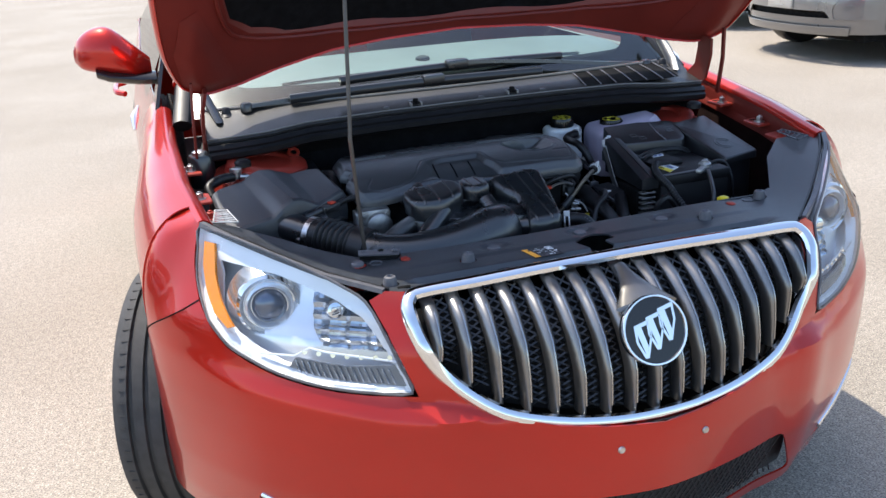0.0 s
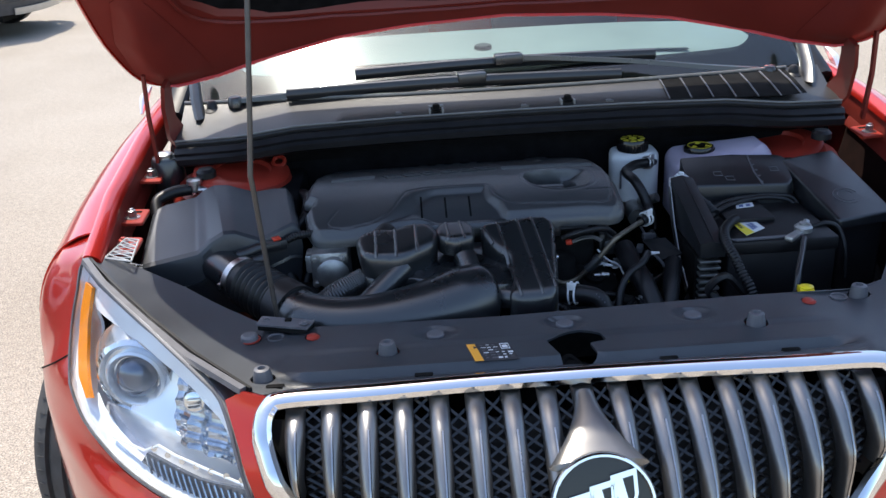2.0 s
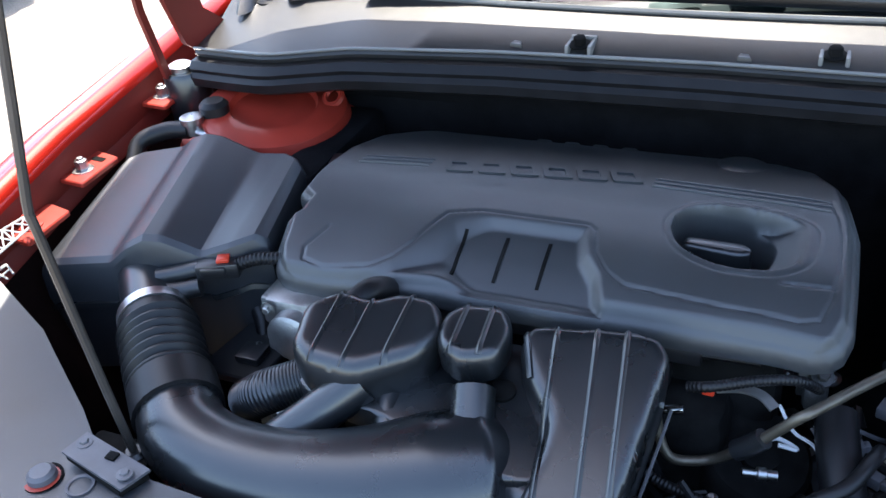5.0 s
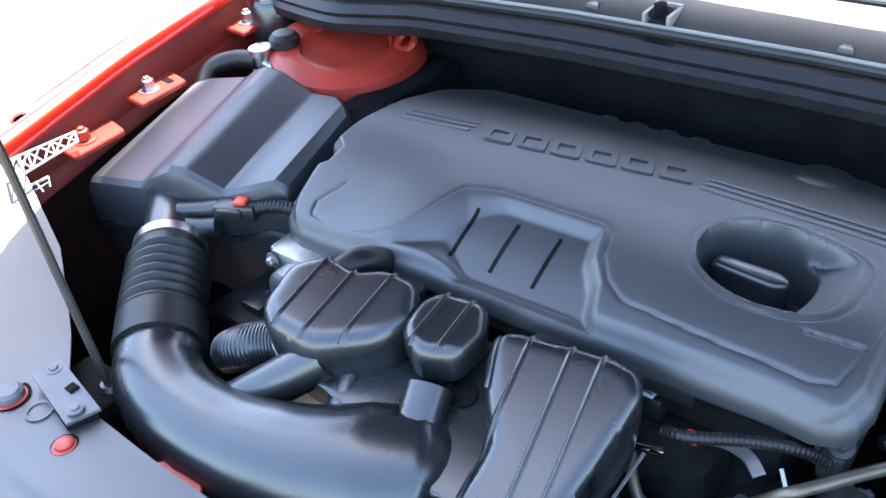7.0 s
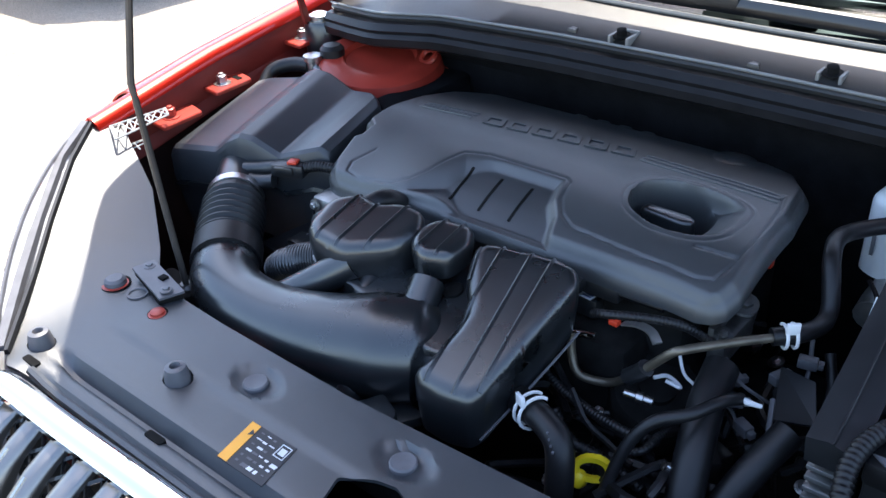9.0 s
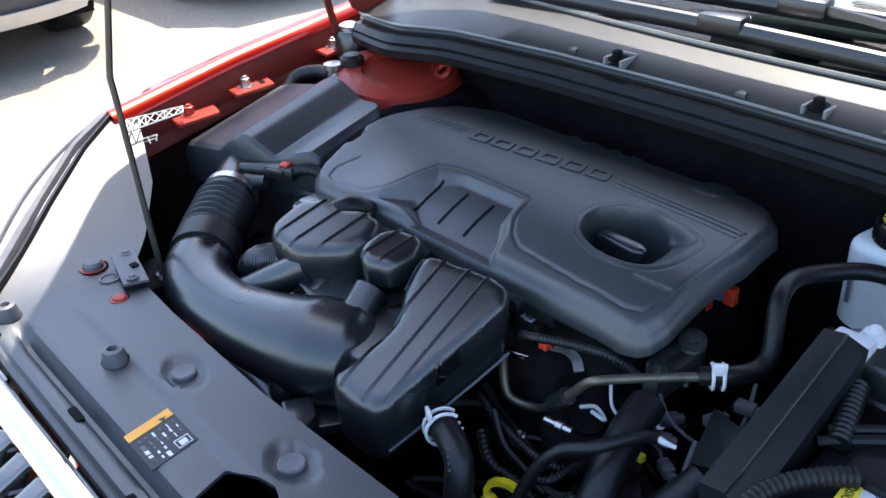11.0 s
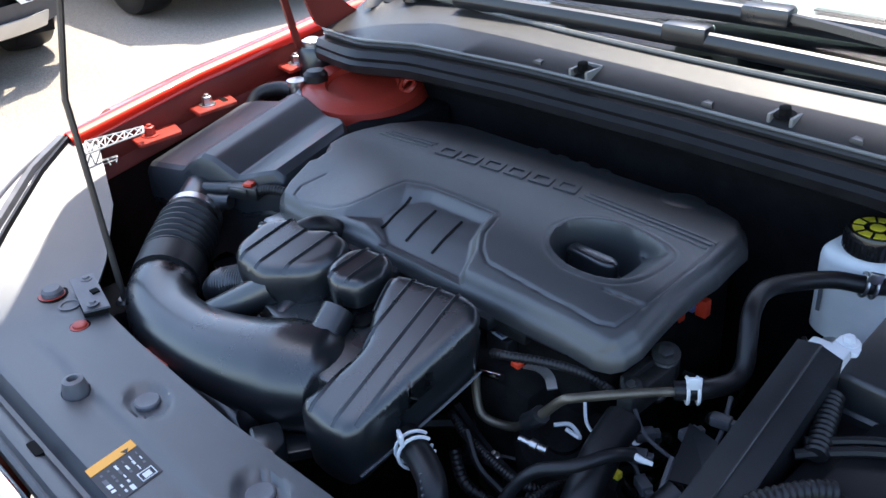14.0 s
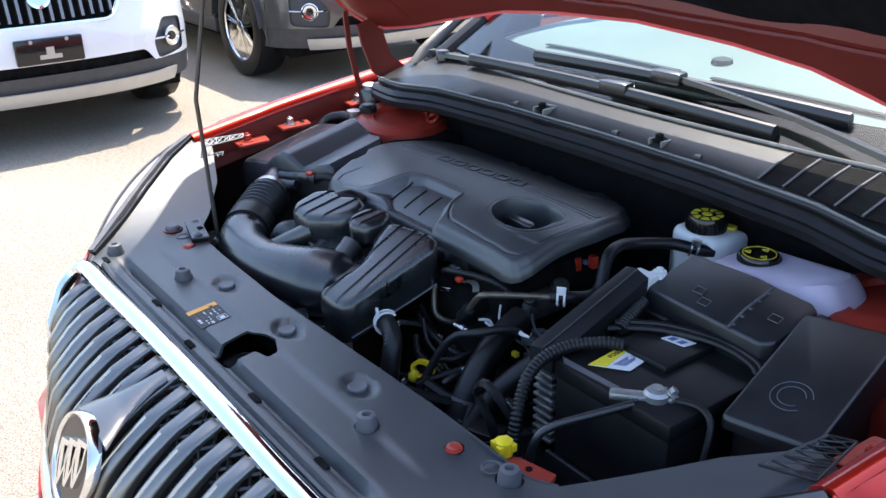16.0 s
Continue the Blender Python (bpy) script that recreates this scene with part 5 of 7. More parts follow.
part("plate_slot", box(-0.424, -0.414, 0.030, 0.039, 0.8265, 0.8292), DARK, stay)
# warning label
lab = tagged(part("warning_label", slab((-0.149, -0.058, 0.8115), (-0.139, -0.110, 0.8115), (-0.076, -0.110, 0.8115), (-0.086, -0.058, 0.8115), 0.0012), LABEL_BLACK), "orange and black warning label on the radiator cover", "label")
part("label_band", slab((-0.1485, -0.0585, 0.8128), (-0.1385, -0.1095, 0.8128), (-0.126, -0.1095, 0.8128), (-0.136, -0.0585, 0.8128), 0.0005), LABEL_ORANGE, lab, "orange band")
rnd = random.Random(4)
for r_ in range(6):
    y = -0.063 - r_ * 0.0075
    for c_ in range(5):
        if r_ < 3 and c_ > 2:
            continue
        x = -0.129 + c_ * 0.0088 + 0.0014 * r_
        w = 0.003 + 0.005 * rnd.random()
        h = rnd.choice((0.0012, 0.0022, 0.0042))
        part("printed_bar", slab((x, y, 0.8128), (x, y - h, 0.8128), (x + w, y - h, 0.8128), (x + w, y, 0.8128), 0.0004), rnd.choice((LABEL_WHITE, LABEL_WHITE, GREYCAP)), lab)
part("printed_frame", sweep([Vector(p) for p in ((-0.0995, -0.0625, 0.8132), (-0.0975, -0.0775, 0.8132), (-0.0855, -0.0775, 0.8132), (-0.0875, -0.0625, 0.8132))], circle(0.0008, 4), True), LABEL_WHITE, lab)
part("warning_sign", prism([(-0.1385, -0.066), (-0.1325, -0.070), (-0.1380, -0.074)], 0.8131, 0.8137), LABEL_BLACK, lab)
part("printed_box", slab((-0.097, -0.066, 0.8128), (-0.0955, -0.074, 0.8128), (-0.088, -0.074, 0.8128), (-0.0895, -0.066, 0.8128), 0.0003), LABEL_WHITE, lab)

# ---- engine ----
engine = thing("engine", "dark four-cylinder engine block with wiring and brackets", "engine", (-0.12, 0.40, 0.30))
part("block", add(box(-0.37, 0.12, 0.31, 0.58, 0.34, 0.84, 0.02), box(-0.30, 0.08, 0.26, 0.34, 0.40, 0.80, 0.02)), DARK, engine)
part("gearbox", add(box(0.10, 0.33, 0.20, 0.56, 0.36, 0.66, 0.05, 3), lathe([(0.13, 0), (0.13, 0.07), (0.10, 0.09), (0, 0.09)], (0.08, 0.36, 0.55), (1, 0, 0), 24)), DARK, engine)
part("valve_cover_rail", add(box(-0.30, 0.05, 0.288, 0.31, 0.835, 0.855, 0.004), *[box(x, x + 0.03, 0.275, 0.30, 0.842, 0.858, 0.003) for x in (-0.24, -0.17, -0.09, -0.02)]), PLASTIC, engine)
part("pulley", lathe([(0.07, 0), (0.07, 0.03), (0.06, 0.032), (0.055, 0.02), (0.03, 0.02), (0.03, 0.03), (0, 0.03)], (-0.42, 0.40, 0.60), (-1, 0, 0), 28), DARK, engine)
tb = part("throttle_body", add(box(-0.405, -0.335, 0.265, 0.325, 0.775, 0.842, 0.008), box(-0.415, -0.395, 0.275, 0.315, 0.80, 0.835, 0.004), lathe([(0.03, 0), (0.03, 0.02), (0.024, 0.024), (0, 0.024)], (-0.365, 0.270, 0.805), (0, -1, 0), 18),
                               *[bolt((x, 0.263, z), (0, -1, 0), 0.005) for x in (-0.396, -0.345) for z in (0.785, 0.832)], box(-0.385, -0.350, 0.262, 0.268, 0.815, 0.825, 0.002)), ALU, engine, "bare cast aluminium housing")
part("breather_elbow", tube([(-0.262, 0.300, 0.85), (-0.262, 0.282, 0.868), (-0.268, 0.262, 0.878), (-0.280, 0.235, 0.872)], 0.014, 12), RUBBER, engine)
part("alternator", add(lathe([(0.052, 0), (0.052, 0.05), (0.046, 0.058), (0.02, 0.058), (0.02, 0.066), (0, 0.066)], (0.095, 0.300, 0.700), (0.25, -0.35, 1), 26)), DARK, engine, "round near-black pump housing")
part("pump_band", sweep(spline([Vector((0.068, 0.270, 0.831)), Vector((0.088, 0.268, 0.838)), Vector((0.105, 0.262, 0.840)), Vector((0.117, 0.253, 0.836))], 4), [(-0.005, -0.001), (0.005, -0.001), (0.005, 0.001), (-0.005, 0.001)]), ALU, engine)
part("mount_bracket", add(box(0.138, 0.160, 0.325, 0.405, 0.775, 0.806, 0.006), lathe([(0.015, -0.03), (0.015, 0.0), (0.012, 0.003), (0, 0.003)], (0.147, 0.400, 0.812), (0.2, -0.3, 1), 16), bolt((0.147, 0.400, 0.815), (0.2, -0.3, 1), 0.009, 0.008), lathe([(0.010, -0.02), (0.010, 0.0), (0, 0.001)], (0.153, 0.333, 0.814), (0.2, -0.6, 1), 14), bolt((0.153, 0.332, 0.815), (0.2, -0.6, 1), 0.006, 0.006), box(0.132, 0.142, 0.34, 0.39, 0.78, 0.812, 0.002)), DIRTYALU, engine, "cast aluminium bracket with bolts")
plug = part("sensor_plug", box(-0.010, 0.022, 0.291, 0.309, 0.802, 0.826, 0.003), PLASTIC, engine, "black plug with a white label")
part("plug_label", slab((-0.003, 0.293, 0.8264), (0.014, 0.291, 0.8264), (0.016, 0.304, 0.8264), (-0.001, 0.306, 0.8264), 0.0006), LABEL_WHITE, plug, "white label with fine print")
part("label_print", add(slab((0.001, 0.2955, 0.8272), (0.012, 0.2942, 0.8272), (0.0123, 0.2962, 0.8272), (0.0013, 0.2975, 0.8272), 0.0003), slab((0.002, 0.2995, 0.8272), (0.013, 0.2982, 0.8272), (0.0135, 0.3020, 0.8272), (0.0025, 0.3033, 0.8272), 0.0003)), LABEL_BLUE, plug)
part("steel_sensor", lathe([(0, 0), (0.0035, 0), (0.0035, 0.012), (0.006, 0.013), (0.006, 0.020), (0.0045, 0.021), (0.0045, 0.030), (0, 0.031)], (0.098, 0.225, 0.782), (0.95, 0.28, -0.15), 14), STEEL, engine, "bright steel sensor")
part("lower_loom", ribbed([(0.005, 0.222, 0.765), (0.034, 0.213, 0.758), (0.073, 0.205, 0.756), (0.107, 0.200, 0.756), (0.126, 0.204, 0.752), (0.142, 0.222, 0.74)], 0.0052, 0.004, 0.06), RUBBER, engine)
part("lower_loom", ribbed([(0.120, 0.178, 0.745), (0.141, 0.190, 0.752), (0.145, 0.219, 0.752), (0.150, 0.250, 0.74)], 0.0045, 0.004, 0.06), RUBBER, engine)
part("wire_end", tube([(0.200, 0.266, 0.802), (0.212, 0.262, 0.802), (0.226, 0.266, 0.800)], [0.0026, 0.0034, 0.002], 8), WHITE, engine)
part("yellow_tag", box(0.166, 0.177, 0.283, 0.291, 0.736, 0.744, 0.001), LABEL_YELLOW, engine)
part("wire_loom", ribbed([(0.045, 0.246, 0.848), (0.066, 0.242, 0.857), (0.10, 0.262, 0.855), (0.131, 0.281, 0.847), (0.152, 0.300, 0.826)], 0.0048, 0.004, 0.06), RUBBER, engine)
part("red_clip", box(0.055, 0.066, 0.260, 0.270, 0.829, 0.836, 0.0015), REDPLASTIC, engine)
part("chrome_stub", tube([(0.006, 0.259, 0.800), (0.024, 0.261, 0.803), (0.041, 0.262, 0.807)], [0.003, 0.0045, 0.004], 10), CHROME, engine)
part("tie_clip", tube([(0.112, 0.262, 0.784), (0.122, 0.275, 0.782), (0.140, 0.268, 0.780), (0.124, 0.266, 0.783)], 0.0022, 6), WHITE, engine)
part("coil_label", box(-0.012, 0.004, 0.316, 0.32, 0.800, 0.824, 0.001), LABEL_WHITE, engine)
part("coil_print", add(*[box(-0.009 + 0.003 * i, -0.0078 + 0.003 * i, 0.3148, 0.316, 0.804, 0.819) for i in range(4)]), LABEL_BLUE, engine)
for x, y, z in ((0.115, 0.468, 0.822), (0.135, 0.486, 0.828)):
    part("orange_clip", box(x - 0.007, x + 0.007, y - 0.006, y + 0.006, z - 0.012, z + 0.010, 0.002), REDPLASTIC, engine)
part("blue_clip", box(0.122, 0.130, 0.474, 0.482, 0.822, 0.830, 0.001), LABEL_BLUE, engine)
part("sensor", add(tube([(0.045, 0.288, 0.704), (0.075, 0.302, 0.697)], 0.003, 6, 1), box(0.056, 0.072, 0.290, 0.304, 0.692, 0.706, 0.002)), WHITE, engine)
part("sensor_wire", tube([(0.075, 0.302, 0.697), (0.10, 0.305, 0.69), (0.12, 0.29, 0.68)], 0.0018, 5), LABEL_BLUE, engine)
for pts, r, m_ in (([(0.02, 0.215, 0.79), (0.03, 0.235, 0.74), (0.06, 0.24, 0.715), (0.11, 0.235, 0.71)], 0.004, RUBBER), ([(0.16, 0.33, 0.79), (0.18, 0.32, 0.775), (0.205, 0.325, 0.76), (0.22, 0.345, 0.74)], 0.0022, GREYCAP),
                   ([(0.15, 0.30, 0.78), (0.165, 0.29, 0.765), (0.185, 0.30, 0.75), (0.20, 0.29, 0.73)], 0.002, GREYCAP), ([(0.225, 0.40, 0.80), (0.235, 0.37, 0.78), (0.24, 0.34, 0.765), (0.25, 0.32, 0.755)], 0.0025, GREYCAP),
                   ([(0.12, 0.30, 0.80), (0.135, 0.285, 0.785), (0.155, 0.28, 0.775), (0.165, 0.268, 0.755)], 0.0018, WHITE), ([(0.245, 0.50, 0.83), (0.262, 0.48, 0.82), (0.268, 0.455, 0.80), (0.262, 0.43, 0.78)], 0.003, RUBBER),
                   ([(0.05, 0.20, 0.78), (0.075, 0.19, 0.755), (0.10, 0.195, 0.735), (0.13, 0.19, 0.725)], 0.0035, RUBBER), ([(0.225, 0.30, 0.785), (0.235, 0.27, 0.775), (0.242, 0.25, 0.76), (0.235, 0.22, 0.735)], 0.003, GREYCAP)):
    part("wire", tube(pts, r, 6), m_, engine)
for x, y, z, a_ in ((0.186, 0.300, 0.765, 0.4), (0.212, 0.350, 0.775, 1.2), (0.205, 0.285, 0.748, -0.5), (0.170, 0.335, 0.760, 0.9), (0.232, 0.372, 0.790, 0.2)):
    part("connector", xf(add(box(-0.010, 0.010, -0.006, 0.006, -0.006, 0.006, 0.0015), box(0.010, 0.016, -0.004, 0.004, -0.004, 0.004, 0.001)), Matrix.Translation((x, y, z)) @ Matrix.Rotation(a_, 4, "Z")), GREYCAP, engine)
part("heat_plate", slab((0.215, 0.345, 0.792), (0.255, 0.330, 0.800), (0.275, 0.285, 0.785), (0.235, 0.280, 0.776), 0.003), PLASTIC, engine)
rnd = random.Random(11)
tang = bmesh.new()
for i in range(46):
    x, y, z = rnd.uniform(0.02, 0.33), rnd.uniform(0.10, 0.52), rnd.uniform(0.62, 0.74)
    pts = [Vector((x, y, z))]
    for k in range(4):
        pts.append(pts[-1] + Vector((rnd.uniform(-0.06, 0.06), rnd.uniform(-0.07, 0.07), rnd.uniform(-0.05, 0.03))))
    add(tang, tube(pts, rnd.choice((0.003, 0.005, 0.007)), 6, 4))
for i in range(26):
    x, y, z = rnd.uniform(0.02, 0.33), rnd.uniform(0.10, 0.52), rnd.uniform(0.60, 0.70)
    a = rnd.uniform(0.01, 0.03)
    add(tang, xf(box(-a, a, -a * 0.7, a * 0.7, -0.015, 0.015, 0.003), Matrix.Translation((x, y, z)) @ Matrix.Rotation(rnd.uniform(0, 3), 4, "Z")))
tagged(part("small_wiring", tang, RUBBER, engine), kind="stuff")
tang = bmesh.new()
for i in range(40):
    x, y, z = rnd.choice(((rnd.uniform(0.04, 0.32), rnd.uniform(0.12, 0.50), rnd.uniform(0.66, 0.76)), (rnd.uniform(-0.45, -0.36), rnd.uniform(0.20, 0.36), rnd.uniform(0.68, 0.78))))
    add(tang, bolt((x, y, z), (rnd.uniform(-0.5, 0.5), rnd.uniform(-0.8, 0.2), 1), rnd.uniform(0.003, 0.006)))
tagged(part("small_bolts", tang, STEEL, engine), kind="stuff")
for pts, r in (([(-0.47, 0.33, 0.80), (-0.44, 0.30, 0.76), (-0.45, 0.26, 0.70), (-0.42, 0.22, 0.66)], 0.010), ([(-0.41, 0.36, 0.79), (-0.43, 0.33, 0.74), (-0.41, 0.27, 0.70)], 0.014),
               ([(-0.42, 0.42, 0.86), (-0.44, 0.40, 0.84), (-0.45, 0.36, 0.80)], 0.012), ([(-0.44, 0.52, 0.87), (-0.42, 0.47, 0.875), (-0.43, 0.41, 0.84)], 0.013)):
    part("side_hose", tube(pts, r, 10), RUBBER, engine)
part("side_bracket", add(prism(fillet([(-0.48, 0.22), (-0.40, 0.22), (-0.39, 0.31), (-0.46, 0.33)], 0.01), 0.755, 0.765, 0.002, 1), box(-0.44, -0.41, 0.24, 0.27, 0.765, 0.775, 0.003)), PLASTIC, engine)

# engine cover
HOLE = [(p.x, p.y) for p in spline([Vector(p) for p in ((-0.002, 0.400, 0), (0.004, 0.430, 0), (0.024, 0.450, 0), (0.066, 0.453, 0), (0.108, 0.442, 0), (0.126, 0.428, 0), (0.128, 0.400, 0), (0.122, 0.372, 0), (0.102, 0.356, 0), (0.073, 0.351, 0), (0.043, 0.354, 0), (0.012, 0.370, 0))], 4, True)]
INSET = [(-0.222, 0.374), (-0.190, 0.379), (-0.13, 0.379), (-0.077, 0.379), (-0.067, 0.345), (-0.051, 0.325), (-0.038, 0.286), (-0.320, 0.286), (-0.268, 0.310), (-0.243, 0.345)]
GROOVE = [(-0.355, 0.345), (-0.372, 0.316), (-0.368, 0.302), (-0.342, 0.297), (-0.288, 0.301), (-0.266, 0.312), (-0.250, 0.330), (-0.240, 0.350), (-0.226, 0.374), (-0.190, 0.3835), (-0.130, 0.3835), (-0.078, 0.383), (-0.070, 0.376), (-0.063, 0.347), (-0.048, 0.327), (-0.029, 0.315), (0.061, 0.309), (0.126, 0.307), (0.143, 0.313), (0.150, 0.335), (0.154, 0.37), (0.154, 0.42), (0.149, 0.46), (0.140, 0.494)]
GROOVE2 = [(0.107, 0.342), (0.152, 0.348)]


def line_dist(x, y, line):
    best = 9.0
    for (ax, ay), (bx, by) in zip(line, line[1:]):
        dx, dy = bx - ax, by - ay
        t = max(0, min(1, ((x - ax) * dx + (y - ay) * dy) / (dx * dx + dy * dy)))
        best = min(best, math.hypot(x - ax - t * dx, y - ay - t * dy))
    return best


# the cover's side profile, rounded off
PROF_Y = np.linspace(0.24, 0.66, 211)
PROF_Z = np.interp(np.linspace(0.20, 0.70, 251), [0.20, 0.285, 0.30, 0.33, 0.37, 0.42, 0.50, 0.56, 0.60, 0.70], [0.83, 0.882, 0.890, 0.902, 0.913, 0.916, 0.907, 0.899, 0.890, 0.865])
PROF_K = np.exp(-(np.arange(-20, 21) * 0.002 / 0.012) ** 2 / 2)
PROF_Z = np.convolve(PROF_Z, PROF_K / PROF_K.sum(), "valid")


def cover_z(x, y):
    z = interp(y, PROF_Y, PROF_Z)
    z -= 0.014 * smooth((-0.20 - x) / 0.16) * smooth((0.46 - y) / 0.14)
    z -= 0.006 * smooth((x - 0.09) / 0.09) * smooth((0.52 - y) / 0.12)
    d = poly_dist(x, y, INSET) if -0.32 < x < -0.03 and y < 0.38 else -1
    if d > 0:
        soft = 0.014 + 0.026 * smooth((-0.17 - x) / 0.05)
        z -= smooth(d / soft) * interp(y, [0.288, 0.33, 0.38], [0.018, 0.013, 0.009])
    d = poly_dist(x, y, HOLE) if -0.02 < x < 0.15 and 0.335 < y < 0.47 else -1
    if d > -0.01:
        z -= 0.0010 * (1 - smooth(abs(d + 0.006) / 0.0025))
        ramp = 0.024 * smooth((0.130 - x) / 0.046)
        bowl = 0.042 * smooth((0.052 - math.hypot(x - 0.046, y - 0.402)) / 0.008)
        z -= smooth(d / 0.008) * (ramp + bowl)
    for g in (GROOVE, GROOVE2):
        z -= 0.0016 * (1 - smooth(line_dist(x, y, g) / 0.0030))
    return z


def cover_pt(u, v):
    y = 0.288 + (0.600 - 0.288) * v
    xl = interp(y, [0.288, 0.292, 0.300, 0.315, 0.355, 0.362, 0.385, 0.395, 0.50, 0.55, 0.585, 0.60], [-0.372, -0.388, -0.398, -0.405, -0.412, -0.404, -0.402, -0.416, -0.412, -0.395, -0.355, -0.31])
    xr = interp(y, [0.288, 0.293, 0.302, 0.320, 0.45, 0.53, 0.57, 0.59, 0.60], [0.135, 0.152, 0.162, 0.168, 0.165, 0.152, 0.128, 0.09, 0.05])
    x = xl + (xr - xl) * u
    z = cover_z(x, y)
    e = min((x - xl), (xr - x), (y - 0.288) * 1.0, (0.60 - y))
    z -= 0.010 * (1 - smooth(max(0, e) / 0.012)) ** 1.5
    return Vector((x, y, z))


cover = tagged(part("engine_cover", sheet(330, 180, cover_pt, [(0.003, 0.004), (0.005, 0.010), (0.005, 0.018)]), COVER), "matt grey-black plastic engine cover with a recess for the oil cap", "engine cover")
part("cover_seal", tube([(-0.30, 0.296, 0.850), (-0.15, 0.294, 0.848), (0.0, 0.295, 0.848), (0.10, 0.298, 0.848)], 0.006, 8), RUBBER, cover)
for i, x in enumerate((-0.200, -0.1555, -0.111)):
    loops = [[Vector((x + a - 0.0 * j, y, cover_z(x, y) + b)) for a, b in ((-0.0018, -0.004), (0.0018, -0.004), (0.0018, 0.0009), (-0.0018, 0.0009))] for j, y in enumerate(np.linspace(0.309, 0.359, 9))]
    part("cover_slot", rings(loops), DARK, cover)
for i in range(6):
    # six slanted raised frames stand for the cast maker's mark
    a0, du, up_ = Vector((-0.263 + 0.0372 * i, 0.457 + 0.0043 * i)), Vector((0.0315, 0.0037)), Vector((-0.0120, 0.0300))
    o = fillet([a0, a0 + du, a0 + du + up_, a0 + up_], 0.004, 3)
    c_ = a0 + du * 0.5 + up_ * 0.5
    inn = fillet([c_ + (p - c_) * 0.58 for p in (a0, a0 + du, a0 + du + up_, a0 + up_)], 0.002, 3)
    A, B = [Vector((p.x, p.y, cover_z(p.x, p.y) + 0.0024)) for p in o], [Vector((p.x, p.y, cover_z(p.x, p.y) + 0.0024)) for p in inn]
    dn = Vector((0, 0, 0.003))
    part("raised_bar", rings([[p - dn for p in A], A, B, [p - dn for p in B]], False), COVER, cover)
for k in range(3):
    for xa, xb, dy in ((-0.372, -0.288, 0.456), (-0.036, 0.141, 0.480)):
        path = [Vector((x, dy + 0.010 * k + (0.13 * (x + 0.372) if xa < -0.2 else -0.06 * (x + 0.036)), 0)) for x in np.linspace(xa, xb, 12)]
        path = [Vector((p.x, p.y, cover_z(p.x, p.y) + 0.0004)) for p in path]
        part("raised_line", sweep(path, [(-0.002, -0.002), (0.002, -0.002), (0.0012, 0.0014), (-0.0012, 0.0014)]), COVER, cover)
part("cover_button", lathe([(0.028, 0), (0.028, 0.004), (0.024, 0.006), (0, 0.006)], (0.045, 0.572, 0.892), (0, 0.15, 1), 24), COVER, cover)
part("cover_rear_ribs", add(*[box(x, x + 0.02, 0.575, 0.597, 0.870, 0.893, 0.004) for x in (-0.20, -0.165, -0.13, -0.095)]), COVER, cover)
cap = tagged(part("oil_filler_cap", lathe([(0.034, 0.0), (0.034, 0.010), (0.031, 0.014), (0.020, 0.015), (0, 0.015)], (0.046, 0.402, 0.850), (0, 0, 1), 30), PLASTIC), "black oil filler cap with a ridged grip", "oil cap")
grip_m = Matrix.Translation((0.042, 0.406, 0.868)) @ Matrix.Rotation(-0.06, 4, "Z")
part("grip", xf(prism(fillet([(-0.032, -0.009), (0.024, -0.011), (0.034, -0.004), (0.034, 0.004), (0.024, 0.011), (-0.032, 0.009)], 0.006), -0.006, 0.027, 0.005, 3), grip_m), MOULD, cap)
part("cap_symbol", add(*[xf(box(-0.003 + 0.008 * i, 0.002 + 0.008 * i, -0.002, 0.002, 0.0, 0.0006), Matrix.Translation((0.030, 0.382, 0.8645)) @ Matrix.Rotation(-0.15, 4, "Z")) for i in range(4)]), LABEL_WHITE, cap)

# ---- intake manifold ----
man = thing("intake_manifold", "black moulded plastic intake manifold with ribbed chambers", "manifold", (-0.16, 0.15, 0.74))


def lobe(name, pts, r, zt, depth, ribs, slope=0.0, y0=0.2):
    """A cushion-shaped chamber with a rolled edge and raised ribs that run over the edge."""
    out = [(p.x, p.y) for p in fillet(pts, r, 5)]

    def top(x, y):
        d = poly_dist(x, y, out)
        q = 1 - max(0.0, min(1.0, d / r))
        return zt + slope * (y - y0) - 0.8 * r * (1 - math.sqrt(max(0.0, 1 - q * q))) + min(0.0, d) * 2.5
    bm = skin(out, [], lambda x, y: Vector((x, y, top(x, y))), 0.0045, 0.0045)
    c = Vector((sum(p[0] for p in out) / len(out), sum(p[1] for p in out) / len(out), 0))
    rim = [e for e in bm.edges if len(e.link_faces) == 1]
    for k, (drop, pull) in enumerate(((depth * 0.35, 0.0), (depth * 0.6, 0.05))):
        g = bmesh.ops.extrude_edge_only(bm, edges=rim)["geom"]
        for v in (q for q in g if isinstance(q, bmesh.types.BMVert)):
            v.co.z -= drop
            v.co += (Vector((c.x, c.y, v.co.z)) - v.co) * pull
        rim = [q for q in g if isinstance(q, bmesh.types.BMEdge) and len(q.link_faces) == 1]
    ob = part(name, bm, MOULD, man, angle=60)
    for xa, ya, xb, yb in ribs:
        a, b = Vector((xa, ya)), Vector((xb, yb))
        d = (b - a).normalized() * -0.003
        rib = [Vector((p.x, p.y, top(p.x, p.y) + 0.0002)) for p in (a - d + (b - a + 2 * d) * t for t in np.linspace(0, 1, 26))]
        part("rib", sweep(rib, [(-0.0042, -0.002), (0.0042, -0.002), (0.0016, 0.0012), (0.0, 0.0022), (-0.0016, 0.0012)]), MOULD, ob)
    return ob


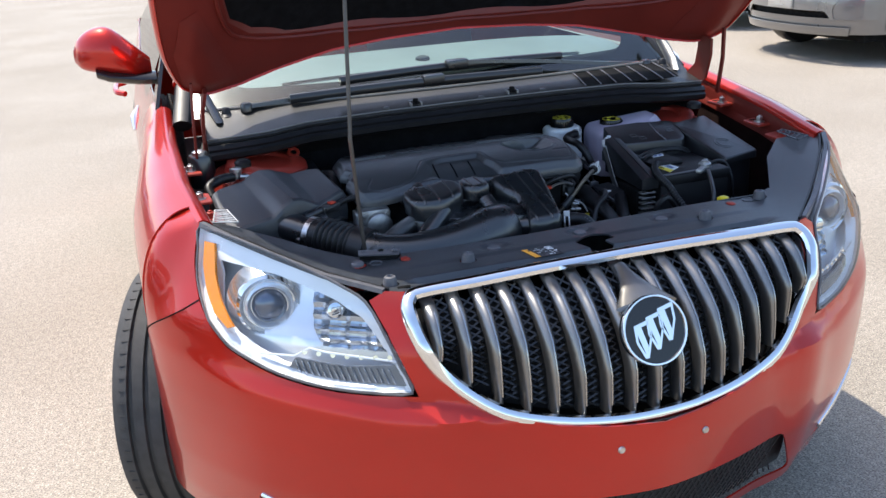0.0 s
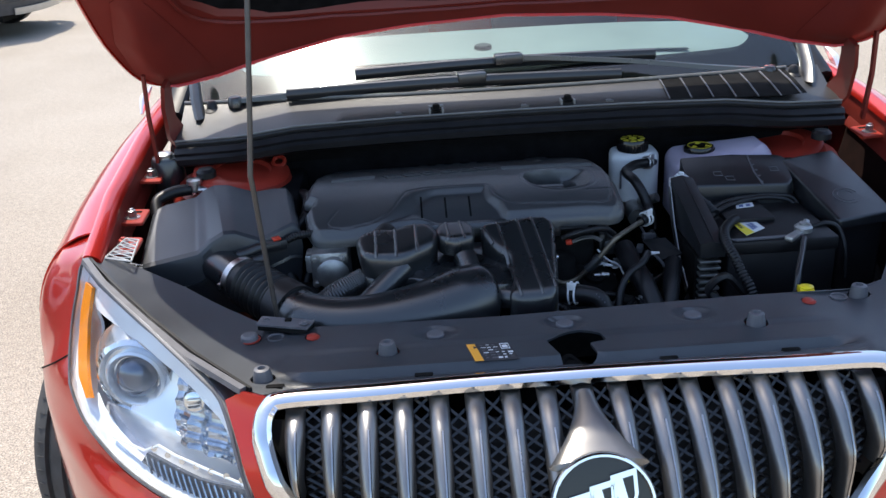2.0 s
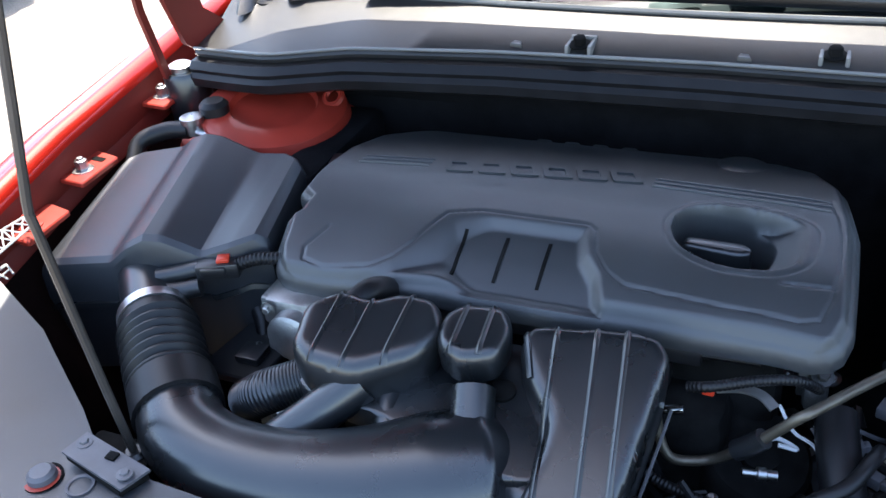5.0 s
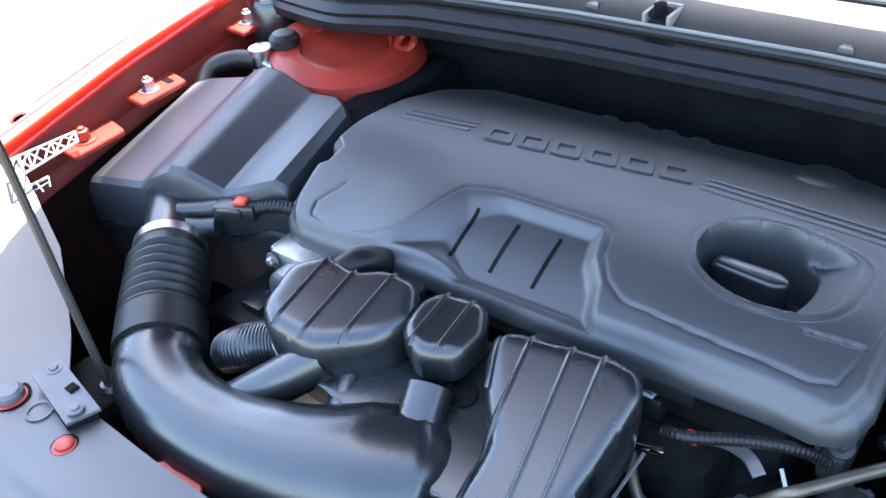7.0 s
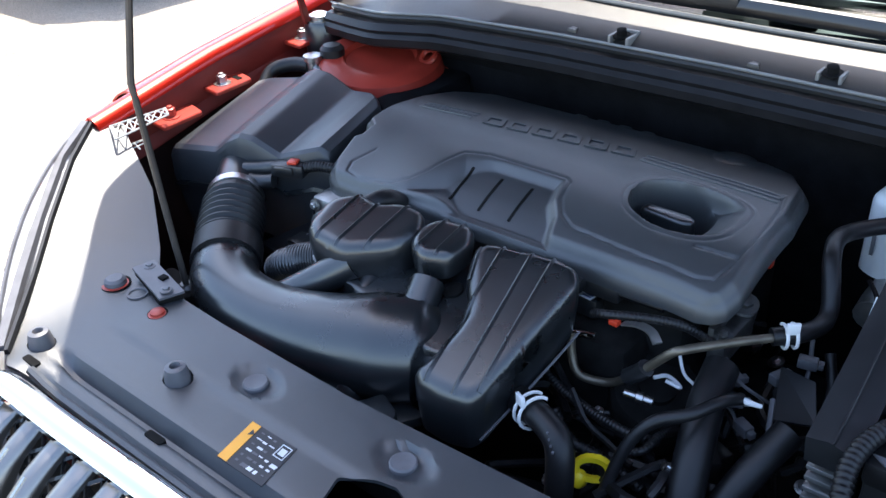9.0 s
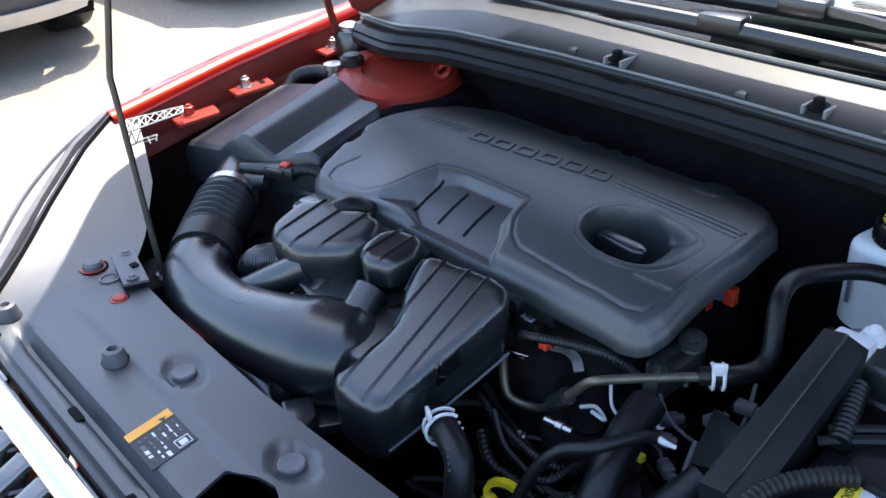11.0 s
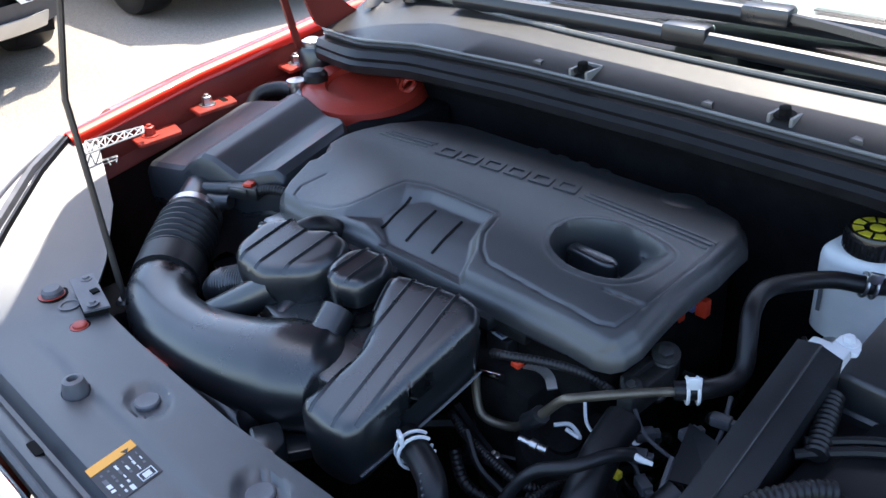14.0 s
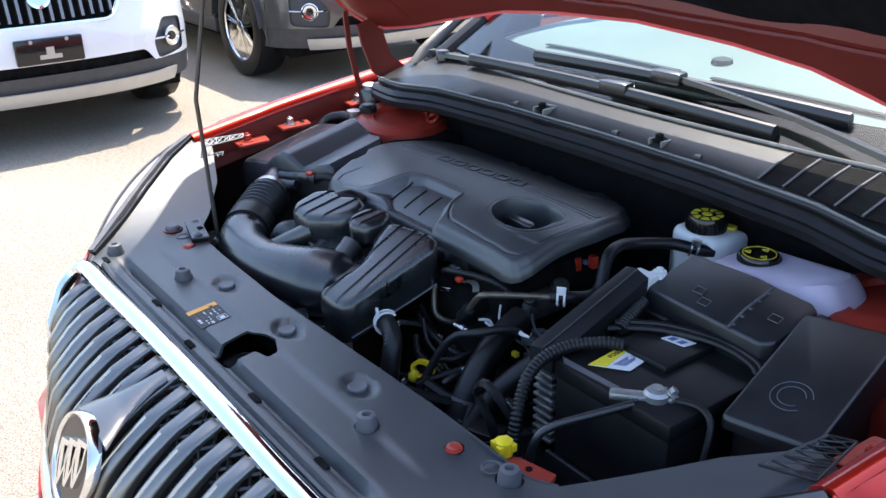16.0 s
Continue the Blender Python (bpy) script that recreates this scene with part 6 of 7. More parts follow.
lobe("chamber", [(-0.236, 0.154), (-0.184, 0.188), (-0.172, 0.222), (-0.188, 0.254), (-0.228, 0.256), (-0.252, 0.240), (-0.288, 0.248), (-0.318, 0.222), (-0.308, 0.172), (-0.288, 0.158)], 0.014, 0.884, 0.038,
     [(-0.280, 0.156, -0.284, 0.246), (-0.247, 0.155, -0.250, 0.241), (-0.212, 0.168, -0.214, 0.256)], 0.20)
lobe("chamber", [(-0.148, 0.190), (-0.114, 0.202), (-0.110, 0.238), (-0.124, 0.264), (-0.168, 0.260), (-0.181, 0.238), (-0.174, 0.206)], 0.011, 0.884, 0.026,
     [(-0.156, 0.193, -0.160, 0.262), (-0.130, 0.196, -0.136, 0.264)], 0.10)
lobe("long_chamber", [(-0.079, 0.190), (-0.101, 0.224), (-0.097, 0.248), (-0.058, 0.253), (-0.011, 0.259), (0.018, 0.257), (0.030, 0.242), (0.026, 0.200), (0.014, 0.095), (0.006, 0.082), (-0.023, 0.076), (-0.056, 0.078), (-0.068, 0.087), (-0.062, 0.103), (-0.056, 0.140), (-0.058, 0.165)], 0.014, 0.871, 0.062,
     [(-0.047, 0.078, -0.071, 0.251), (-0.012, 0.079, -0.036, 0.255), (0.010, 0.092, -0.010, 0.258), (-0.080, 0.196, -0.099, 0.245)], 0.40)
part("chamber_flange", tube([(0.012, 0.092, 0.766), (0.020, 0.14, 0.784), (0.028, 0.20, 0.806), (0.033, 0.240, 0.822)], 0.0016, 6), GREYCAP, man)
part("plate", prism(fillet([(-0.31, 0.165), (-0.20, 0.150), (-0.14, 0.125), (-0.06, 0.115), (-0.02, 0.16), (-0.02, 0.268), (-0.29, 0.262)], 0.02), 0.806, 0.821, 0.004, 2, top=lambda x, y: 0.13 * (y - 0.08)), MOULD, man)
part("plate_hole", lathe([(0.0125, 0), (0.0125, 0.003), (0.011, 0.004), (0, 0.004)], (-0.111, 0.204, 0.8375), (0, -0.13, 1), 18), DARK, man)
horn = [(-0.428, 0.133, 0.800), (-0.398, 0.104, 0.793), (-0.345, 0.088, 0.787), (-0.275, 0.088, 0.785), (-0.205, 0.102, 0.788), (-0.150, 0.124, 0.791), (-0.112, 0.146, 0.790), (-0.085, 0.160, 0.785)]
part("horn", tube(horn, [0.041, 0.043, 0.045, 0.049, 0.055, 0.062, 0.060, 0.030], 24, 8), MOULD, man, "smooth curved intake horn")
for a, b, r in (((-0.132, 0.188, 0.850), (-0.122, 0.150, 0.825), 0.020), ((-0.045, 0.115, 0.800), (-0.115, 0.150, 0.795), 0.022), ((-0.235, 0.175, 0.845), (-0.315, 0.115, 0.790), 0.021), ((-0.225, 0.20, 0.83), (-0.19, 0.13, 0.80), 0.018)):
    part("runner", tube([a, Vector(a).lerp(Vector(b), 0.5), b], r, 14), MOULD, man)
part("corrugated_link", ribbed([(-0.305, 0.190, 0.818), (-0.345, 0.172, 0.806), (-0.378, 0.175, 0.782)], 0.022, 0.0035, 0.03, 18), MOULD, man)
part("front_post", tube([(-0.166, 0.084, 0.79), (-0.158, 0.077, 0.78), (-0.152, 0.070, 0.765), (-0.152, 0.068, 0.73)], [0.010, 0.012, 0.014, 0.015], 12), MOULD, man)
part("front_flap", prism(fillet([(-0.091, 0.037), (-0.067, 0.046), (-0.076, 0.067), (-0.108, 0.081), (-0.124, 0.052)], 0.006), 0.752, 0.776, 0.004, 2), MOULD, man)
part("shroud_plate", prism(fillet([(-0.163, 0.082), (-0.087, 0.069), (-0.068, 0.101), (-0.124, 0.114), (-0.145, 0.150), (-0.184, 0.102)], 0.006), 0.738, 0.750, 0.003, 2), MOULD, man)
part("coolant_duct", tube([(-0.335, 0.058, 0.795), (-0.297, 0.055, 0.785), (-0.267, 0.055, 0.775), (-0.219, 0.056, 0.768), (-0.186, 0.061, 0.762), (-0.164, 0.060, 0.75), (-0.150, 0.062, 0.72)], [0.014, 0.018, 0.018, 0.018, 0.018, 0.017, 0.015], 14), MOULD, man)
part("support_tab", slab((-0.304, 0.030, 0.798), (-0.300, 0.022, 0.798), (-0.250, 0.022, 0.796), (-0.249, 0.031, 0.796), 0.003), RED_MATT, man)
part("grey_hose_end", ribbed([(-0.365, 0.062, 0.752), (-0.345, 0.050, 0.742), (-0.34, 0.045, 0.72)], 0.011, 0.004, 0.08), GREYCAP, man)

# ---- air filter box and intake hose ----
def airbox_pt(u, v):
    front = [(0.0, -0.707, 0.258), (0.12, -0.685, 0.255), (0.40, -0.597, 0.262), (0.52, -0.556, 0.270), (0.85, -0.462, 0.300), (1.0, -0.426, 0.322)]
    rear = [(0.0, -0.718, 0.440), (0.12, -0.698, 0.466), (0.40, -0.640, 0.478), (0.52, -0.606, 0.480), (0.85, -0.486, 0.476), (1.0, -0.452, 0.456)]
    us = [p[0] for p in front]
    a = Vector((interp(u, us, [p[1] for p in front]), interp(u, us, [p[2] for p in front])))
    b = Vector((interp(u, us, [p[1] for p in rear]), interp(u, us, [p[2] for p in rear])))
    p = a.lerp(b, v)
    zf = interp(u, [0, 0.04, 0.385, 0.40, 0.46, 0.53, 0.60, 0.74, 0.86, 0.96, 1.0], [0.836, 0.842, 0.860, 0.862, 0.879, 0.891, 0.889, 0.867, 0.878, 0.884, 0.876])
    zr = interp(u, [0, 0.04, 0.385, 0.40, 0.46, 0.53, 0.60, 0.74, 0.86, 0.96, 1.0], [0.878, 0.885, 0.896, 0.897, 0.909, 0.917, 0.916, 0.899, 0.904, 0.906, 0.896])
    z = zf + (zr - zf) * v
    e = min(v, 1 - v)
    return Vector((p.x, p.y, z - 0.004 * (1 - smooth(e / 0.03)) ** 2))


air = tagged(part("air_filter_box", sheet(64, 30, airbox_pt, [(0.003, 0.008), (0.004, 0.040), (-0.004, 0.090), (-0.015, 0.16)]), FILTERBOX, angle=22), "black plastic air filter box with a folded lid", "filter box")
part("box_seam", sweep([airbox_pt(u, 0) + Vector((0.0, -0.004, -0.055)) for u in np.linspace(0, 1, 14)], [(-0.003, -0.003), (0.003, -0.003), (0.003, 0.003), (-0.003, 0.003)]), MOULD, air)
part("snout", tube([(-0.575, 0.285, 0.828), (-0.550, 0.258, 0.824), (-0.522, 0.228, 0.818), (-0.512, 0.218, 0.816)], [0.033, 0.034, 0.034, 0.034], 22, 4), MOULD, air)
rot = Matrix.Rotation(0.42, 4, "Z")
near = Matrix.Translation((0.022, -0.016, 0.015))
part("flow_sensor", xf(add(tube([(-0.556, 0.276, 0.834), (-0.535, 0.287, 0.836), (-0.512, 0.297, 0.840)], 0.0095, 12), tube([(-0.545, 0.268, 0.822), (-0.525, 0.277, 0.822), (-0.508, 0.286, 0.824)], 0.011, 12),
                               xf(box(-0.024, 0.024, -0.010, 0.010, -0.010, 0.009, 0.003), Matrix.Translation((-0.492, 0.303, 0.840)) @ rot), xf(box(-0.018, 0.010, -0.013, 0.013, -0.006, 0.005, 0.002), Matrix.Translation((-0.492, 0.303, 0.842)) @ rot)), near), PLASTIC, air, "black flow sensor plug")
part("sensor_lock", xf(box(-0.007, 0.007, -0.007, 0.007, 0, 0.004, 0.001), near @ Matrix.Translation((-0.486, 0.307, 0.849)) @ rot), REDPLASTIC, air, "red locking tab")
part("sensor_loom", ribbed([(-0.450, 0.296, 0.858), (-0.428, 0.303, 0.864), (-0.398, 0.312, 0.864)], 0.007, 0.0045, 0.1), RUBBER, air)
part("vent_hose", tube([(-0.715, 0.455, 0.868), (-0.718, 0.480, 0.888), (-0.690, 0.500, 0.898), (-0.655, 0.508, 0.900)], 0.012, 12), RUBBER, air)
part("vent_fitting", add(lathe([(0.012, 0), (0.012, 0.014), (0.016, 0.016), (0.016, 0.024), (0.006, 0.026), (0, 0.026)], (-0.648, 0.510, 0.895), (0, 0, 1), 16), tube([(-0.64, 0.508, 0.898), (-0.61, 0.50, 0.895), (-0.585, 0.485, 0.885)], 0.008, 10)), STEEL, air)
hose = thing("intake_hose", "black corrugated intake hose held by a bright steel clamp", "hose", (-0.47, 0.175, 0.77))
part("bellows", ribbed([(-0.506, 0.211, 0.815), (-0.492, 0.197, 0.813), (-0.465, 0.168, 0.808), (-0.440, 0.143, 0.803)], 0.042, 0.0125, 0.075, 28), RUBBER, hose)
part("cuff", tube([(-0.446, 0.150, 0.804), (-0.430, 0.134, 0.801), (-0.420, 0.124, 0.799)], 0.0455, 26, 3), RUBBER, hose)
ca, cd = Vector((-0.528, 0.233, 0.819)), Vector((0.69, -0.72, -0.10)).normalized()
part("hose_collar", tube([ca, ca + cd * 0.015, ca + cd * 0.032], 0.0385, 26, 2), RUBBER, hose)
part("clamp", lathe([(0.0385, 0.002), (0.0402, 0.002), (0.0402, 0.015), (0.0385, 0.015)], ca, cd, 30), STEEL, hose, "bright steel hose clamp")
part("clamp_screw", add(lathe([(0.006, 0), (0.006, 0.016), (0, 0.016)], ca + Vector((-0.034, -0.020, -0.006)), (0.7, 0.6, 0.2), 8)), STEEL, hose)

# ---- strut towers ----
for s in (-1, 1):
    tw = tagged(part("strut_tower", lathe([(0.145, -0.30), (0.140, -0.06), (0.128, -0.030), (0.105, -0.020), (0.098, 0.004), (0.085, 0.010), (0.060, 0.010), (0.056, 0.002), (0, 0.002)], (s * 0.565, 0.580 if s < 0 else 0.615, 0.905 if s < 0 else 0.880), (-s * 0.12, -0.10, 1), 36), RED_MATT), "red painted strut tower of the body shell", "strut tower")
    part("tower_cap", lathe([(0.020, 0), (0.020, 0.012), (0.014, 0.018), (0, 0.019)], (s * 0.628, 0.535, 0.915), (0, 0, 1), 16), RUBBER, tw)
    if s < 0:
        part("lifting_eye", sweep([Vector((s * 0.492, 0.615, 0.915)) + Vector((s * 0.012 * math.cos(a), 0.010 * math.sin(a), 0.008 * math.sin(a))) for a in np.linspace(0, 2 * math.pi, 15)[:-1]], circle(0.0045, 6), True), RED_MATT, tw)
    part("tower_edge", box(s * 0.47 - 0.03, s * 0.47 + 0.03, 0.45, 0.66, 0.70, 0.885, 0.01), INSULATOR, tw)
can = tagged(part("canister", lathe([(0.030, 0), (0.032, 0.004), (0.032, 0.075), (0.028, 0.082), (0, 0.082)], (-0.722, 0.606, 0.860), (0, 0, 1), 22), MOULD), "small black canister with a metal top by the fender", "canister")
part("canister_top", add(lathe([(0.018, 0), (0.018, 0.008), (0.010, 0.012), (0, 0.012)], (-0.724, 0.602, 0.942), (0, 0, 1), 16), box(-0.735, -0.705, 0.60, 0.615, 0.942, 0.947, 0.001)), STEEL, can)

# ---- reservoirs ----
brk = tagged(part("brake_fluid_reservoir", prism(fillet([(0.206, 0.590), (0.232, 0.572), (0.300, 0.575), (0.312, 0.600), (0.312, 0.655), (0.215, 0.655)], 0.014), 0.790, 0.893, 0.014, 4), RESERVOIR), "milky white brake fluid reservoir with a yellow-marked cap", "reservoir")


def cap_ring(c, r, half_w, z):
    """A flat printed ring on a cap."""
    return sweep([Vector(c) + Vector((r * math.cos(a), r * math.sin(a), z)) for a in np.linspace(0, 2 * math.pi, 33)[:-1]], [(-half_w, -0.0005), (half_w, -0.0005), (half_w, 0.0003), (-half_w, 0.0003)], True)


def marked_cap(parent, c, r, hgt, n):
    part("cap", lathe([(r, 0), (r, hgt * 0.75), (r * 0.93, hgt), (r * 0.5, hgt + 0.0005), (0, hgt)], c, (0, 0, 1), 30), GLOSSBLACK, parent, "black screw cap")
    part("cap_knurl", add(*[xf(box(r - 0.001, r + 0.0016, -0.0011, 0.0011, 0.002, hgt * 0.74), Matrix.Translation(c) @ Matrix.Rotation(2 * math.pi * j / 30, 4, "Z")) for j in range(30)]), GLOSSBLACK, parent)
    if n == 0:
        ring = cap_ring(c, r * 0.63, r * 0.17, hgt + 0.0008)
        part("cap_print", ring, YELLOW_PRINT, parent, "yellow printed ring")
        part("cap_centre", lathe([(r * 0.26, 0), (r * 0.26, 0.0007), (r * 0.2, 0.0012), (0, 0.0012)], Vector(c) + Vector((0, 0, hgt + 0.0006)), (0, 0, 1), 20), YELLOW_PRINT, parent)
        part("cap_dashes", add(*[xf(box(r * 0.42, r * 0.86, -0.0013, 0.0013, 0, 0.0010), Matrix.Translation(Vector(c) + Vector((0, 0, hgt + 0.0006))) @ Matrix.Rotation(2 * math.pi * j / 9, 4, "Z")) for j in range(9)]), GLOSSBLACK, parent)
    else:
        part("cap_print", cap_ring(c, r * 0.80, r * 0.025, hgt + 0.0008), YELLOW_PRINT, parent)
        for a in range(3):
            q = Vector(c) + Vector((0.52 * r * math.cos(a * 2.094 + 1.57), 0.52 * r * math.sin(a * 2.094 + 1.57), hgt + 0.0007))
            sym = bmesh.new()
            for k in range(3):
                o_ = Vector((0.0055 * math.cos(k * 2.094 + 1.57), 0.0055 * math.sin(k * 2.094 + 1.57)))
                n_ = Vector((0.0055 * math.cos(k * 2.094 + 3.66), 0.0055 * math.sin(k * 2.094 + 3.66)))
                add(sym, tube([(q.x + o_.x, q.y + o_.y, q.z), (q.x + n_.x, q.y + n_.y, q.z)], 0.0008, 4, 1))
            part("cap_symbol", sym, YELLOW_PRINT, parent)


marked_cap(brk, (0.257, 0.611, 0.893), 0.0315, 0.024, 0)
part("cap_tab", prism(fillet([(0.270, 0.622), (0.296, 0.632), (0.292, 0.646), (0.268, 0.640)], 0.004), 0.895, 0.900, 0.001, 1), YELLOW_PRINT, brk)
part("level_line", box(0.222, 0.226, 0.5715, 0.573, 0.82, 0.86), GREYCAP, brk)
part("master_cylinder", add(tube([(0.255, 0.66, 0.775), (0.25, 0.56, 0.775), (0.25, 0.52, 0.772)], 0.020, 14), tube([(0.262, 0.545, 0.80), (0.268, 0.520, 0.81), (0.285, 0.505, 0.82)], 0.010, 10)), ALU, brk)
cool = tagged(part("coolant_tank", prism(fillet([(0.325, 0.520), (0.365, 0.500), (0.50, 0.505), (0.545, 0.540), (0.540, 0.620), (0.33, 0.640)], 0.025), 0.760, 0.885, 0.026, 6, top=lambda x, y: 0.012 * math.cos((x - 0.42) * 12) + 0.022 * smooth((x - 0.43) / 0.05) * smooth((0.55 - x) / 0.05) * smooth((y - 0.515) / 0.04)), COOLANT), "translucent mauve coolant tank with a black cap", "coolant tank")
marked_cap(cool, (0.387, 0.568, 0.888), 0.030, 0.018, 1)
part("tank_neck", lathe([(0.034, 0), (0.034, 0.012), (0.030, 0.014), (0, 0.014)], (0.387, 0.568, 0.876), (0, 0, 1), 24), COOLANT, cool)
part("tank_seam", box(0.33, 0.545, 0.503, 0.507, 0.825, 0.831, 0.002), COOLANT, cool)

# ---- battery, fuse box, control module ----
CASE = mat("battery_case", (0.006, 0.006, 0.007), 0.5, 0, 0.2, 20, 0.1, 900, spec=0.35)
bat = thing("battery", "black car battery with a warning label and a clamped negative terminal", "battery", (0.43, 0.33, 0.62))
part("case", box(0.336, 0.530, 0.215, 0.440, 0.62, 0.812, 0.006), CASE, bat)
part("lid", add(box(0.334, 0.532, 0.213, 0.442, 0.806, 0.832, 0.005), box(0.36, 0.45, 0.30, 0.43, 0.830, 0.842, 0.004)), CASE, bat)
part("lid_ledge", slab((0.338, 0.225, 0.8325), (0.350, 0.216, 0.8325), (0.470, 0.222, 0.8325), (0.470, 0.230, 0.8325), 0.002), GREYCAP, bat)
lb = [Vector(p) for p in ((0.374, 0.237, 0.8335), (0.418, 0.268, 0.8335), (0.408, 0.338, 0.8335), (0.366, 0.321, 0.8335))]
part("label", slab(*lb, 0.0008), LABEL_WHITE, bat, "white warning label with a yellow band")
part("label_band", slab(lb[0] + Vector((0, 0, 0.0006)), lb[0].lerp(lb[1], 0.42) + Vector((0, 0, 0.0006)), lb[3].lerp(lb[2], 0.24) + Vector((0, 0, 0.0006)), lb[3] + Vector((0, 0, 0.0006)), 0.0009), LABEL_YELLOW, bat)
part("label_word", letters("POISON", 0.0095, (0.3770, 0.288, 0.8352), (-0.10, 0.99, 0), (-0.99, -0.10, 0)), LABEL_BLACK, bat)
for i in range(6):
    for j in range(2):
        a = Vector((0.3945 + 0.0022 * i - 0.001 * j, 0.262 + 0.002 * i + 0.034 * j, 0.8344))
        part("label_line", slab(a, a + Vector((0.0012, 0, 0)), a + Vector((-0.0018, 0.030 - 0.004 * ((i + j) % 3), 0)), a + Vector((-0.003, 0.030 - 0.004 * ((i + j) % 3), 0)), 0.0004), LABEL_BLUE, bat)
part("terminal", add(lathe([(0.016, -0.012), (0.016, 0.004), (0.012, 0.008), (0.008, 0.008), (0.008, 0.012), (0, 0.012)], (0.480, 0.248, 0.836), (0, 0, 1), 18), xf(box(-0.012, 0.04, -0.008, 0.008, -0.006, 0.004, 0.003), Matrix.Translation((0.468, 0.236, 0.834)) @ Matrix.Rotation(3.85, 4, "Z")),
                            bolt((0.490, 0.262, 0.838), (0.4, 0.5, 0.7), 0.006, 0.008), box(0.484, 0.500, 0.252, 0.268, 0.828, 0.838, 0.003)), ALU, bat, "bare lead-grey terminal clamp")
part("negative_cable", tube([(0.470, 0.218, 0.830), (0.448, 0.172, 0.822), (0.425, 0.127, 0.812), (0.416, 0.108, 0.795), (0.41, 0.10, 0.75)], 0.0055, 10), PLASTIC, bat)
part("thin_cable", tube([(0.497, 0.262, 0.832), (0.53, 0.268, 0.836), (0.552, 0.262, 0.826), (0.56, 0.245, 0.79), (0.56, 0.235, 0.74)], 0.0045, 8), RUBBER, bat)
part("hold_down", tube([(0.330, 0.318, 0.842), (0.350, 0.334, 0.846), (0.391, 0.366, 0.848), (0.456, 0.390, 0.848), (0.508, 0.396, 0.838), (0.528, 0.388, 0.82)], 0.005, 8), RUBBER, bat)
part("hold_down_rail", tube([(0.332, 0.330, 0.85), (0.386, 0.374, 0.852), (0.457, 0.398, 0.850), (0.512, 0.400, 0.844), (0.53, 0.394, 0.83)], 0.004, 8), RUBBER, bat)
part("group_label", slab((0.395, 0.352, 0.8425), (0.430, 0.358, 0.8425), (0.434, 0.378, 0.8425), (0.400, 0.374, 0.8425), 0.0008), LABEL_WHITE, bat)
for i in range(2):
    part("group_print", slab((0.402 + 0.014 * i, 0.357 + 0.002 * i, 0.8434), (0.410 + 0.014 * i, 0.358 + 0.002 * i, 0.8434), (0.412 + 0.014 * i, 0.368 + 0.002 * i, 0.8434), (0.404 + 0.014 * i, 0.367 + 0.002 * i, 0.8434), 0.0004), LABEL_BLUE, bat)
part("tray", add(box(0.325, 0.54, 0.20, 0.45, 0.60, 0.63, 0.006), box(0.33, 0.535, 0.204, 0.212, 0.62, 0.69, 0.003)), PLASTIC, bat)
rel = thing("relay_box", "black plastic relay cover above the battery", "relay box", (0.44, 0.43, 0.83))
ro = [(0.318, 0.405), (0.512, 0.402), (0.526, 0.415), (0.536, 0.490), (0.520, 0.500), (0.43, 0.502), (0.325, 0.498)]
part("cover", prism(fillet(ro, 0.006), 0.838, 0.874, 0.004, 2, top=lambda x, y: 0.32 * (y - 0.41) - 0.03 * (x - 0.40)), PLASTIC, rel)
part("skirt", prism(fillet([(x + 0.006 * (1 if x > 0.44 else -1), y - 0.004) for x, y in ro], 0.006), 0.815, 0.842, 0.003, 1), PLASTIC, rel)
rz = lambda x, y: 0.874 + 0.32 * (y - 0.41) - 0.03 * (x - 0.40)
part("cover_step", sweep([Vector((x, y, rz(x, y) + 0.001)) for x, y in ((0.462, 0.402), (0.458, 0.44), (0.462, 0.496))], [(-0.002, -0.002), (0.002, -0.002), (0.001, 0.0015), (-0.001, 0.0015)]), GREYCAP, rel)
for i in range(5):
    part("step_tooth", box(0.460, 0.466, 0.41 + 0.018 * i, 0.414 + 0.018 * i, rz(0.463, 0.41 + 0.018 * i), rz(0.463, 0.41 + 0.018 * i) + 0.002), GREYCAP, rel)
for c in ((0.385, 0.44), (0.405, 0.425), (0.50, 0.45)):
    part("raised_symbol", sweep([Vector((c[0] + a, c[1] + b, rz(c[0] + a, c[1] + b) + 0.0005)) for a, b in ((-0.008, -0.006), (0.008, -0.006), (0.008, 0.006), (-0.008, 0.006))], circle(0.0008, 4), True), GREYCAP, rel)
part("cover_clip", box(0.535, 0.552, 0.478, 0.496, 0.862, 0.892, 0.003), PLASTIC, rel)
part("cover_clip", box(0.53, 0.545, 0.425, 0.437, 0.838, 0.858, 0.002), PLASTIC, rel)
part("cable_boot", ribbed([(0.325, 0.392, 0.858), (0.335, 0.360, 0.852), (0.345, 0.325, 0.845)], 0.010, 0.006, 0.1), RUBBER, rel)
fus = thing("fuse_box", "large black fuse box with a flat sloping lid", "fuse box", (0.60, 0.38, 0.70))
fo = [(0.556, 0.272), (0.668, 0.292), (0.640, 0.505), (0.523, 0.480)]
part("lid", prism(fillet(fo, 0.010), 0.822, 0.842, 0.005, 3, top=lambda x, y: 0.27 * (y - 0.29)), PLASTIC, fus)
part("body", prism(fillet([(0.566, 0.284), (0.656, 0.300), (0.630, 0.492), (0.535, 0.470)], 0.010), 0.68, 0.83, 0.003, 1), PLASTIC, fus)
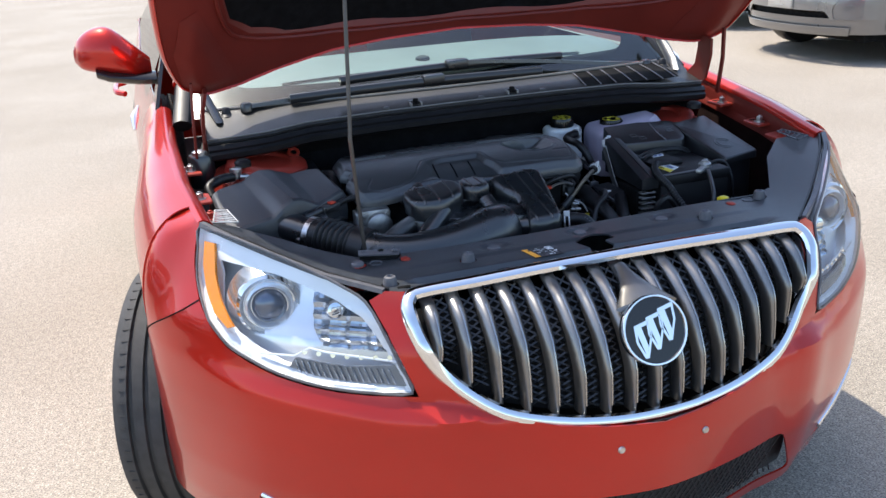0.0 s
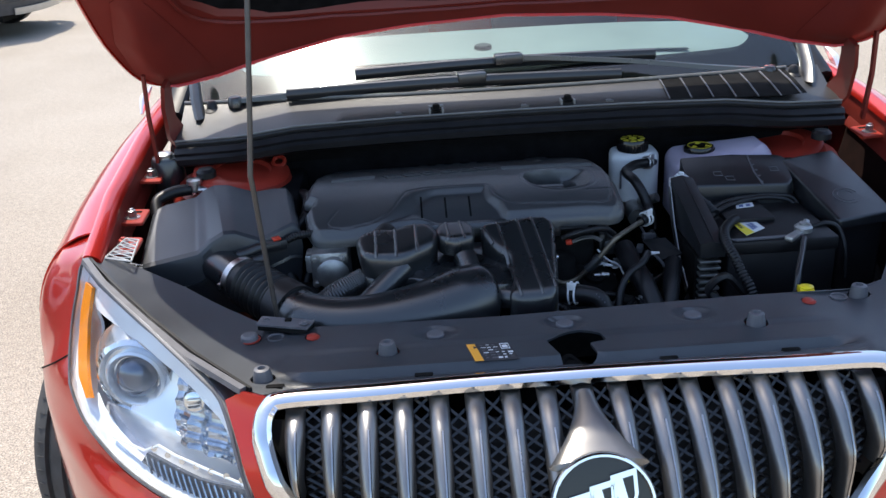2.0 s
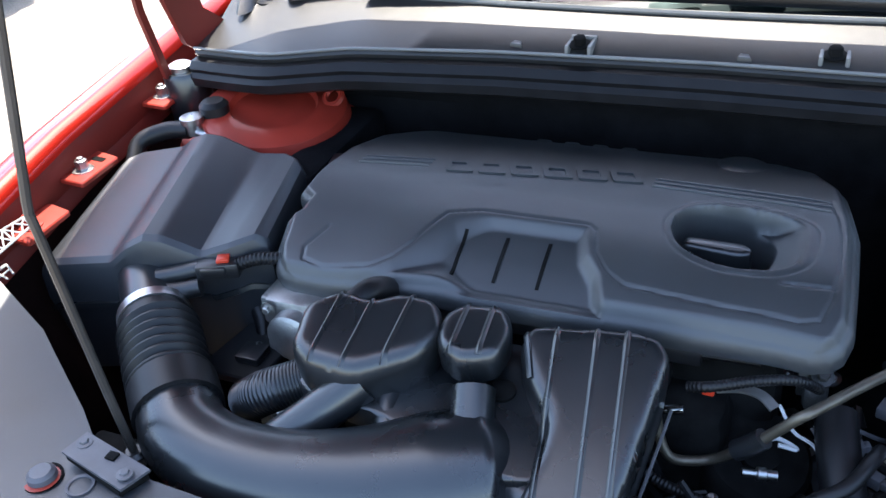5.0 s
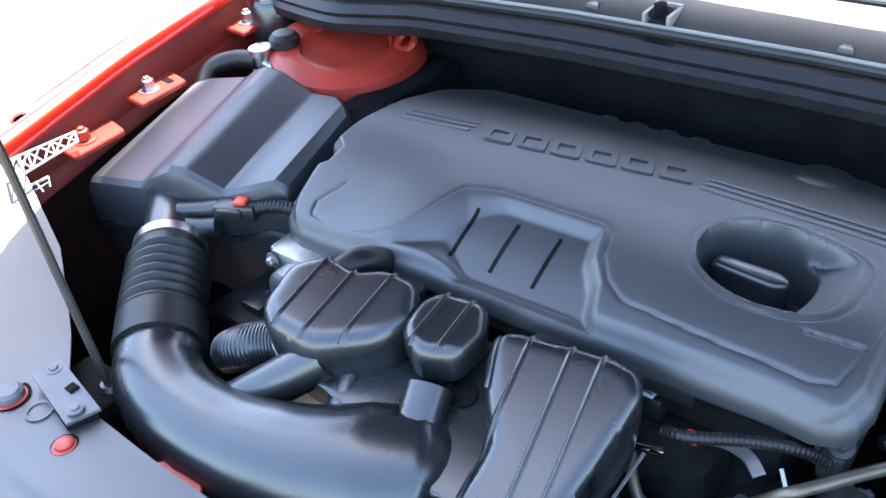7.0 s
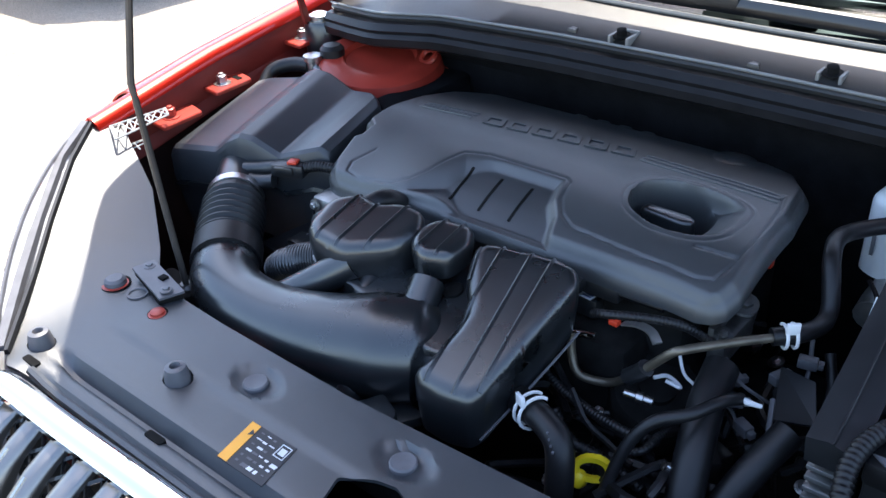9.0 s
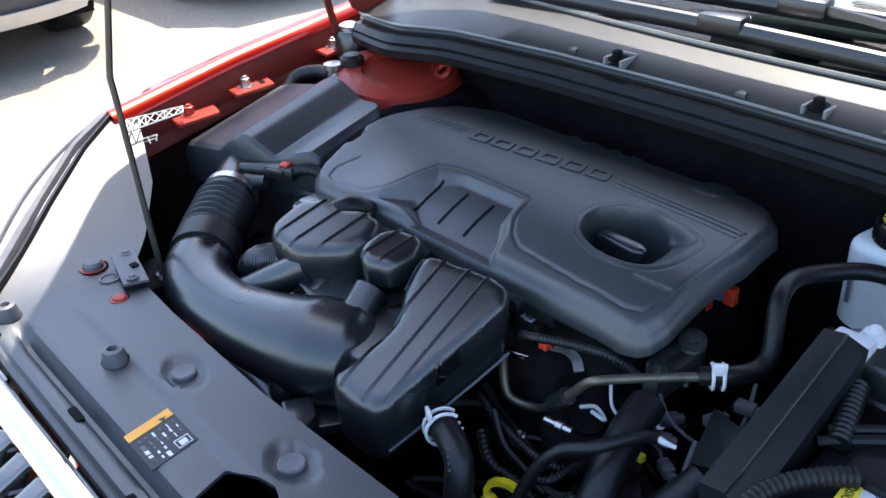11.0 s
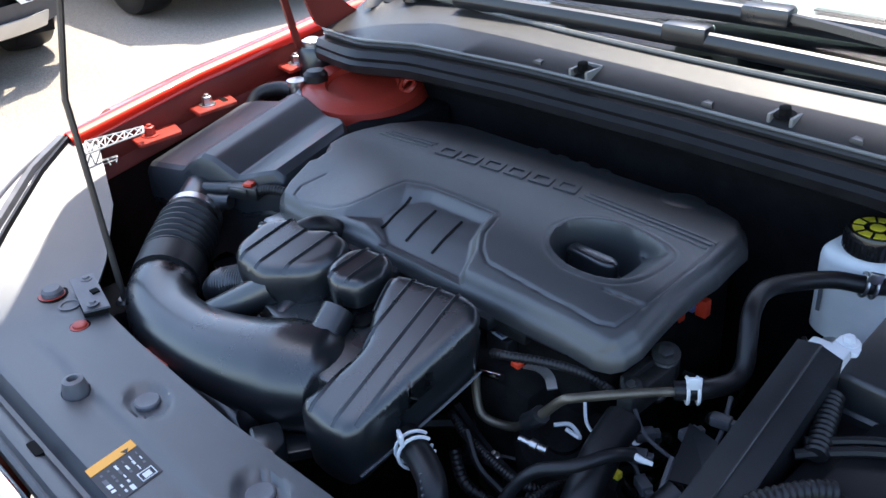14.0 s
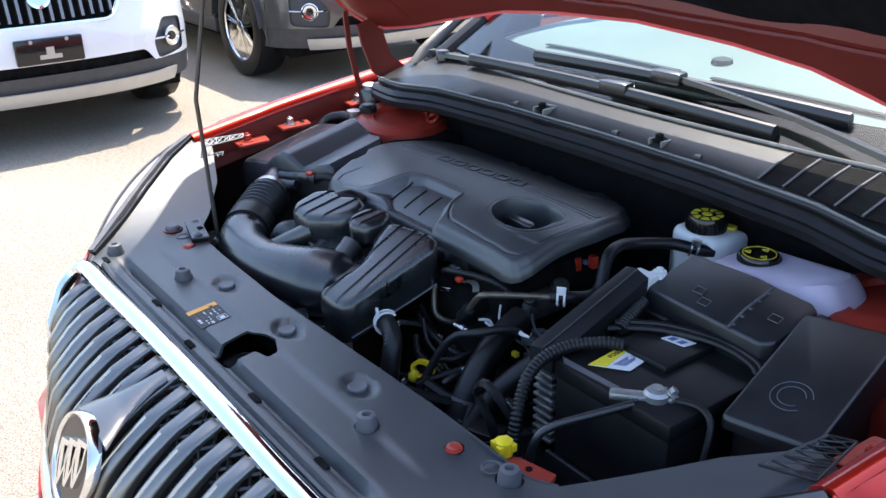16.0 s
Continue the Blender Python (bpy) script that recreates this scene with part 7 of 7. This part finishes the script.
for r0 in (0.016, 0.024):
    part("lid_mark", sweep([Vector((0.600 + r0 * math.cos(a), 0.345 + r0 * math.sin(a), 0.8424 + 0.27 * (0.345 + r0 * math.sin(a) - 0.29))) for a in np.linspace(0.4, 5.6, 22)], circle(0.0007, 4)), GREYCAP, fus)
tcm = thing("control_module", "long black control module cover with silver cooling fins", "module", (0.305, 0.31, 0.68))
part("cover", rings([[Vector((x0, y, z)), Vector((x0 + 0.020, y, z + 0.004)), Vector((x1, y, z - 0.003)), Vector((x1 - 0.002, y, z - h)), Vector((x0 + 0.002, y, z - h))] for y, x0, x1, z, h in ((0.214, 0.284, 0.331, 0.832, 0.026), (0.30, 0.283, 0.328, 0.861, 0.052), (0.402, 0.281, 0.324, 0.895, 0.085))]), PLASTIC, tcm)
part("crease", tube([(0.308, 0.214, 0.836), (0.306, 0.30, 0.865), (0.303, 0.402, 0.898)], 0.0014, 5), PLASTIC, tcm)
for i in range(9):
    z = 0.688 + i * 0.013
    part("fin", box(0.288, 0.325, 0.219, 0.238, z, z + 0.005, 0.001), ALU, tcm)
part("fin_block", box(0.284, 0.330, 0.238, 0.38, 0.675, 0.80, 0.003), DARK, tcm)
part("white_plug", add(box(0.284, 0.322, 0.400, 0.428, 0.868, 0.889, 0.004), box(0.300, 0.326, 0.426, 0.448, 0.872, 0.886, 0.003), bolt((0.312, 0.440, 0.886), (0, 0, 1), 0.006, 0.006)), WHITE, tcm, "white connector plug")
part("bag_strip", sweep([Vector((0.279, 0.40, 0.875)), Vector((0.277, 0.36, 0.82)), Vector((0.280, 0.32, 0.76)), Vector((0.282, 0.27, 0.72))], [(-0.001, -0.012), (0.001, -0.012), (0.001, 0.010), (-0.001, 0.010)]), ALU, tcm, "crumpled silver strip")

# ---- hoses, pipes, dipstick ----
heater = thing("heater_hose", "black rubber heater hose joined to a bare metal pipe", "hose", (0.21, 0.34, 0.80))
part("hose", tube([(0.205, 0.325, 0.840), (0.226, 0.345, 0.841), (0.236, 0.378, 0.837), (0.236, 0.397, 0.846), (0.229, 0.411, 0.866), (0.219, 0.432, 0.884), (0.212, 0.465, 0.888), (0.218, 0.500, 0.884), (0.246, 0.540, 0.882), (0.275, 0.560, 0.878), (0.295, 0.585, 0.872)], 0.0095, 14), RUBBER, heater)
part("pipe", tube([(0.213, 0.331, 0.840), (0.180, 0.290, 0.843), (0.148, 0.250, 0.844), (0.136, 0.243, 0.838), (0.118, 0.243, 0.816), (0.100, 0.244, 0.795), (0.073, 0.248, 0.768), (0.050, 0.243, 0.763), (0.034, 0.237, 0.770), (0.024, 0.241, 0.788), (0.019, 0.246, 0.812)], 0.0048, 10), BRASS, heater, "dull metal pipe")
part("pipe_sleeve", tube([(0.112, 0.243, 0.809), (0.102, 0.244, 0.797), (0.090, 0.246, 0.785)], 0.0095, 12, 2), PLASTIC, heater)


def spring_clamp(parent, c, axis, r, material=WHITE):
    a = Vector(axis).normalized()
    side = a.orthogonal().normalized()
    up_ = a.cross(side)
    bm = bmesh.new()
    for off in (-0.005, 0.005):
        add(bm, tube([Vector(c) + a * off + (side * math.cos(t) + up_ * math.sin(t)) * r for t in np.linspace(0, 5.4, 18)], 0.0018, 5, 1))
    add(bm, xf(box(-0.007, 0.007, -0.002, 0.002, -0.003, 0.010, 0.001), Matrix.Translation(Vector(c) + up_ * r * 1.05 * (1 if up_.z > 0 else -1)) @ Vector((1, 0, 0)).rotation_difference(a).to_matrix().to_4x4()))
    part("spring_clamp", bm, material, parent, "pale spring clamp")


spring_clamp(heater, (0.218, 0.336, 0.8405), (0.7, 0.6, 0), 0.0125)
spring_clamp(heater, (0.276, 0.561, 0.878), (0.7, 0.6, -0.2), 0.0125, STEEL)
rad = thing("radiator_hose", "black coolant hose with a pale spring clamp", "hose", (0.08, 0.12, 0.68))
part("hose", tube([(0.015, 0.150, 0.785), (0.040, 0.137, 0.792), (0.066, 0.128, 0.793), (0.088, 0.118, 0.785), (0.098, 0.106, 0.755), (0.100, 0.098, 0.700), (0.10, 0.095, 0.62)], 0.0145, 16), RUBBER, rad)
spring_clamp(rad, (0.046, 0.135, 0.793), (0.85, -0.4, 0.05), 0.0185)
part("hose_print", add(*[box(0.079 + 0.004 * i, 0.081 + 0.004 * i, 0.110 - 0.003 * i, 0.118 - 0.003 * i, 0.7985 - 0.004 * i, 0.8005 - 0.004 * i) for i in range(4)]), GREYCAP, rad)
for pts, r, nm in (([(0.205, 0.265, 0.800), (0.197, 0.240, 0.810), (0.180, 0.207, 0.808), (0.152, 0.188, 0.797), (0.134, 0.172, 0.770), (0.126, 0.150, 0.730), (0.122, 0.12, 0.68)], 0.0065, "overflow_hose"),
                   ([(0.168, 0.300, 0.80), (0.175, 0.255, 0.785), (0.188, 0.205, 0.760), (0.200, 0.160, 0.715), (0.205, 0.13, 0.65)], 0.019, "thick_hose"),
                   ([(0.255, 0.27, 0.78), (0.235, 0.215, 0.745), (0.22, 0.17, 0.70), (0.22, 0.12, 0.65)], 0.016, "lower_hose"),
                   ([(0.03, 0.20, 0.74), (0.06, 0.185, 0.725), (0.10, 0.19, 0.715), (0.15, 0.18, 0.71)], 0.006, "loom_hose"),
                   ([(0.245, 0.40, 0.79), (0.262, 0.37, 0.76), (0.265, 0.32, 0.74)], 0.006, "valve_hose")):
    h_ = tagged(part(nm, (ribbed(pts, r, 0.006, 0.10) if nm == "loom_hose" else tube(pts, r, 14)), RUBBER), "black rubber " + nm.replace("_", " ") + " in the dark of the bay", "hose")
    if nm == "thick_hose":
        part("foil_tape", tube([(0.1985, 0.165, 0.722), (0.202, 0.150, 0.695)], 0.0197, 14, 3), GREYCAP, h_)
tagged(part("battery_loom", ribbed([(0.375, 0.300, 0.842), (0.358, 0.279, 0.845), (0.335, 0.241, 0.843), (0.327, 0.203, 0.836), (0.331, 0.171, 0.822), (0.339, 0.151, 0.80), (0.351, 0.132, 0.77), (0.355, 0.12, 0.70)], 0.0085, 0.006, 0.09, 16), RUBBER), "black corrugated cable conduit beside the battery", "conduit")
dip = tagged(part("dipstick", add(sweep([Vector((0.103, 0.160, 0.728)) + Vector((0.016 * math.cos(a), 0.004 * math.sin(a) + 0.006 * math.cos(a), 0.011 * math.sin(a))) for a in np.linspace(0, 2 * math.pi, 19)[:-1]], [(-0.003, -0.004), (0.003, -0.004), (0.003, 0.004), (-0.003, 0.004)], True),
                                  lathe([(0.008, 0), (0.010, 0.006), (0.008, 0.012), (0.004, 0.016), (0, 0.016)], (0.090, 0.150, 0.708), (0.3, 0.3, 1), 14)), YELLOW), "yellow loop handle of the oil dipstick", "dipstick")
part("dipstick_tube", tube([(0.090, 0.150, 0.712), (0.085, 0.158, 0.67), (0.075, 0.18, 0.60)], 0.005, 8), DARK, dip)
wash = tagged(part("washer_cap", add(lathe([(0.011, 0), (0.012, 0.010), (0.011, 0.018), (0.006, 0.020), (0, 0.020)], (0.411, 0.062, 0.794), (0, 0, 1), 16), *[box(0.411 + 0.011 * math.cos(a) - 0.004, 0.411 + 0.011 * math.cos(a) + 0.004, 0.062 + 0.011 * math.sin(a) - 0.004, 0.062 + 0.011 * math.sin(a) + 0.004, 0.800, 0.810, 0.001) for a in (0.6, 2.2, 3.8, 5.2)]), YELLOW), "small yellow plastic cap at the radiator support", "cap")
part("cap_stem", tube([(0.411, 0.062, 0.796), (0.41, 0.064, 0.74), (0.40, 0.07, 0.66)], 0.007, 10), DARK, wash)

# ---- parked vehicles round the lot ----
WHITEPAINT = mat("white_paint", (0.74, 0.75, 0.76), 0.3, 0, 0.04, 3, coat=1.0)
GREYPAINT = mat("grey_paint", (0.10, 0.095, 0.09), 0.3, 0.4, 0.08, 3, coat=1.0)
SILVERPAINT = mat("silver_paint", (0.20, 0.195, 0.19), 0.3, 0.5, 0.06, 3, coat=1.0)
DARKPAINT = mat("dark_paint", (0.03, 0.032, 0.035), 0.3, 0.3, 0.08, 3, coat=1.0)
CLADDING = mat("grey_cladding", (0.055, 0.055, 0.058), 0.55, 0, 0.15, 20, 0.3, 500)
SKIRT = mat("silver_skirt", (0.50, 0.49, 0.46), 0.35, 0.5, 0.06, 10)


def suv(label, at, turn, paint, plate=True, plain=False):
    """A compact crossover whose nose looks along -y before it is turned."""
    v = thing("parked_suv", label, "car", (0, 0, 0), "cars parked in the lot")

    def fy(x, z):
        q = min(1, abs(x) / 0.88)
        return 0.42 * (1 - (1 - q ** 2.4) ** 0.55) + interp(z, [0.2, 0.28, 0.4, 0.55, 0.7, 0.85, 1.0], [0.10, 0.03, 0.0, 0.0, 0.03, 0.07, 0.14])

    def fm(off=0.0):
        return lambda u, z: Vector((0.88 * math.sin(u), fy(0.88 * math.sin(u), z) + off, z))

    def uu(pts):
        return [(math.asin(max(-1, min(1, x / 0.88))), z) for x, z in pts]

    e = math.pi / 2
    grill = fillet([(-0.36, 0.66), (0.36, 0.66), (0.44, 0.80), (0.40, 0.90), (-0.40, 0.90), (-0.44, 0.80)], 0.05)
    mouth = fillet([(-0.60, 0.37), (0.60, 0.37), (0.52, 0.47), (-0.52, 0.47)], 0.03)
    foggy = [fillet([(s * 0.60, 0.40), (s * 0.80, 0.42), (s * 0.80, 0.60), (s * 0.66, 0.62), (s * 0.58, 0.50)], 0.03) for s in (1, -1)]
    part("bumper", skin([(-e, 0.40), (e, 0.40), (e, 1.0)] + uu([(0.5, 1.0), (0.0, 1.0), (-0.5, 1.0)]) + [(-e, 1.0)], [uu(grill), uu(mouth)] + [uu(f) for f in foggy], fm(), 0.08, 0.04, 0.004), paint, v)
    part("lower_cladding", skin([(-e, 0.27), (e, 0.27), (e, 0.41), (-e, 0.41)], [], fm(0.012), 0.08, 0.04, 0.004), paint if plain else CLADDING, v)
    part("skid_strip", skin(uu([(-0.70, 0.265), (0.70, 0.265), (0.72, 0.335), (-0.72, 0.335)]), [], fm(-0.012), 0.08, 0.03, 0.01), paint if plain else SKIRT, v, "" if plain else "pale silver skid strip")
    part("mouth_backing", skin(uu([(-0.64, 0.35), (0.64, 0.35), (0.58, 0.49), (-0.58, 0.49)]), [], fm(0.04), 0.1, 0.05), DARK, v)
    g = part("grille", skin(uu([(-0.46, 0.64), (0.46, 0.64), (0.46, 0.92), (-0.46, 0.92)]), [], fm(0.05), 0.1, 0.05), DARK, v, "waterfall grille with bright slats")
    for i in range(-7, 8):
        x = i * 0.052
        part("slat", sweep([Vector((x, fy(x, z) + 0.01, z)) for z in np.linspace(0.675 + 0.02 * abs(i) / 7, 0.89, 6)], [(-0.008, -0.012), (0.008, -0.012), (0.008, 0.012), (-0.008, 0.012)], up=(0, -1, 0)), SATIN, g)
    part("grille_surround", sweep([Vector((p.x, fy(p.x, p.y) - 0.006, p.y)) for p in grill], circle(0.012, 6), True), CHROME, g)
    part("badge", lathe([(0.06, 0), (0.06, 0.012), (0.045, 0.014), (0.045, 0.008), (0, 0.008)], (0, fy(0, 0.80) - 0.01, 0.80), (0, -1, 0.3), 20), CHROME, g)
    for s in (-1, 1):
        part("fog_bezel", skin(uu(fillet([(s * 0.58, 0.385), (s * 0.83, 0.405), (s * 0.83, 0.62), (s * 0.65, 0.64), (s * 0.56, 0.50)], 0.03)), [], fm(0.004 if plain else 0.02), 0.05, 0.04), paint if plain else CLADDING, v)
        c = Vector((s * 0.70, fy(0.70, 0.51), 0.51))
        ax = Vector((s * 0.5, -1, 0))
        fog = None if plain else part("fog_lamp", lathe([(0.050, 0), (0.056, 0.02), (0.050, 0.026), (0.043, 0.018), (0.030, 0.016), (0, 0.016)], c, ax, 22), CHROME, v, "round chrome-ringed fog lamp")
        if fog:
            part("fog_lens", lathe([(0.026, 0.016), (0.022, 0.026), (0, 0.03)], c, ax, 16), GLOSSBLACK, fog)
        if fog:
            part("fog_wing", tube([c + Vector((-s * 0.13, -0.035, -0.005)), c + Vector((0, -0.02, 0)), c + Vector((s * 0.11, 0.07, 0.005))], 0.006, 6), CHROME, fog)
        part("headlamp", skin(uu([(s * 0.50, 0.78), (s * 0.80, 0.82), (s * 0.86, 0.95), (s * 0.52, 0.92)]), [], fm(-0.008), 0.05, 0.04, 0.01), LAMPSILVER, v)
    if plate:
        pb_ = part("plate_holder", box(-0.17, 0.17, fy(0, 0.54) - 0.018, fy(0, 0.54) + 0.01, 0.475, 0.605, 0.008), SKIRT if plain else GLOSSBLACK, v, "pale plate holder" if plain else "empty black plate holder")
        part("holder_mark", add(box(-0.055, 0.055, fy(0, 0.54) - 0.021, fy(0, 0.54) - 0.018, 0.50, 0.522), box(-0.02, 0.02, fy(0, 0.54) - 0.021, fy(0, 0.54) - 0.018, 0.522, 0.56)), SKIRT, pb_)
        for x in (-0.09, 0.09):
            part("holder_bolt", bolt((x, fy(0, 0.54) - 0.018, 0.592), (0, -1, 0), 0.006), STEEL, pb_)
    # flanks, bonnet, cabin
    for s in (-1, 1):
        def side_map(y, z, s=s):
            return Vector((s * (0.885 - 0.06 * max(0, z - 0.75) - 0.03 * max(0, y - 3.6)), y, z))
        arches = [[(cy + 0.39 * math.cos(a), 0.35 + 0.39 * math.sin(a)) for a in np.linspace(math.pi * 0.97, math.pi * 0.03, 12)] for cy in (0.86, 3.42)]
        poly = [(0.42, 0.30), (0.42, 0.98), (1.2, 1.06), (4.0, 1.10), (4.2, 0.9), (4.2, 0.32)] + list(reversed(arches[1])) + [(2.9, 0.30), (1.3, 0.30)] + list(reversed(arches[0]))
        sp = part("side_panel", skin(poly, [], side_map, 0.12, 0.1, 0.004), paint, v)
        for a_ in arches:
            part("arch_trim", sweep([side_map(y, z) + Vector((s * 0.006, 0, 0)) for y, z in a_], [(-0.008, -0.022), (0.008, -0.022), (0.008, 0.022), (-0.008, 0.022)], up=(1, 0, 0)), CLADDING, sp)
        part("sill", box(min(s * 0.80, s * 0.895), max(s * 0.80, s * 0.895), 1.24, 3.03, 0.26, 0.36, 0.01), CLADDING, sp)
        part("side_window", skin([(1.25, 0), (3.7, 0), (3.55, 1), (1.95, 1)], [], lambda y, q, s=s: Vector((s * (0.85 - 0.19 * q), y, 1.06 + 0.46 * q)), 0.3, 0.3), SIDEGLASS, v)
        for cy in (0.86, 3.42):
            w = part("wheel", lathe([(0.225, -0.09), (0.24, -0.108), (0.30, -0.113), (0.338, -0.10), (0.348, -0.06), (0.35, 0), (0.348, 0.06), (0.338, 0.10), (0.30, 0.113), (0.24, 0.108), (0.225, 0.09)], (s * 0.785, cy, 0.35), (1, 0, 0), 44), RUBBER, v, "black tyre on a bright spoked rim")
            part("rim", lathe([(0.228, 0.09), (0.236, 0.098), (0.228, 0.10), (0.205, 0.06), (0.205, -0.08)], (s * 0.785, cy, 0.35), (s, 0, 0), 36), CHROME, w)
            part("brake_disc", lathe([(0, 0.0), (0.15, 0.0), (0.15, 0.012), (0.06, 0.014), (0, 0.014)], (s * 0.785, cy, 0.35), (s, 0, 0), 24), DARK, w)
            for j in range(9):
                q = prism([(-0.010, 0.03), (0.010, 0.03), (0.022, 0.222), (0.004, 0.222), (0, 0.12), (-0.004, 0.222), (-0.022, 0.222)], 0.07, 0.092, 0.003, 1)
                xf(q, Matrix.Translation((s * 0.785, cy, 0.35)) @ Matrix.Rotation(2 * math.pi * j / 9, 4, "X") @ Matrix(((0, 0, s, 0), (1, 0, 0, 0), (0, 1, 0, 0), (0, 0, 0, 1))))
                part("spoke", q, CHROME, w)
            part("hub_cap", lathe([(0.04, 0.07), (0.038, 0.096), (0, 0.10)], (s * 0.785, cy, 0.35), (s, 0, 0), 16), CHROME, w)
    top = []
    for y, z, w_ in ((0.12, 1.0, 0.62), (0.45, 1.05, 0.78), (1.1, 1.10, 0.80), (1.25, 1.13, 0.76), (1.95, 1.58, 0.64), (2.6, 1.64, 0.64), (3.5, 1.58, 0.62), (4.05, 1.15, 0.74), (4.2, 0.9, 0.80), (4.22, 0.35, 0.80)):
        top.append([Vector((x * w_, y, z - 0.05 * abs(x) ** 3)) for x in np.linspace(-1, 1, 9)] + [Vector((x * w_, y + 0.01, z - 0.03 - 0.05 * abs(x) ** 3)) for x in np.linspace(1, -1, 9)])
    part("bonnet_and_roof", rings(top), paint, v)
    part("windscreen", skin([(-0.70, 1.30), (0.70, 1.30), (0.60, 1.90), (-0.60, 1.90)], [], lambda x, y: Vector((x, y, 1.155 + (y - 1.25) * 0.642 - 0.05 * abs(x / 0.7) ** 3 + 0.012)), 0.2, 0.2), SIDEGLASS, v)
    part("underbody", box(-0.78, 0.78, 0.3, 4.1, 0.20, 0.50), DARK, v)
    for s in (-1, 1):
        for cy in (0.86, 3.42):
            loops = [[Vector((s * x, cy + 0.40 * math.cos(a), 0.35 + 0.40 * math.sin(a) + dz)) for x, dz in ((0.60, 0), (0.87, 0), (0.87, 0.005), (0.60, 0.005))] for a in np.linspace(math.pi, 0, 10)]
            part("wheel_well", rings(loops), DARK, v)
    v.matrix_basis = Matrix.Translation(at) @ Matrix.Rotation(radians(turn), 4, "Z")
    return v


suv("white crossover parked facing the red car, empty plate holder", (-3.93, 0.66, 0), 90, WHITEPAINT)
suv("dark grey crossover with chrome wheels parked beside the white one", (-4.10, 3.06, 0), 90, GREYPAINT)
suv("black crossover parked further along the row", (-4.25, 9.85, 0), 90, DARKPAINT)
suv("grey crossover parked at the far end of the row", (-4.20, 14.1, 0), 90, GREYPAINT)
suv("grey crossover parked across the lot in its own shadow", (4.90, 5.75, 0), -90, SILVERPAINT, plain=True)
suv("black crossover parked behind the grey one", (5.5, 8.55, 0), -90, DARKPAINT)
